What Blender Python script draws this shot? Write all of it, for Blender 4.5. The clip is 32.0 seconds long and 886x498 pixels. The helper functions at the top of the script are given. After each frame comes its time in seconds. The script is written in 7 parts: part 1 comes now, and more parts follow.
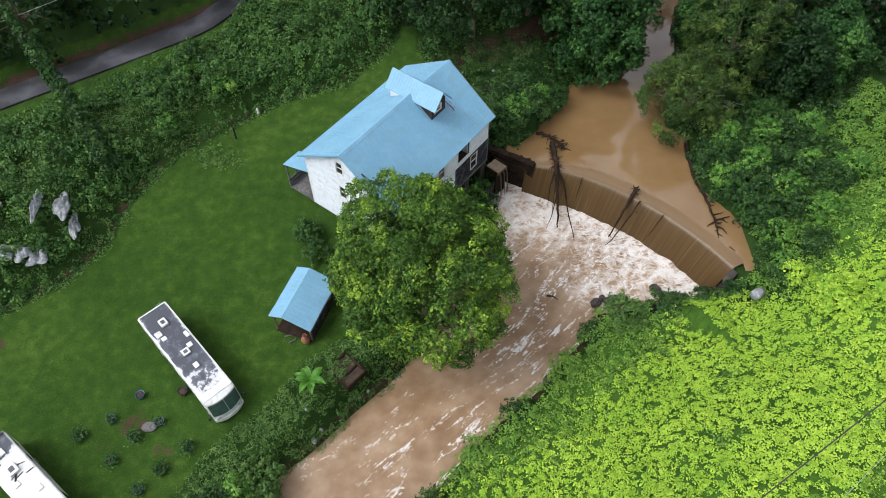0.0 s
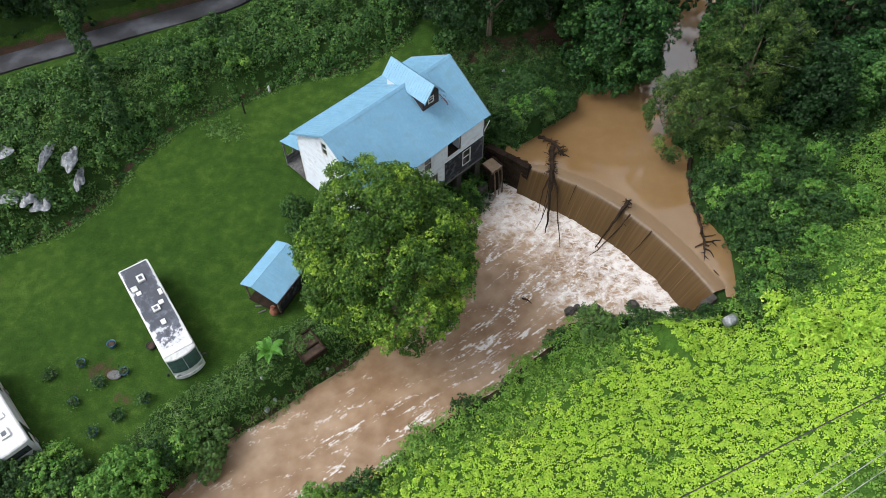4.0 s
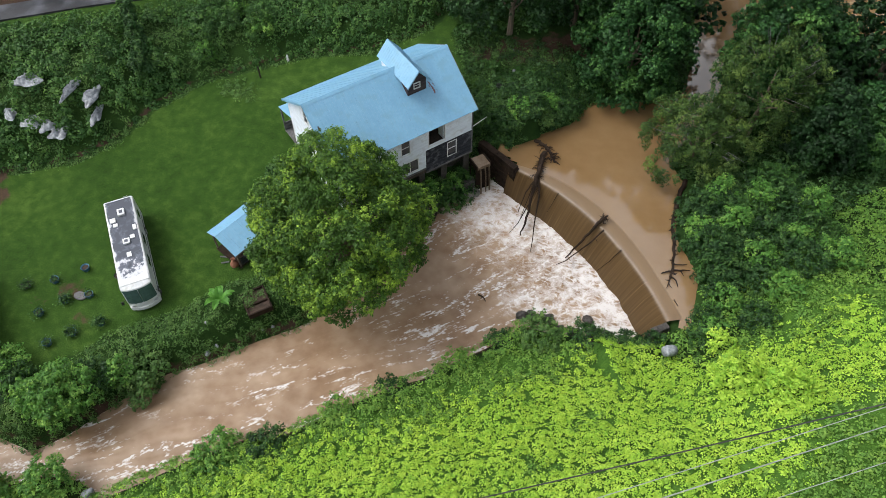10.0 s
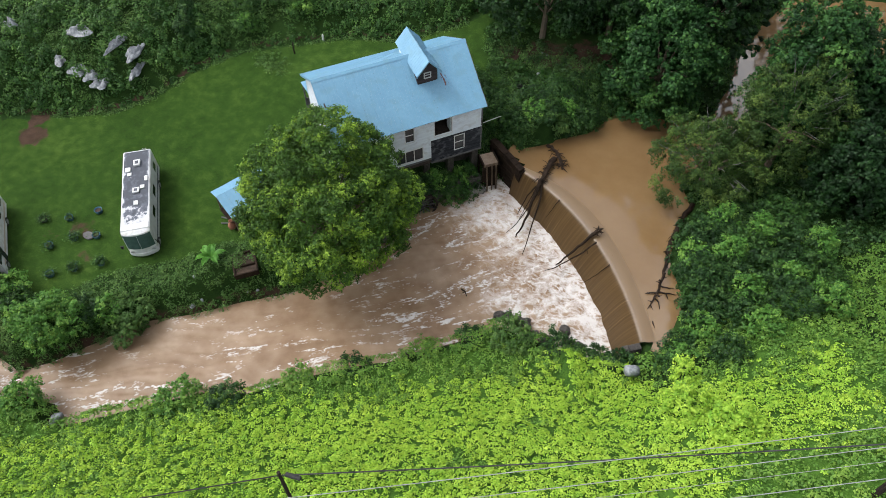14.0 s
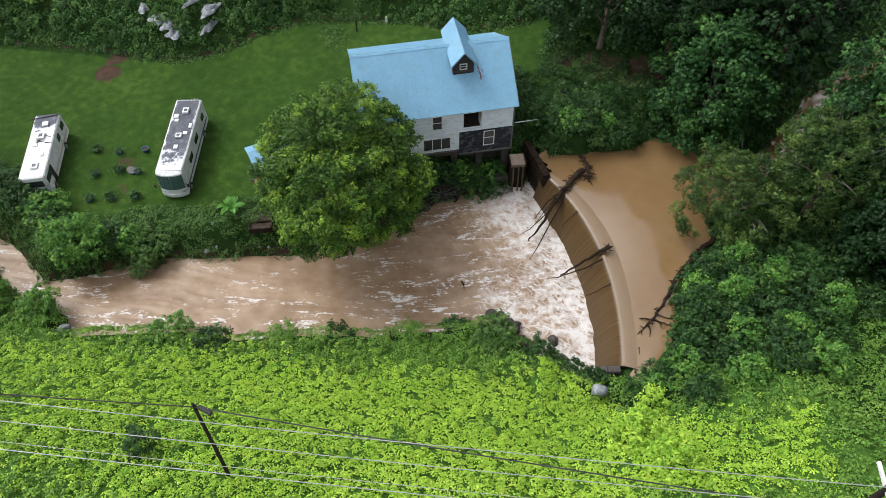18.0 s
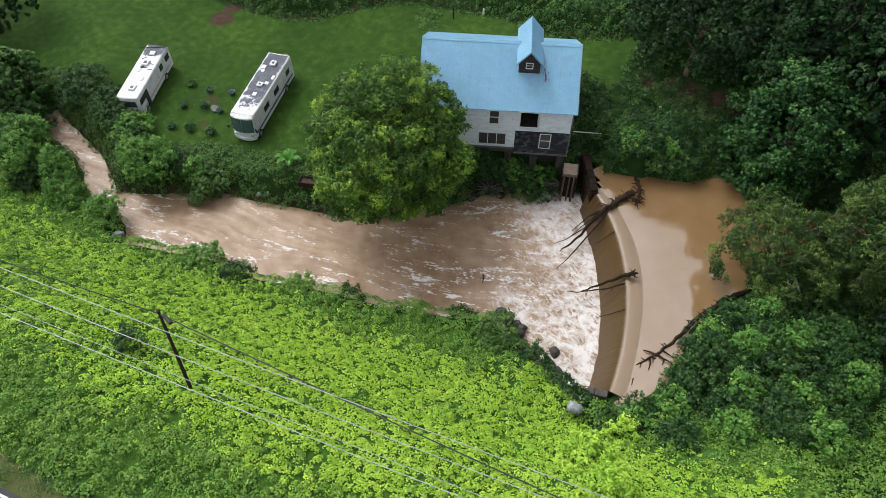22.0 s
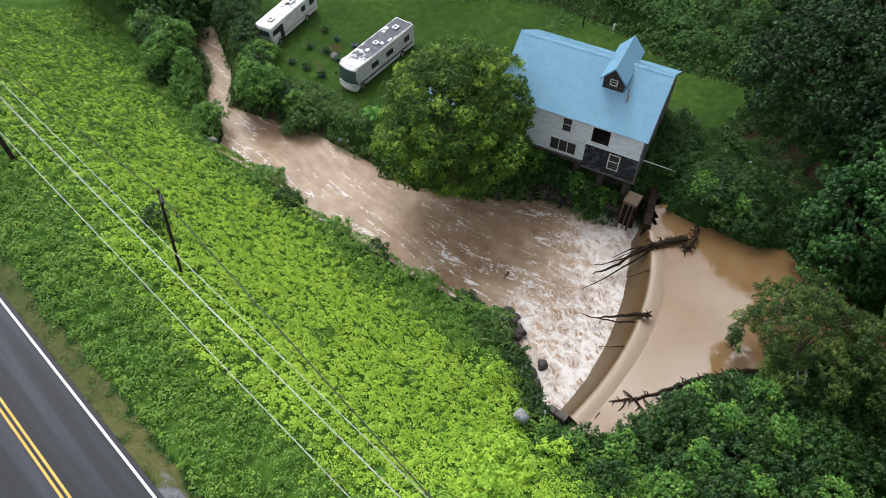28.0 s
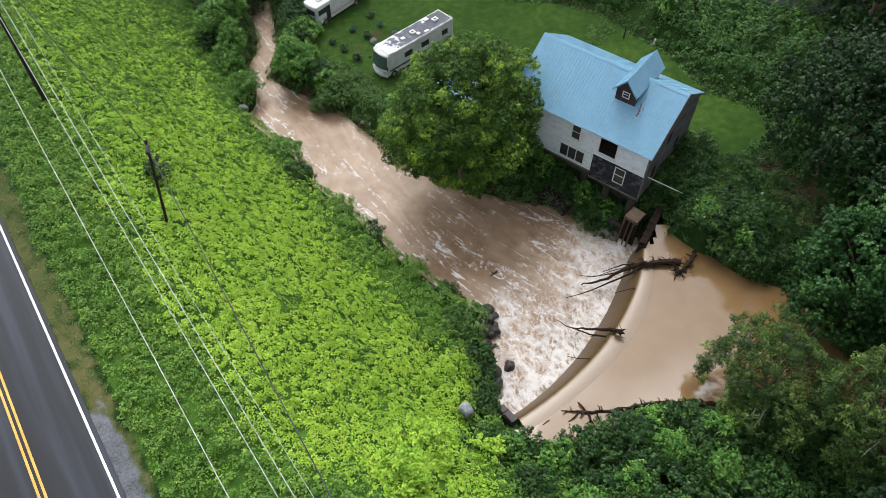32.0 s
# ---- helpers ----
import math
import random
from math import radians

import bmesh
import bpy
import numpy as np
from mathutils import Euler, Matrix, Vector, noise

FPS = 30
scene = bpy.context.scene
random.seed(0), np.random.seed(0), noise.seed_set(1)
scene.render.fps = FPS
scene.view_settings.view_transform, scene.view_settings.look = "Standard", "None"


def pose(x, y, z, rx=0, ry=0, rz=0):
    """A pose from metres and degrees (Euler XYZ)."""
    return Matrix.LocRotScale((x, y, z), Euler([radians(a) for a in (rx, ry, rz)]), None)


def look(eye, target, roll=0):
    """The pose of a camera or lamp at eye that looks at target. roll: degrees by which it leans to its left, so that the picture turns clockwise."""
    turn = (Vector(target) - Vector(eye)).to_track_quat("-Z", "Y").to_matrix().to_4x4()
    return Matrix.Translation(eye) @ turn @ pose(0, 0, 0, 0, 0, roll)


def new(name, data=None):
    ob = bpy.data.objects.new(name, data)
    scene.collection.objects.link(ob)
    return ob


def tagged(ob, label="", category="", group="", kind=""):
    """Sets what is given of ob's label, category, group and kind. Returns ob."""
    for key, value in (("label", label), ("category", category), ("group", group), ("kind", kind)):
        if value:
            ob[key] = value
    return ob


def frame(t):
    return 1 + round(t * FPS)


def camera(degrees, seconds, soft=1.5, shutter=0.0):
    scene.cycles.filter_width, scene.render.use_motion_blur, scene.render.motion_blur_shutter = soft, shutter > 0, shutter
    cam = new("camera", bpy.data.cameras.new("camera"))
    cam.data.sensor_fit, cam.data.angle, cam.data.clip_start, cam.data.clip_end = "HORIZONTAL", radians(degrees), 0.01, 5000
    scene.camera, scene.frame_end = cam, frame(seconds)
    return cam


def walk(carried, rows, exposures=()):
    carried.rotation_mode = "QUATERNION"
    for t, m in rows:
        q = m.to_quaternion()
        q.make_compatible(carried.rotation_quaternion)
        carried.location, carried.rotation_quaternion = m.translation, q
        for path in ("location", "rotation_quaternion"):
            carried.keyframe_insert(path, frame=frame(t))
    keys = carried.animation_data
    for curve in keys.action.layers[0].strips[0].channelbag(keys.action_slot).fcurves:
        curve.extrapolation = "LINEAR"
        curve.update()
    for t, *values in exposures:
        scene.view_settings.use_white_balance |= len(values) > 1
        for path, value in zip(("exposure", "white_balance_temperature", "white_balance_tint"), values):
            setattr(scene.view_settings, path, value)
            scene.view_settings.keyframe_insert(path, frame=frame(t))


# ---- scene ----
cam = camera(64.9, 32.0, soft=0.8)
EXPOSURE = 0.87
METRES, EYE, TILT, LEAN, TURN = 65.0, 52.0, -53.66, 0.0, 0.0
ROWS = [
    (0.0, 0.0, 0.0, 0.0, 0.0, 0.0, -0.0),
    (0.5, 0.0146, -0.001, -0.0018, 0.65, 0.02, -0.84),
    (1.0, 0.029, -0.0018, -0.0033, 1.3, 0.04, -1.67),
    (1.5, 0.0436, -0.0025, -0.0048, 1.95, 0.05, -2.52),
    (2.0, 0.0579, -0.003, -0.0057, 2.58, 0.03, -3.36),
    (2.5, 0.0728, -0.0032, -0.0065, 3.2, -0.0, -4.15),
    (3.0, 0.0874, -0.0034, -0.0072, 3.8, -0.02, -4.93),
    (3.5, 0.1022, -0.0034, -0.0079, 4.39, -0.04, -5.68),
    (5.5, 0.1619, -0.002, -0.0065, 6.76, -0.36, -8.71),
    (6.0, 0.1767, -0.0012, -0.0066, 7.22, -0.38, -9.31),
    (6.5, 0.1917, -0.0001, -0.0064, 7.72, -0.41, -9.94),
    (7.0, 0.2065, 0.0009, -0.0056, 8.22, -0.47, -10.58),
    (7.5, 0.2216, 0.0022, -0.005, 8.81, -0.52, -11.34),
    (8.0, 0.2367, 0.0036, -0.0039, 9.51, -0.63, -12.23),
    (8.5, 0.2516, 0.0053, -0.0019, 10.27, -0.8, -13.17),
    (9.0, 0.2667, 0.007, -0.0003, 11.02, -0.94, -14.09),
    (9.5, 0.2816, 0.0089, 0.0011, 11.77, -1.09, -15.03),
    (10.0, 0.2968, 0.0111, 0.0036, 12.54, -1.28, -15.95),
    (10.5, 0.3119, 0.0133, 0.006, 13.33, -1.48, -16.91),
    (11.0, 0.3267, 0.0157, 0.0091, 14.12, -1.71, -17.83),
    (11.5, 0.3416, 0.0181, 0.0122, 14.93, -1.95, -18.77),
    (12.0, 0.3566, 0.0209, 0.0162, 15.76, -2.24, -19.71),
    (12.5, 0.3713, 0.0238, 0.0189, 16.56, -2.46, -20.64),
    (13.0, 0.3859, 0.0272, 0.0228, 17.39, -2.75, -21.56),
    (13.5, 0.4004, 0.0305, 0.0259, 18.25, -3.02, -22.54),
    (14.0, 0.4144, 0.0342, 0.0305, 19.28, -3.44, -23.65),
    (14.5, 0.4287, 0.0381, 0.0344, 20.35, -3.83, -24.81),
    (16.5, 0.4829, 0.0551, 0.0554, 24.88, -5.88, -29.35),
    (17.0, 0.4981, 0.0602, 0.0615, 26.2, -6.5, -30.58),
    (17.5, 0.5113, 0.0649, 0.0672, 27.43, -7.1, -31.65),
    (18.0, 0.5263, 0.0706, 0.0742, 28.91, -7.86, -32.93),
    (18.5, 0.5392, 0.0759, 0.0806, 30.41, -8.64, -34.14),
    (19.0, 0.5537, 0.082, 0.0883, 32.24, -9.65, -35.61),
    (19.5, 0.5661, 0.0875, 0.095, 33.86, -10.57, -36.83),
    (20.0, 0.5802, 0.0943, 0.1038, 35.87, -11.79, -38.23),
    (20.5, 0.5919, 0.1004, 0.1111, 37.64, -12.86, -39.42),
    (21.0, 0.6055, 0.1078, 0.1203, 39.87, -14.25, -40.8),
    (21.5, 0.6167, 0.1139, 0.128, 41.8, -15.48, -41.97),
    (22.0, 0.6292, 0.1213, 0.1385, 44.17, -17.08, -43.23),
    (22.5, 0.6398, 0.128, 0.147, 46.19, -18.42, -44.25),
    (23.0, 0.6511, 0.1356, 0.1577, 48.64, -20.14, -45.44),
    (23.5, 0.6608, 0.1425, 0.1667, 50.73, -21.59, -46.36),
    (24.0, 0.6714, 0.151, 0.1782, 53.24, -23.4, -47.35),
    (24.5, 0.6803, 0.1586, 0.1881, 55.42, -24.99, -48.12),
    (25.0, 0.6901, 0.1674, 0.1998, 58.05, -26.91, -49.0),
    (25.5, 0.6979, 0.175, 0.21, 60.24, -28.55, -49.67),
    (27.5, 0.7292, 0.2119, 0.2525, 70.92, -36.52, -52.18),
    (28.0, 0.7353, 0.2217, 0.266, 74.05, -39.03, -52.66),
    (28.5, 0.74, 0.2301, 0.2771, 76.7, -41.14, -52.99),
    (29.0, 0.7451, 0.2398, 0.2905, 79.86, -43.67, -53.3),
    (29.5, 0.7488, 0.2477, 0.3019, 82.59, -45.86, -53.51),
    (30.0, 0.753, 0.2574, 0.3157, 85.25, -47.99, -53.63),
    (30.5, 0.7562, 0.2657, 0.3273, 86.61, -49.08, -53.66),
    (31.0, 0.7598, 0.2756, 0.3407, 87.24, -49.57, -53.67),
    (31.5, 0.7624, 0.2841, 0.3517, 87.97, -50.14, -53.69),
    (32.0, 0.7651, 0.2939, 0.3642, 90.9, -52.45, -53.78),
]
walk(cam, [(t, pose(0, 0, EYE, TILT, LEAN, TURN) @ pose(METRES * x, METRES * y, METRES * z, 90 + pitch, roll, yaw)) for t, x, y, z, yaw, pitch, roll in ROWS], exposures=((0.0, EXPOSURE), (32.0, EXPOSURE)))

# ---- world and sun: a bright overcast day ----
world = bpy.data.worlds.new("sky")
scene.world = world
world.use_nodes = True
wn, wl = world.node_tree.nodes, world.node_tree.links
sky = wn.new("ShaderNodeTexSky")
sky.sky_type, sky.sun_disc = "NISHITA", False
sky.sun_elevation, sky.sun_rotation = radians(57), radians(258)
sky.air_density, sky.dust_density, sky.ozone_density = 1.0, 4.0, 1.0
grey = wn.new("ShaderNodeHueSaturation")
grey.inputs["Saturation"].default_value = 0.25
wl.new(sky.outputs[0], grey.inputs["Color"])
# broken cloud: brighter and darker parts all over the sky
cloud, dirs = wn.new("ShaderNodeTexNoise"), wn.new("ShaderNodeTexCoord")
cloud.inputs["Scale"].default_value, cloud.inputs["Detail"].default_value = 2.6, 5.0
wl.new(dirs.outputs["Generated"], cloud.inputs["Vector"])
shades = wn.new("ShaderNodeValToRGB")
shades.color_ramp.elements[0].position, shades.color_ramp.elements[0].color = 0.45, (0.70, 0.71, 0.73, 1)
shades.color_ramp.elements[1].position, shades.color_ramp.elements[1].color = 0.58, (2.15, 2.15, 2.14, 1)
wl.new(cloud.outputs[0], shades.inputs[0])
both = wn.new("ShaderNodeMix")
both.data_type, both.blend_type = "RGBA", "MULTIPLY"
both.inputs[0].default_value = 1.0
wl.new(grey.outputs[0], both.inputs[6])
wl.new(shades.outputs[0], both.inputs[7])
wl.new(both.outputs[2], wn["Background"].inputs["Color"])
wn["Background"].inputs["Strength"].default_value = 0.15
sun = new("sun", bpy.data.lights.new("sun", "SUN"))
sun.data.energy, sun.data.angle, sun.data.color = 0.9, radians(32), (1.0, 0.985, 0.96)
sun.matrix_world = look((-54.0, -11.0, 84.0), (0, 0, 0))

# ---- materials ----


def nodes_of(name):
    m = bpy.data.materials.new(name)
    m.use_nodes = True
    return m, m.node_tree.nodes, m.node_tree.links, m.node_tree.nodes["Principled BSDF"]


def ramp_of(n, stops):
    r = n.new("ShaderNodeValToRGB")
    els = r.color_ramp.elements
    els[0].position, els[0].color = stops[0][0], (*stops[0][1], 1)
    els[1].position, els[1].color = stops[-1][0], (*stops[-1][1], 1)
    for p, c in stops[1:-1]:
        els.new(p).color = (*c, 1)
    return r


def noise_of(n, l, scale, detail=4.0, stretch=None, source="Object"):
    t = n.new("ShaderNodeTexNoise")
    t.inputs["Scale"].default_value, t.inputs["Detail"].default_value = scale, detail
    c = n.new("ShaderNodeTexCoord")
    if stretch:
        mp = n.new("ShaderNodeMapping")
        mp.inputs["Scale"].default_value = stretch
        l.new(c.outputs[source], mp.inputs["Vector"])
        l.new(mp.outputs[0], t.inputs["Vector"])
    else:
        l.new(c.outputs[source], t.inputs["Vector"])
    return t


def blend(n, l, a, b, fac, kind="MIX"):
    x = n.new("ShaderNodeMix")
    x.data_type, x.blend_type = "RGBA", kind
    for sock, v in ((x.inputs[6], a), (x.inputs[7], b)):
        if isinstance(v, tuple):
            sock.default_value = (*v, 1)
        else:
            l.new(v, sock)
    if isinstance(fac, (int, float)):
        x.inputs[0].default_value = fac
    else:
        l.new(fac, x.inputs[0])
    return x.outputs[2]


def calc(n, l, op, a, b=0.5, clamp=False):
    x = n.new("ShaderNodeMath")
    x.operation, x.use_clamp = op, clamp
    for sock, v in ((x.inputs[0], a), (x.inputs[1], b)):
        if isinstance(v, (int, float)):
            sock.default_value = v
        else:
            l.new(v, sock)
    return x.outputs[0]


def bumped(n, l, p, height, strength, distance=0.02):
    b = n.new("ShaderNodeBump")
    b.inputs["Strength"].default_value, b.inputs["Distance"].default_value = strength, distance
    l.new(height, b.inputs["Height"])
    l.new(b.outputs[0], p.inputs["Normal"])


def surface(name, dark, light, rough=0.7, big=0.6, fine=14.0, metal=0.0, bump=0.3, stretch=None, stain=None, depth=0.02, gloss=0.3):
    """A worn surface: two scales of variation, an optional stain colour, and relief."""
    m, n, l, p = nodes_of(name)
    p.inputs["Specular IOR Level"].default_value = gloss
    a, b = noise_of(n, l, big, 5, stretch), noise_of(n, l, fine, 6, stretch)
    mixv = calc(n, l, "ADD", calc(n, l, "MULTIPLY", a.outputs[0], 0.6), calc(n, l, "MULTIPLY", b.outputs[0], 0.4))
    col = ramp_of(n, [(0.35, dark), (0.65, light)])
    l.new(mixv, col.inputs[0])
    out = col.outputs[0]
    if stain:
        s = noise_of(n, l, big * 2.3, 8)
        sr = ramp_of(n, [(0.52, (0, 0, 0)), (0.66, (1, 1, 1))])
        l.new(s.outputs[0], sr.inputs[0])
        out = blend(n, l, out, stain, sr.outputs[0])
    l.new(out, p.inputs["Base Color"])
    p.inputs["Roughness"].default_value, p.inputs["Metallic"].default_value = rough, metal
    if bump:
        bumped(n, l, p, b.outputs[0], bump, depth)
    return m


def leafy(name, stops, patch=0.2, rough=0.55, thin=0.2, hand=0.42):
    """Leaves: one tone a spray, drawn from a range that drifts over the ground in patches."""
    m, n, l, p = nodes_of(name)
    g = n.new("ShaderNodeAttribute")
    g.attribute_name = "tone"
    a, c = noise_of(n, l, patch, 3), noise_of(n, l, 1.1, 2)
    wide = calc(n, l, "ADD", calc(n, l, "MULTIPLY", a.outputs[0], 0.55), calc(n, l, "MULTIPLY", c.outputs[0], 0.45))
    v = calc(n, l, "ADD", calc(n, l, "MULTIPLY", wide, 1 - hand), calc(n, l, "MULTIPLY", g.outputs["Fac"], hand))
    col = ramp_of(n, stops)
    l.new(v, col.inputs[0])
    l.new(col.outputs[0], p.inputs["Base Color"])
    p.inputs["Roughness"].default_value = rough
    p.inputs["Specular IOR Level"].default_value = 0.2
    t = n.new("ShaderNodeBsdfTranslucent")
    l.new(blend(n, l, col.outputs[0], (0.9, 1.0, 0.35), 1.0, "MULTIPLY"), t.inputs["Color"])
    mx = n.new("ShaderNodeMixShader")
    mx.inputs[0].default_value = thin
    l.new(p.outputs[0], mx.inputs[1])
    l.new(t.outputs[0], mx.inputs[2])
    l.new(mx.outputs[0], n["Material Output"].inputs["Surface"])
    return m


KUDZU = leafy("kudzu leaf", [(0.2, (0.1243, 0.2738, 0.0280)), (0.45, (0.2489, 0.4269, 0.0451)), (0.65, (0.3733, 0.5310, 0.0667)), (0.85, (0.4750, 0.6131, 0.0968))], 0.16, thin=0.3, hand=0.45)
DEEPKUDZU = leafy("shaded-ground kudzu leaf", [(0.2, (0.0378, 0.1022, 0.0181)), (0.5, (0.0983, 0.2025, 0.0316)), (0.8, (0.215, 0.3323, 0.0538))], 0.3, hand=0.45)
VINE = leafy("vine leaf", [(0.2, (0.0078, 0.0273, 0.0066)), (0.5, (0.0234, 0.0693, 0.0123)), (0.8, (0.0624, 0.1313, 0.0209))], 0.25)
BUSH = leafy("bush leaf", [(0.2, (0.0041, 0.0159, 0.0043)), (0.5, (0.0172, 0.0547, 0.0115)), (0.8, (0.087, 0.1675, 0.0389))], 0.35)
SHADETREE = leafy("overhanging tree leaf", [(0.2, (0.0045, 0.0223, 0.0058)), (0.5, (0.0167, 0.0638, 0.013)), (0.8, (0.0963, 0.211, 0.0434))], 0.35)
LIGHTBUSH = leafy("pale bush leaf", [(0.2, (0.0174, 0.0625, 0.0113)), (0.5, (0.0651, 0.1687, 0.0263)), (0.8, (0.2027, 0.3375, 0.0612))], 0.35)
HILLVINE = leafy("hillside vine leaf", [(0.2, (0.008, 0.0308, 0.0072)), (0.5, (0.0317, 0.0877, 0.0176)), (0.8, (0.1214, 0.2248, 0.0476))], 0.3)
WEED = leafy("weed leaf", [(0.2, (0.0198, 0.0546, 0.012)), (0.5, (0.0605, 0.1281, 0.03)), (0.8, (0.1375, 0.2152, 0.058))], 0.4)
OAK = leafy("broad leaf", [(0.2, (0.0065, 0.0218, 0.0032)), (0.5, (0.0394, 0.0961, 0.0108)), (0.8, (0.3112, 0.4741, 0.047))], 0.6, hand=0.3)
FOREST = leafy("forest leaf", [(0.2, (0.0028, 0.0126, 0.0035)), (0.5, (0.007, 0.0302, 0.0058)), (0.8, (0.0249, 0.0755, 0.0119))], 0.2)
WILLOW = leafy("willow leaf", [(0.2, (0.0078, 0.0239, 0.0057)), (0.5, (0.0335, 0.0738, 0.0133)), (0.8, (0.135, 0.1971, 0.0392))], 0.4)
BARK = surface("bark", (0.05, 0.04, 0.03), (0.14, 0.11, 0.08), 0.9, 1.5, 12, bump=0.8, stretch=(3, 3, 0.5), depth=0.04)
WETWOOD = surface("wet dead wood", (0.007, 0.005, 0.0035), (0.030, 0.019, 0.013), 0.8, 1.5, 14, bump=0.8, gloss=0.1)
ROOF = surface("blue painted roof sheet", (0.115, 0.245, 0.355), (0.145, 0.29, 0.405), 0.38, 0.5, 4, bump=0.05, stain=(0.125, 0.25, 0.335))


def rusted(m, cx, cy, reach):
    """Small rust runs on a painted sheet round a place of the roof."""
    n, l = m.node_tree.nodes, m.node_tree.links
    p = n["Principled BSDF"]
    c, sub, ln = n.new("ShaderNodeTexCoord"), n.new("ShaderNodeVectorMath"), n.new("ShaderNodeVectorMath")
    sub.operation, ln.operation = "MULTIPLY_ADD", "LENGTH"
    sub.inputs[1].default_value, sub.inputs[2].default_value = (1 / reach[0], 1 / reach[1], 0), (-cx / reach[0], -cy / reach[1], 0)
    l.new(c.outputs["Object"], sub.inputs[0])
    l.new(sub.outputs[0], ln.inputs[0])
    spots = noise_of(n, l, 3.0, 6, (2.2, 0.8, 1))
    v = calc(n, l, "SUBTRACT", calc(n, l, "MULTIPLY", spots.outputs[0], 1.6), calc(n, l, "MULTIPLY", ln.outputs["Value"], 0.42))
    r = ramp_of(n, [(0.60, (0, 0, 0)), (0.68, (1, 1, 1))])
    l.new(v, r.inputs[0])
    old = p.inputs["Base Color"].links[0].from_socket
    l.new(blend(n, l, old, (0.10, 0.045, 0.04), r.outputs[0]), p.inputs["Base Color"])


rusted(ROOF, 11.9, -2.6, (0.3, 0.75))
WHITEBOARD = surface("weathered white boards", (0.43, 0.475, 0.53), (0.56, 0.61, 0.66), 0.75, 0.9, 9, bump=0.4, stretch=(0.5, 0.5, 5), stain=(0.42, 0.44, 0.47))
DARKBOARD = surface("bare grey-black boards", (0.008, 0.009, 0.012), (0.040, 0.042, 0.050), 0.85, 0.9, 8, bump=0.6, stretch=(0.4, 0.4, 6), stain=(0.075, 0.078, 0.088), gloss=0.1)
GREYBOARD = surface("silvered boards", (0.03, 0.029, 0.03), (0.15, 0.148, 0.15), 0.85, 0.8, 8, bump=0.6, stretch=(0.5, 0.5, 5))
CUPBOARD = surface("brown cupola boards", (0.014, 0.011, 0.012), (0.045, 0.034, 0.036), 0.8, 1.2, 9, bump=0.5, stretch=(0.5, 0.5, 5))
WHITETRIM = surface("white trim paint", (0.40, 0.41, 0.41), (0.52, 0.52, 0.52), 0.6, 2, 20, bump=0.1)
INSIDE = surface("dark interior boards", (0.02, 0.016, 0.013), (0.06, 0.045, 0.035), 0.9, 1, 8)
STONE = surface("grey stone", (0.06, 0.056, 0.05), (0.20, 0.19, 0.175), 0.85, 0.8, 7, bump=0.9, stain=(0.12, 0.12, 0.09), depth=0.05)
WETROCK = surface("wet dark rock", (0.012, 0.011, 0.010), (0.065, 0.058, 0.052), 0.5, 1.0, 8, bump=0.9, depth=0.05, gloss=0.25)
CONCRETE = surface("old concrete", (0.10, 0.085, 0.07), (0.26, 0.23, 0.19), 0.85, 0.8, 9, bump=0.7, stain=(0.06, 0.05, 0.035))
RVWHITE = surface("camper gelcoat", (0.40, 0.415, 0.43), (0.55, 0.56, 0.56), 0.4, 0.9, 6, bump=0.05, stain=(0.40, 0.40, 0.38))
RVGREY = surface("weathered roof membrane", (0.03, 0.034, 0.044), (0.11, 0.12, 0.145), 0.8, 0.9, 5, bump=0.2)
RUBBER = surface("black rubber", (0.012, 0.012, 0.012), (0.035, 0.035, 0.035), 0.8, 3, 20)
BLUEPOT = surface("faded blue tub plastic", (0.018, 0.06, 0.10), (0.045, 0.12, 0.18), 0.55, 2, 10)
CLAY = surface("red clay", (0.13, 0.05, 0.03), (0.23, 0.10, 0.062), 0.75, 2, 10)
STEEL = surface("dull steel", (0.25, 0.26, 0.27), (0.45, 0.46, 0.47), 0.45, 2, 12, metal=0.8)
TARP = surface("grey-white plastic sheet", (0.06, 0.066, 0.075), (0.30, 0.32, 0.34), 0.4, 0.9, 6, bump=0.6, stain=(0.10, 0.11, 0.12), depth=0.06)
CREOSOTE = surface("dark pole timber", (0.010, 0.008, 0.007), (0.034, 0.026, 0.022), 0.85, 2, 12, bump=0.6, stretch=(3, 3, 0.4), gloss=0.1)
WIRE = surface("aluminium cable", (0.22, 0.23, 0.22), (0.34, 0.35, 0.34), 0.5, 2, 12, metal=0.5, bump=0)
DARKWIRE = surface("black insulated cable", (0.015, 0.015, 0.016), (0.04, 0.04, 0.042), 0.6, 2, 12, bump=0)


def glassy(name, colour, rough=0.08):
    m, n, l, p = nodes_of(name)
    a = noise_of(n, l, 3, 4)
    r = ramp_of(n, [(0.3, tuple(c * 0.7 for c in colour)), (0.7, colour)])
    l.new(a.outputs[0], r.inputs[0])
    l.new(r.outputs[0], p.inputs["Base Color"])
    p.inputs["Roughness"].default_value, p.inputs["IOR"].default_value = rough, 1.5
    return m


PANE = glassy("dusty dark window glass", (0.03, 0.035, 0.04))
SCREEN = glassy("tinted windscreen", (0.05, 0.09, 0.085), 0.05)

# ---- shapes ----


def part(name, bm, material, parent, label=""):
    me = bpy.data.meshes.new(name)
    bm.to_mesh(me)
    bm.free()
    me.materials.append(material)
    ob = new(name, me)
    ob.parent = parent
    return tagged(ob, label)


def thing(name, m, label, category, group="", kind=""):
    ob = new(name)
    ob.empty_display_size = 0.3
    ob.matrix_basis = m
    return tagged(ob, label, category, group, kind)


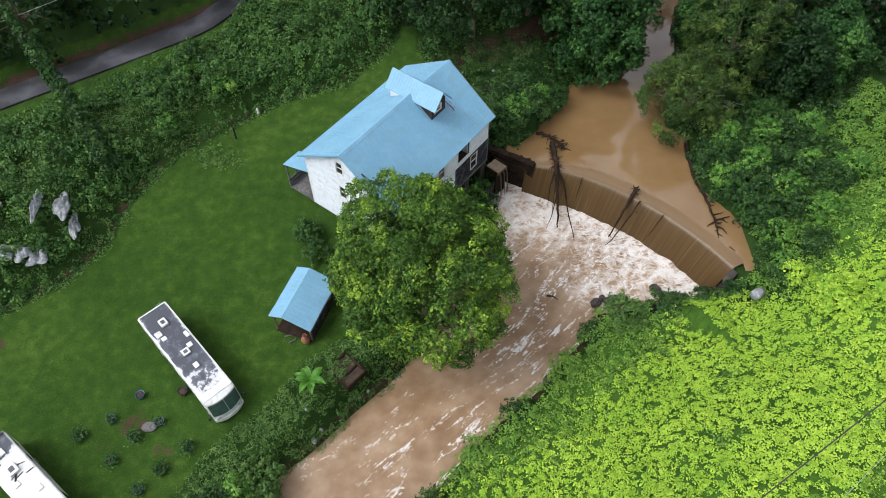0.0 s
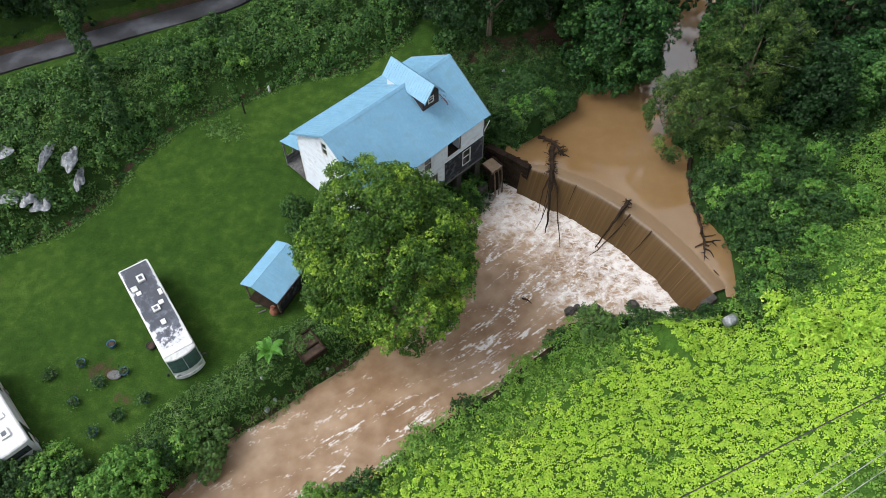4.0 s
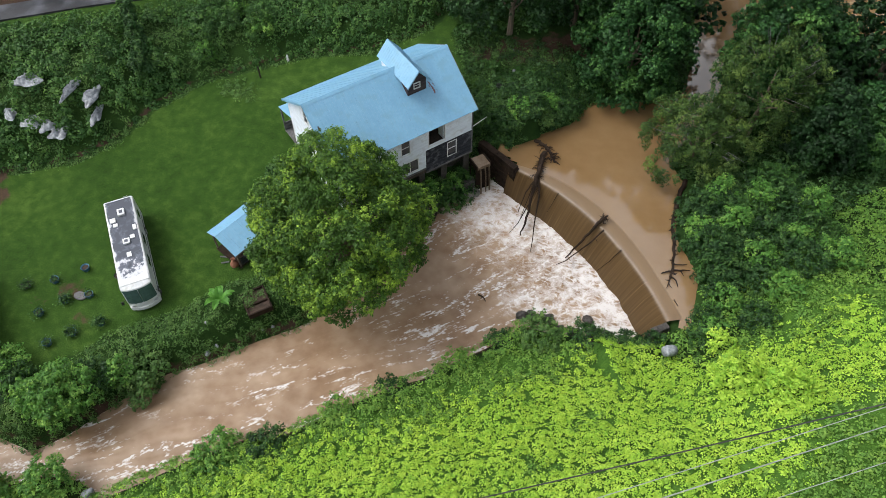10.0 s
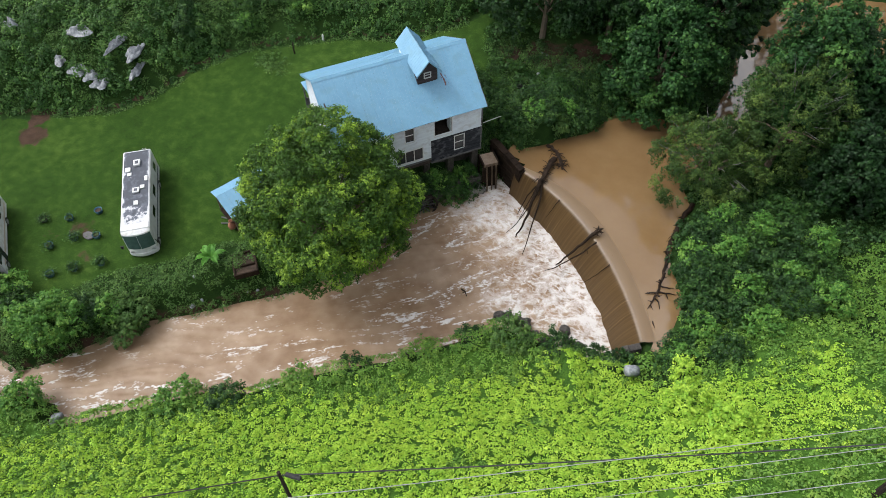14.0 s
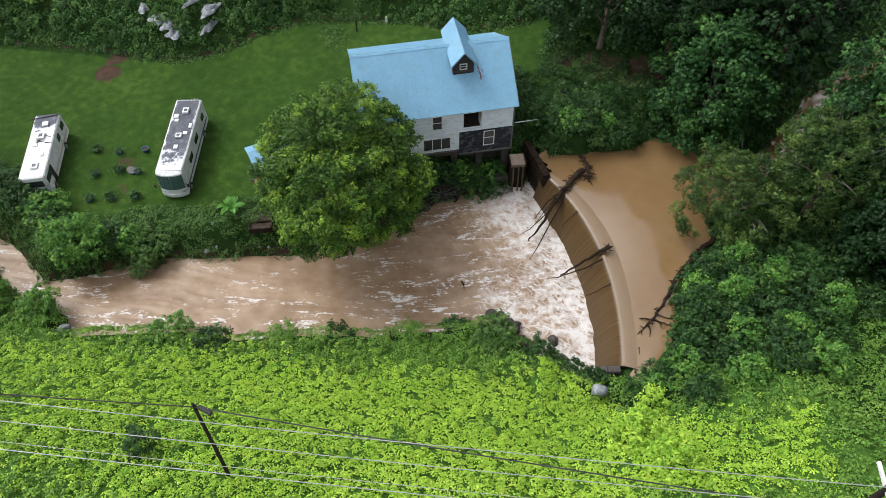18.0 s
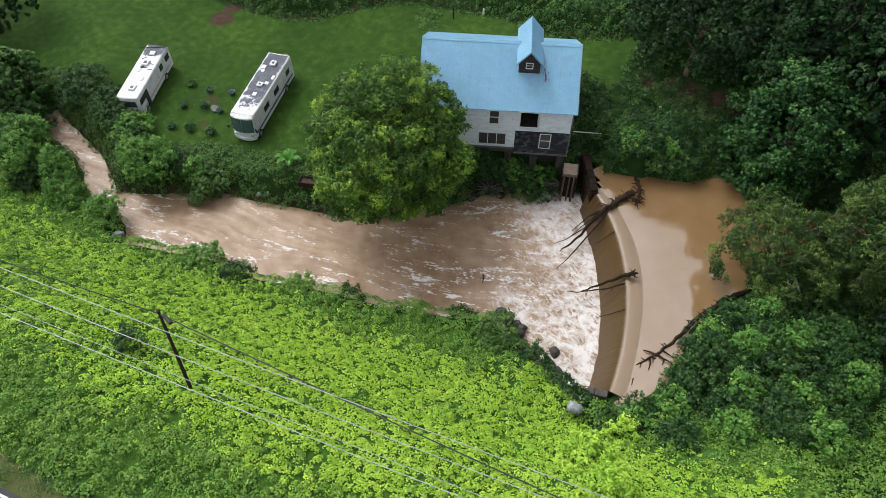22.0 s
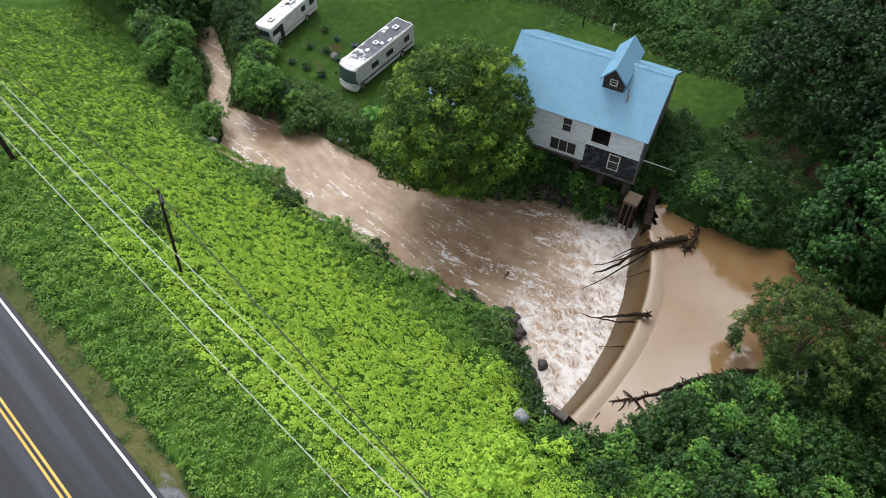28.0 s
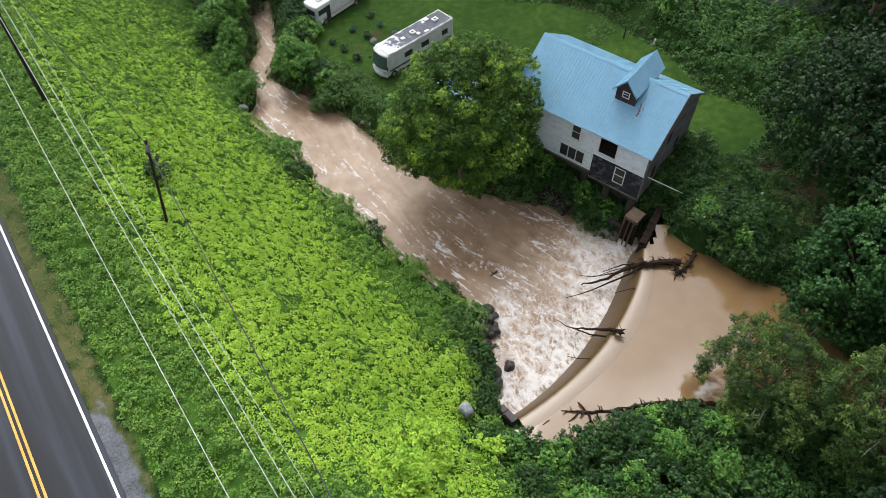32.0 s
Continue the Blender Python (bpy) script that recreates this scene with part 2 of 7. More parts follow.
def solid(name, bm, material, label="", category="", group="", kind="", m=None):
    ob = part(name, bm, material, None)
    if m is not None:
        ob.matrix_basis = m
    return tagged(ob, label, category, group, kind)


def box(bm, x0, x1, y0, y1, z0, z1, skew=None):
    """A block; skew maps a corner to its place."""
    c = [(x, y, z) for z in (z0, z1) for y in (y0, y1) for x in (x0, x1)]
    v = [bm.verts.new(skew(*q) if skew else q) for q in c]
    for f in ((0, 2, 3, 1), (4, 5, 7, 6), (0, 1, 5, 4), (2, 6, 7, 3), (0, 4, 6, 2), (1, 3, 7, 5)):
        bm.faces.new([v[i] for i in f])
    return v


def one_box(*a):
    bm = bmesh.new()
    box(bm, *a)
    return bm


def soft_box(x0, x1, y0, y1, z0, z1, r, seg=2):
    bm = one_box(x0, x1, y0, y1, z0, z1)
    bmesh.ops.bevel(bm, geom=bm.edges[:], offset=r, segments=seg, profile=0.6, affect="EDGES")
    return bm


def tube(bm, pts, radii, sides=7):
    """A tapered tube along points."""
    pts = [Vector(p) for p in pts]
    rings = []
    for i, p in enumerate(pts):
        d = (pts[min(i + 1, len(pts) - 1)] - pts[max(i - 1, 0)]).normalized()
        a = d.cross(Vector((0.31, 0.9, 0.2))).normalized()
        b = d.cross(a)
        rings.append([bm.verts.new(p + (a * math.cos(k * 2 * math.pi / sides) + b * math.sin(k * 2 * math.pi / sides)) * radii[i]) for k in range(sides)])
    for q, r in zip(rings, rings[1:]):
        for k in range(sides):
            bm.faces.new((q[k], q[(k + 1) % sides], r[(k + 1) % sides], r[k]))
    bm.faces.new(rings[0][::-1])
    bm.faces.new(rings[-1])


def mesh_of(name, co, quads, material, smooth=False):
    """A mesh of quads out of arrays."""
    me = bpy.data.meshes.new(name)
    co, quads = np.asarray(co, np.float32), np.asarray(quads, np.int32)
    me.vertices.add(len(co))
    me.vertices.foreach_set("co", co.ravel())
    me.loops.add(quads.size)
    me.loops.foreach_set("vertex_index", quads.ravel())
    me.polygons.add(len(quads))
    me.polygons.foreach_set("loop_start", np.arange(0, quads.size, 4, dtype=np.int32))
    me.update(calc_edges=True)
    if smooth:
        me.polygons.foreach_set("use_smooth", np.ones(len(quads), bool))
    me.materials.append(material)
    return me


RNG = np.random.default_rng(7)


def mark(me, name, values):
    a = me.attributes.new(name, "FLOAT", "POINT")
    a.data.foreach_set("value", np.asarray(values, np.float32))


def leaf_mesh(name, pos, nrm, size, material, spread=0.6, slim=0.8, tone=None):
    """One folded four-cornered leaf at each place, facing about along its normal; tone picks its colour."""
    k = len(pos)
    tone = RNG.random(k) if tone is None else tone
    nrm = nrm + RNG.normal(0, spread, (k, 3))
    nrm /= np.linalg.norm(nrm, axis=1, keepdims=True) + 1e-9
    t = np.cross(nrm, RNG.normal(0, 1, (k, 3)))
    t /= np.linalg.norm(t, axis=1, keepdims=True) + 1e-9
    b = np.cross(nrm, t)
    s = (size * RNG.uniform(0.6, 1.3, k))[:, None]
    w = s * slim * 0.5
    fold = nrm * s * 0.12
    co = np.stack([pos - t * s * 0.5, pos + b * w + fold, pos + t * s * 0.5 - fold, pos - b * w + fold], 1).reshape(-1, 3)
    me = mesh_of(name, co, np.arange(4 * k).reshape(-1, 4), material)
    mark(me, "tone", np.repeat(np.clip(tone, 0, 1), 4))
    return me


# value noise on arrays
LATTICE = np.random.default_rng(3).random((256, 256))


def vnoise(x, y, scale):
    x, y = np.asarray(x) * scale + 71.3, np.asarray(y) * scale + 37.9
    i, j = np.floor(x).astype(int), np.floor(y).astype(int)
    u, v = x - i, y - j
    u, v = u * u * (3 - 2 * u), v * v * (3 - 2 * v)
    g = lambda a, b: LATTICE[a % 256, b % 256]
    return (g(i, j) * (1 - u) + g(i + 1, j) * u) * (1 - v) + (g(i, j + 1) * (1 - u) + g(i + 1, j + 1) * u) * v


def fbm(x, y, scale, octaves=4):
    return sum(vnoise(x, y, scale * 2 ** k) * 0.5 ** k for k in range(octaves)) / sum(0.5 ** k for k in range(octaves))


# ---- the plan ----
RIVER_Z, POND_Z, ROAD_Z = -3.4, 0.0, 11.2
DAM_CREST = [(8.5, 48.9), (12.1, 48.0), (15.8, 46.5), (19.2, 44.2), (22.3, 41.4), (24.9, 38.4), (26.5, 36.2)]
DAM_BASE = [(8.2, 48.2), (11.4, 46.7), (15.4, 44.6), (18.7, 42.3), (21.5, 39.8), (23.6, 37.4), (25.0, 35.5)]
LAWN_BANK = [(-36, 6), (-30, 7.4), (-26, 8.4), (-22.5, 8.5), (-19.6, 8.3), (-17.6, 10.4), (-16.1, 13.2), (-13.4, 17.7), (-10.2, 20.5), (-7, 24), (-4.5, 26.2), (-2.4, 29), (-0.6, 33), (0.5, 37), (1.5, 41.2), (3.3, 45.5), (4.6, 48.0), (5.6, 50.1), (7.6, 49.1)]
FIELD_BANK = [(24.6, 34.9), (23, 34.4), (19.3, 33.8), (17, 33.7), (14.4, 33.4), (12.9, 31), (10.3, 28.2), (8.1, 25.6), (4.9, 23), (1.5, 19.7), (-1, 16.7), (-4, 15.3), (-7.3, 12.1), (-10.3, 8.8), (-12.3, 7.0), (-14.2, 8.0), (-17.2, 7.4), (-19.2, 5.8), (-21.5, 5.6), (-24, 6.2), (-27, 6.0), (-30, 5.0), (-36, 2)]
RIVER = LAWN_BANK + DAM_BASE + FIELD_BANK
POND_BACK = [(28, 35.2), (28.8, 37.6), (28, 42), (25.6, 45.5), (25.2, 49), (25.4, 52.4), (23.6, 55), (24.6, 59), (26.4, 64), (27.6, 70), (29, 76), (35, 78.5), (44, 80), (56, 90), (52, 104), (38, 98), (26, 94), (22.5, 80), (23.6, 71), (23, 65), (18, 62.6), (14, 61), (13, 57.2), (10.2, 54.4), (7.2, 51)]
POND = DAM_CREST + POND_BACK
LAWN_EDGE = [(-90, 0), (-60, 17), (-48, 26), (-42.5, 29.8), (-39, 32), (-34, 35.3), (-31.6, 39), (-30, 44.5), (-27, 49.3), (-22.4, 52.5), (-17, 56.2), (-10.4, 58.6), (-5.8, 64.2), (-3.5, 73), (-2, 110), (-200, 110), (-200, 0)]
AX, AY = 0.803, 0.597


def edge_dist(x, y, poly, closed=True):
    best = np.full(np.shape(x), 1e9)
    for (ax, ay), (bx, by) in zip(poly, poly[1:] + poly[:1] if closed else poly[1:]):
        dx, dy = bx - ax, by - ay
        k = np.clip(((x - ax) * dx + (y - ay) * dy) / (dx * dx + dy * dy), 0, 1)
        best = np.minimum(best, np.hypot(x - ax - k * dx, y - ay - k * dy))
    return best


def inside(x, y, poly):
    odd = np.zeros(np.shape(x), bool)
    for (ax, ay), (bx, by) in zip(poly, poly[1:] + poly[:1]):
        if ay != by:
            odd ^= ((ay > y) != (by > y)) & (x < (bx - ax) * (y - ay) / (by - ay) + ax)
    return odd


def signed(x, y, poly):
    d = edge_dist(x, y, poly)
    return np.where(inside(x, y, poly), -d, d)


def across(x, y):
    return AY * x - AX * y


def along(x, y):
    return AX * x + AY * y


def field_side(x, y):
    return across(x, y) > np.interp(along(x, y), [-40, -9, 4, 13, 20, 26, 34, 45, 51, 59, 70, 100], [-16.5, -16.5, -18.5, -20, -21.5, -24, -26.5, -30, -33, -38, -48, -62])


def back_road_line(x):
    return np.interp(x, [-90, -44.5, -32.4, -27, -24, -22, -21], [20, 53.5, 61.8, 65.6, 70, 78, 110])


def land(x, y):
    d, s = across(x, y), along(x, y)
    field = np.interp(d, [-60, -15, -12, -10, -8, -4, -2, 0, 2, 5, 8, 10, 40], [-2.4, -2.6, -1.7, -0.7, 0.7, 4.0, 5.9, 7.3, 8.4, 9.7, 10.6, 11.05, 11.1])
    field = field + np.clip((s - 38) * 0.3, 0, 5.2) * np.clip((d + 20) / 6, 0, 1) * np.clip((9.5 - d) / 7, 0, 1)
    pond = signed(x, y, POND)
    field = np.where(s > 36, np.maximum(field, 0.5 + 0.07 * np.clip(pond, 0, 40)), field)
    # nearly level by the campers, rising beyond the mill
    rise_ = -1.0 + 0.115 * (np.clip(y, -20, 80) - 30) + 0.02 * (x + 20)
    level = -0.72 - 0.3 * np.exp(-((x + 16) ** 2 + (y - 22) ** 2) / 40)
    lawn = 0.5 * (rise_ + level + np.sqrt((rise_ - level) ** 2 + 0.15))
    e = np.where(inside(x, y, LAWN_EDGE), edge_dist(x, y, LAWN_EDGE[:14], False), 0)
    hill = np.maximum(lawn, np.minimum(lawn + e * 0.75, 4.4))
    past = np.clip(y - back_road_line(x) - 3, 0, 60) * (e > 0)
    hill = hill + past * 0.35
    return np.where(field_side(x, y), field, np.where(e > 0, hill, lawn)), pond


def height(x, y):
    z, pond = land(x, y)
    river = signed(x, y, RIVER)
    z = z + (fbm(x, y, 0.35, 3) - 0.5) * 0.25
    z = np.minimum(z, np.where(river < 0, RIVER_Z - 0.2 + np.maximum(river, -3) * 0.3, RIVER_Z - 0.2 + river * 1.5))
    z = np.minimum(z, np.where(pond < 0, POND_Z - 0.1 + np.maximum(pond, -3) * 0.35, np.where(river < 6, 99, POND_Z - 0.1 + pond * 0.8)))
    # nothing stands up inside the dam
    z = np.where(inside(x, y, DAM_CREST + DAM_BASE[::-1]) | (edge_dist(x, y, DAM_BASE, False) < 0.9), np.minimum(z, RIVER_Z - 0.9), z)
    return np.where(across(x, y) > 11.3, ROAD_Z - 0.06, z)


def at(x, y):
    return float(height(np.array([float(x)]), np.array([float(y)]))[0])


def grid_mesh(name, xs, ys, zf, material, keep=None, smooth=True):
    gx, gy = np.meshgrid(xs, ys, indexing="ij")
    gz = zf(gx, gy)
    co = np.stack([gx, gy, gz], -1).reshape(-1, 3)
    idx = np.arange(gx.size).reshape(gx.shape)
    q = np.stack([idx[:-1, :-1], idx[1:, :-1], idx[1:, 1:], idx[:-1, 1:]], -1).reshape(-1, 4)
    if keep is not None:
        k = keep(gx, gy).ravel()
        q = q[k[q].all(1)]
        used = np.unique(q)
        new_id = np.zeros(len(co), np.int32)
        new_id[used] = np.arange(len(used))
        co, q = co[used], new_id[q]
    return mesh_of(name, co, q, material, smooth), co


# ground: lawn, bare soil and verge by plan
def ground_material():
    m, n, l, p = nodes_of("ground")
    fine, mid, big = noise_of(n, l, 9, 8), noise_of(n, l, 1.1, 6), noise_of(n, l, 0.12, 4)
    g = ramp_of(n, [(0.34, (0.011, 0.026, 0.004)), (0.5, (0.020, 0.047, 0.007)), (0.66, (0.046, 0.082, 0.014))])
    v = calc(n, l, "ADD", calc(n, l, "ADD", calc(n, l, "MULTIPLY", fine.outputs[0], 0.35), calc(n, l, "MULTIPLY", mid.outputs[0], 0.35)), calc(n, l, "MULTIPLY", big.outputs[0], 0.3))
    l.new(v, g.inputs[0])
    soil = ramp_of(n, [(0.35, (0.017, 0.011, 0.008)), (0.65, (0.062, 0.038, 0.026))])
    l.new(v, soil.inputs[0])
    wild = ramp_of(n, [(0.35, (0.006, 0.018, 0.004)), (0.65, (0.021, 0.046, 0.009))])
    l.new(v, wild.inputs[0])
    straw = ramp_of(n, [(0.35, (0.025, 0.045, 0.012)), (0.65, (0.095, 0.088, 0.035))])
    l.new(v, straw.inputs[0])
    mat = ramp_of(n, [(0.38, (0.020, 0.052, 0.008)), (0.62, (0.055, 0.12, 0.017))])
    l.new(v, mat.inputs[0])
    stones = ramp_of(n, [(0.35, (0.035, 0.038, 0.042)), (0.65, (0.15, 0.158, 0.175))])
    l.new(v, stones.inputs[0])
    out = wild.outputs[0]
    for name, layer in (("carpet", mat), ("lawn", g), ("bare", soil), ("verge", straw), ("gravel", stones)):
        at_ = n.new("ShaderNodeAttribute")
        at_.attribute_name = name
        w = calc(n, l, "ADD", at_.outputs["Fac"], calc(n, l, "MULTIPLY", calc(n, l, "SUBTRACT", mid.outputs[0], 0.5), 0.9))
        r = ramp_of(n, [(0.42, (0, 0, 0)), (0.58, (1, 1, 1))])
        l.new(w, r.inputs[0])
        out = blend(n, l, out, layer.outputs[0], r.outputs[0])
    l.new(out, p.inputs["Base Color"])
    p.inputs["Roughness"].default_value = 0.95
    p.inputs["Specular IOR Level"].default_value = 0.08
    bumped(n, l, p, fine.outputs[0], 0.9, 0.06)
    return m


def lawn_amount(x, y):
    on = ~field_side(x, y) & ~inside(x, y, LAWN_EDGE)
    bank = signed(x, y, RIVER) - (3.2 + 2.2 * fbm(x, y, 0.15, 2))
    bank = np.minimum(bank, signed(x, y, POND) - (4.2 + 2 * fbm(x, y, 0.2, 2)))
    e = np.minimum(np.clip(edge_dist(x, y, LAWN_EDGE[:14], False) * 0.8, 0, 1), np.clip(bank * 0.7, 0, 1))
    shade = np.clip((np.hypot(x - 6.5, y - 66.5) - 8.8) / 2, 0, 1)
    lane = np.clip(4.4 - 0.8 * np.abs(y - back_road_line(x)), 0, 1) * inside(x, y, LAWN_EDGE) * (x < -20)
    return np.maximum(np.where(on & (y < 82) & ~inside(x, y, SHRUB_PLOT), e * shade, 0), lane)


SHRUB_PLOT = [(4.4, 48.9), (-3.4, 54.7), (-2.6, 57), (1, 56.6), (3.7, 55.5), (6, 57.5), (8.5, 61), (11, 62.5), (14.5, 61.5), (11, 54), (7.5, 51)]
BARE_SPOTS = [(-39.0, 28.0, 2.3, 0.9), (-40.6, 30.2, 1.8, 0.85), (-24.4, 21.6, 1.7, 0.46), (-21.6, 19.2, 1.3, 0.42), (-26.4, 19.6, 1.1, 0.42), (1.2, 61.4, 2.0, 0.7), (4.6, 62.8, 3.2, 0.75), (8.6, 64.3, 3.4, 0.75), (11, 66, 3, 0.75), (-27, 5.8, 1.6, 0.62)]


def bare_amount(x, y):
    v = np.zeros(np.shape(x))
    for cx, cy, r, most in BARE_SPOTS:
        v = np.maximum(v, np.clip(1.15 - np.hypot(x - cx, y - cy) / r, 0, most))
    v = np.maximum(v, 0.7 * np.clip(1 - np.abs(signed(x, y, RIVER) - 0.4) / 0.7, 0, 1))
    e = edge_dist(x, y, LAWN_EDGE[:14], False)
    return np.maximum(v, np.where(inside(x, y, LAWN_EDGE), np.maximum(0.72 * np.clip(1 - e / 1.1, 0, 1), 0.62 * np.clip(2.0 - np.abs(y - back_road_line(x) - 2.4), 0, 1) * (x < -20)), 0))


GROUND = ground_material()


def field_veg(x, y):
    """How high the creepers stand over the slope's soil."""
    b = np.clip(1 - signed(x, y, RIVER) / 5, 0, 1)
    edge = np.clip((11.0 - across(x, y)) / 2.6, 0.1, 1)
    lump = fbm(x, y, 0.5, 2)
    return (0.3 + 0.7 * fbm(x, y, 0.22, 2) + 0.7 * fbm(x, y, 0.75, 3) - 0.45 + b * (0.2 + 0.9 * lump)) * edge


def carpet(x, y):
    """How far the soil lies buried under creepers."""
    return np.where(field_side(x, y), np.clip((10.9 - across(x, y)) / 1.5, 0, 1) * np.clip(signed(x, y, RIVER) / 2.5, 0, 1) * np.clip(signed(x, y, POND) / 4 - 0.5, 0, 1) * np.clip((60 - along(x, y)) / 6, 0, 1), 0)


def mat_height(x, y):
    return height(x, y) + carpet(x, y) * np.maximum(field_veg(x, y) - 0.36, 0)


me, co = grid_mesh("ground", np.arange(-90, 90.01, 0.6), np.arange(-30, 120.01, 0.6), mat_height, GROUND)
mark(me, "carpet", carpet(co[:, 0], co[:, 1]))
mark(me, "lawn", lawn_amount(co[:, 0], co[:, 1]))
mark(me, "bare", bare_amount(co[:, 0], co[:, 1]))
dd = across(co[:, 0], co[:, 1])
mark(me, "verge", 0.72 * np.exp(-((dd - 11.1) / 1.3) ** 2))
mark(me, "gravel", 0.8 * (dd < 13) * np.clip((dd - 9.9) / 1.3, 0, 1) * np.clip((along(co[:, 0], co[:, 1]) - 24 - 6 * fbm(co[:, 0], co[:, 1], 0.2, 2)) / 6, 0, 1))
tagged(new("ground", me), "grassy valley ground with mown lawn, bare soil and steep river banks", "ground", kind="structure")
# far ground out to the horizon, a frame round the near sheet
bm = bmesh.new()
inner = [bm.verts.new((x, y, at(x, y) - 0.1)) for x, y in ((-90, -30), (90, -30), (90, 120), (-90, 120))]
outer = [bm.verts.new((x, y, 8)) for x, y in ((-2500, -2500), (2500, -2500), (2500, 2500), (-2500, 2500))]
for k in range(4):
    bm.faces.new((inner[k], outer[k], outer[(k + 1) % 4], inner[(k + 1) % 4]))
far = part("far_ground", bm, GROUND, None)
tagged(far, "distant green ground reaching to the horizon", "ground", kind="structure")

# ---- water ----


def muddy(name, foam):
    m, n, l, p = nodes_of(name)
    big, mid = noise_of(n, l, 0.12, 3), noise_of(n, l, 0.7, 5)
    v = calc(n, l, "ADD", calc(n, l, "MULTIPLY", big.outputs[0], 0.6), calc(n, l, "MULTIPLY", mid.outputs[0], 0.4))
    if foam:
        col = ramp_of(n, [(0.35, (0.145, 0.088, 0.048)), (0.5, (0.20, 0.135, 0.084)), (0.65, (0.265, 0.195, 0.138))])
    else:
        col = ramp_of(n, [(0.35, (0.135, 0.08, 0.034)), (0.65, (0.168, 0.107, 0.052))])
    l.new(v, col.inputs[0])
    out = col.outputs[0]
    if foam:
        fn, silt = n.new("ShaderNodeAttribute"), n.new("ShaderNodeAttribute")
        fn.attribute_name, silt.attribute_name = "foam", "silt"
        bands = ramp_of(n, [(0.2, (0.90, 0.88, 0.85)), (0.5, (1, 1, 1)), (0.8, (1.08, 1.09, 1.11))])
        l.new(silt.outputs["Fac"], bands.inputs[0])
        out = blend(n, l, out, bands.outputs[0], 1.0, "MULTIPLY")
        # curdled foam: veins round brown cells, at two sizes, bent by the current
        c, mp = n.new("ShaderNodeTexCoord"), n.new("ShaderNodeMapping")
        mp.inputs["Rotation"].default_value, mp.inputs["Scale"].default_value = (0, 0, -0.69), (0.62, 1.0, 1.0)
        l.new(c.outputs["Object"], mp.inputs["Vector"])
        bend = n.new("ShaderNodeTexNoise")
        bend.inputs["Scale"].default_value, bend.inputs["Detail"].default_value = 0.9, 5
        l.new(mp.outputs[0], bend.inputs["Vector"])
        bent = n.new("ShaderNodeVectorMath")
        bent.operation = "MULTIPLY_ADD"
        bent.inputs[1].default_value = (1.6, 1.6, 0)
        l.new(bend.outputs["Color"], bent.inputs[0])
        l.new(mp.outputs[0], bent.inputs[2])
        veins = None
        for scale, weight in ((0.75, 0.55), (1.9, 0.5)):
            cell = n.new("ShaderNodeTexVoronoi")
            cell.feature = "DISTANCE_TO_EDGE"
            cell.inputs["Scale"].default_value = scale
            l.new(bent.outputs[0], cell.inputs["Vector"])
            v_ = calc(n, l, "MULTIPLY", calc(n, l, "SUBTRACT", 1.0, calc(n, l, "MULTIPLY", cell.outputs["Distance"], 3.6), True), weight)
            veins = v_ if veins is None else calc(n, l, "MAXIMUM", veins, v_)
        lace = calc(n, l, "ADD", calc(n, l, "MULTIPLY", noise_of(n, l, 2.4, 7).outputs[0], 0.9), calc(n, l, "MULTIPLY", noise_of(n, l, 8.0, 5).outputs[0], 0.6))
        grain_ = calc(n, l, "ADD", calc(n, l, "SUBTRACT", lace, 0.75), calc(n, l, "SUBTRACT", veins, 0.3))
        w = calc(n, l, "ADD", calc(n, l, "MULTIPLY", fn.outputs["Fac"], 0.92), calc(n, l, "MULTIPLY", grain_, calc(n, l, "ADD", calc(n, l, "MULTIPLY", fn.outputs["Fac"], 1.7), 0.10)))
        r = ramp_of(n, [(0.2, (0, 0, 0)), (0.42, (0.38, 0.38, 0.38)), (0.8, (1, 1, 1))])
        l.new(w, r.inputs[0])
        out = blend(n, l, out, (0.46, 0.44, 0.425), r.outputs[0])
        rr = n.new("ShaderNodeMapRange")
        rr.inputs["To Min"].default_value, rr.inputs["To Max"].default_value = 0.38, 0.85
        l.new(r.outputs[0], rr.inputs["Value"])
        l.new(rr.outputs[0], p.inputs["Roughness"])
        bumped(n, l, p, w, 0.15, 0.08)
        p.inputs["Specular IOR Level"].default_value = 0.35
    else:
        rip = noise_of(n, l, 1.6, 5)
        p.inputs["Roughness"].default_value = 0.06
        bumped(n, l, p, rip.outputs[0], 0.05, 0.04)
    l.new(out, p.inputs["Base Color"])
    p.inputs["IOR"].default_value = 1.4 if foam else 1.88
    return m


RAPIDS, STILL = muddy("muddy rapids", True), muddy("muddy still water", False)
MIDLINE = [(-36, 2), (-27, 6), (-19, 8.2), (-13, 12.6), (-6, 18.5), (1, 25.5), (7, 33), (13, 40), (19, 44.5), (26, 50)]


def flow_coords(x, y):
    """How far along the river's middle line a place lies, and how far to its side."""
    best, su, sv, run = np.full(np.shape(x), 1e9), np.zeros(np.shape(x)), np.zeros(np.shape(x)), 0.0
    for (ax, ay), (bx, by) in zip(MIDLINE, MIDLINE[1:]):
        dx, dy = bx - ax, by - ay
        ln = math.hypot(dx, dy)
        k = np.clip(((x - ax) * dx + (y - ay) * dy) / ln ** 2, 0, 1)
        px, py = x - ax - k * dx, y - ay - k * dy
        d = np.hypot(px, py)
        hit_ = d < best
        best = np.where(hit_, d, best)
        su = np.where(hit_, run + k * ln, su)
        sv = np.where(hit_, (dx * py - dy * px) / ln, sv)
        run += ln
    return su, sv


STEP = 0.13
RX, RY = np.arange(-37, 28, STEP), np.arange(-2, 52, STEP)


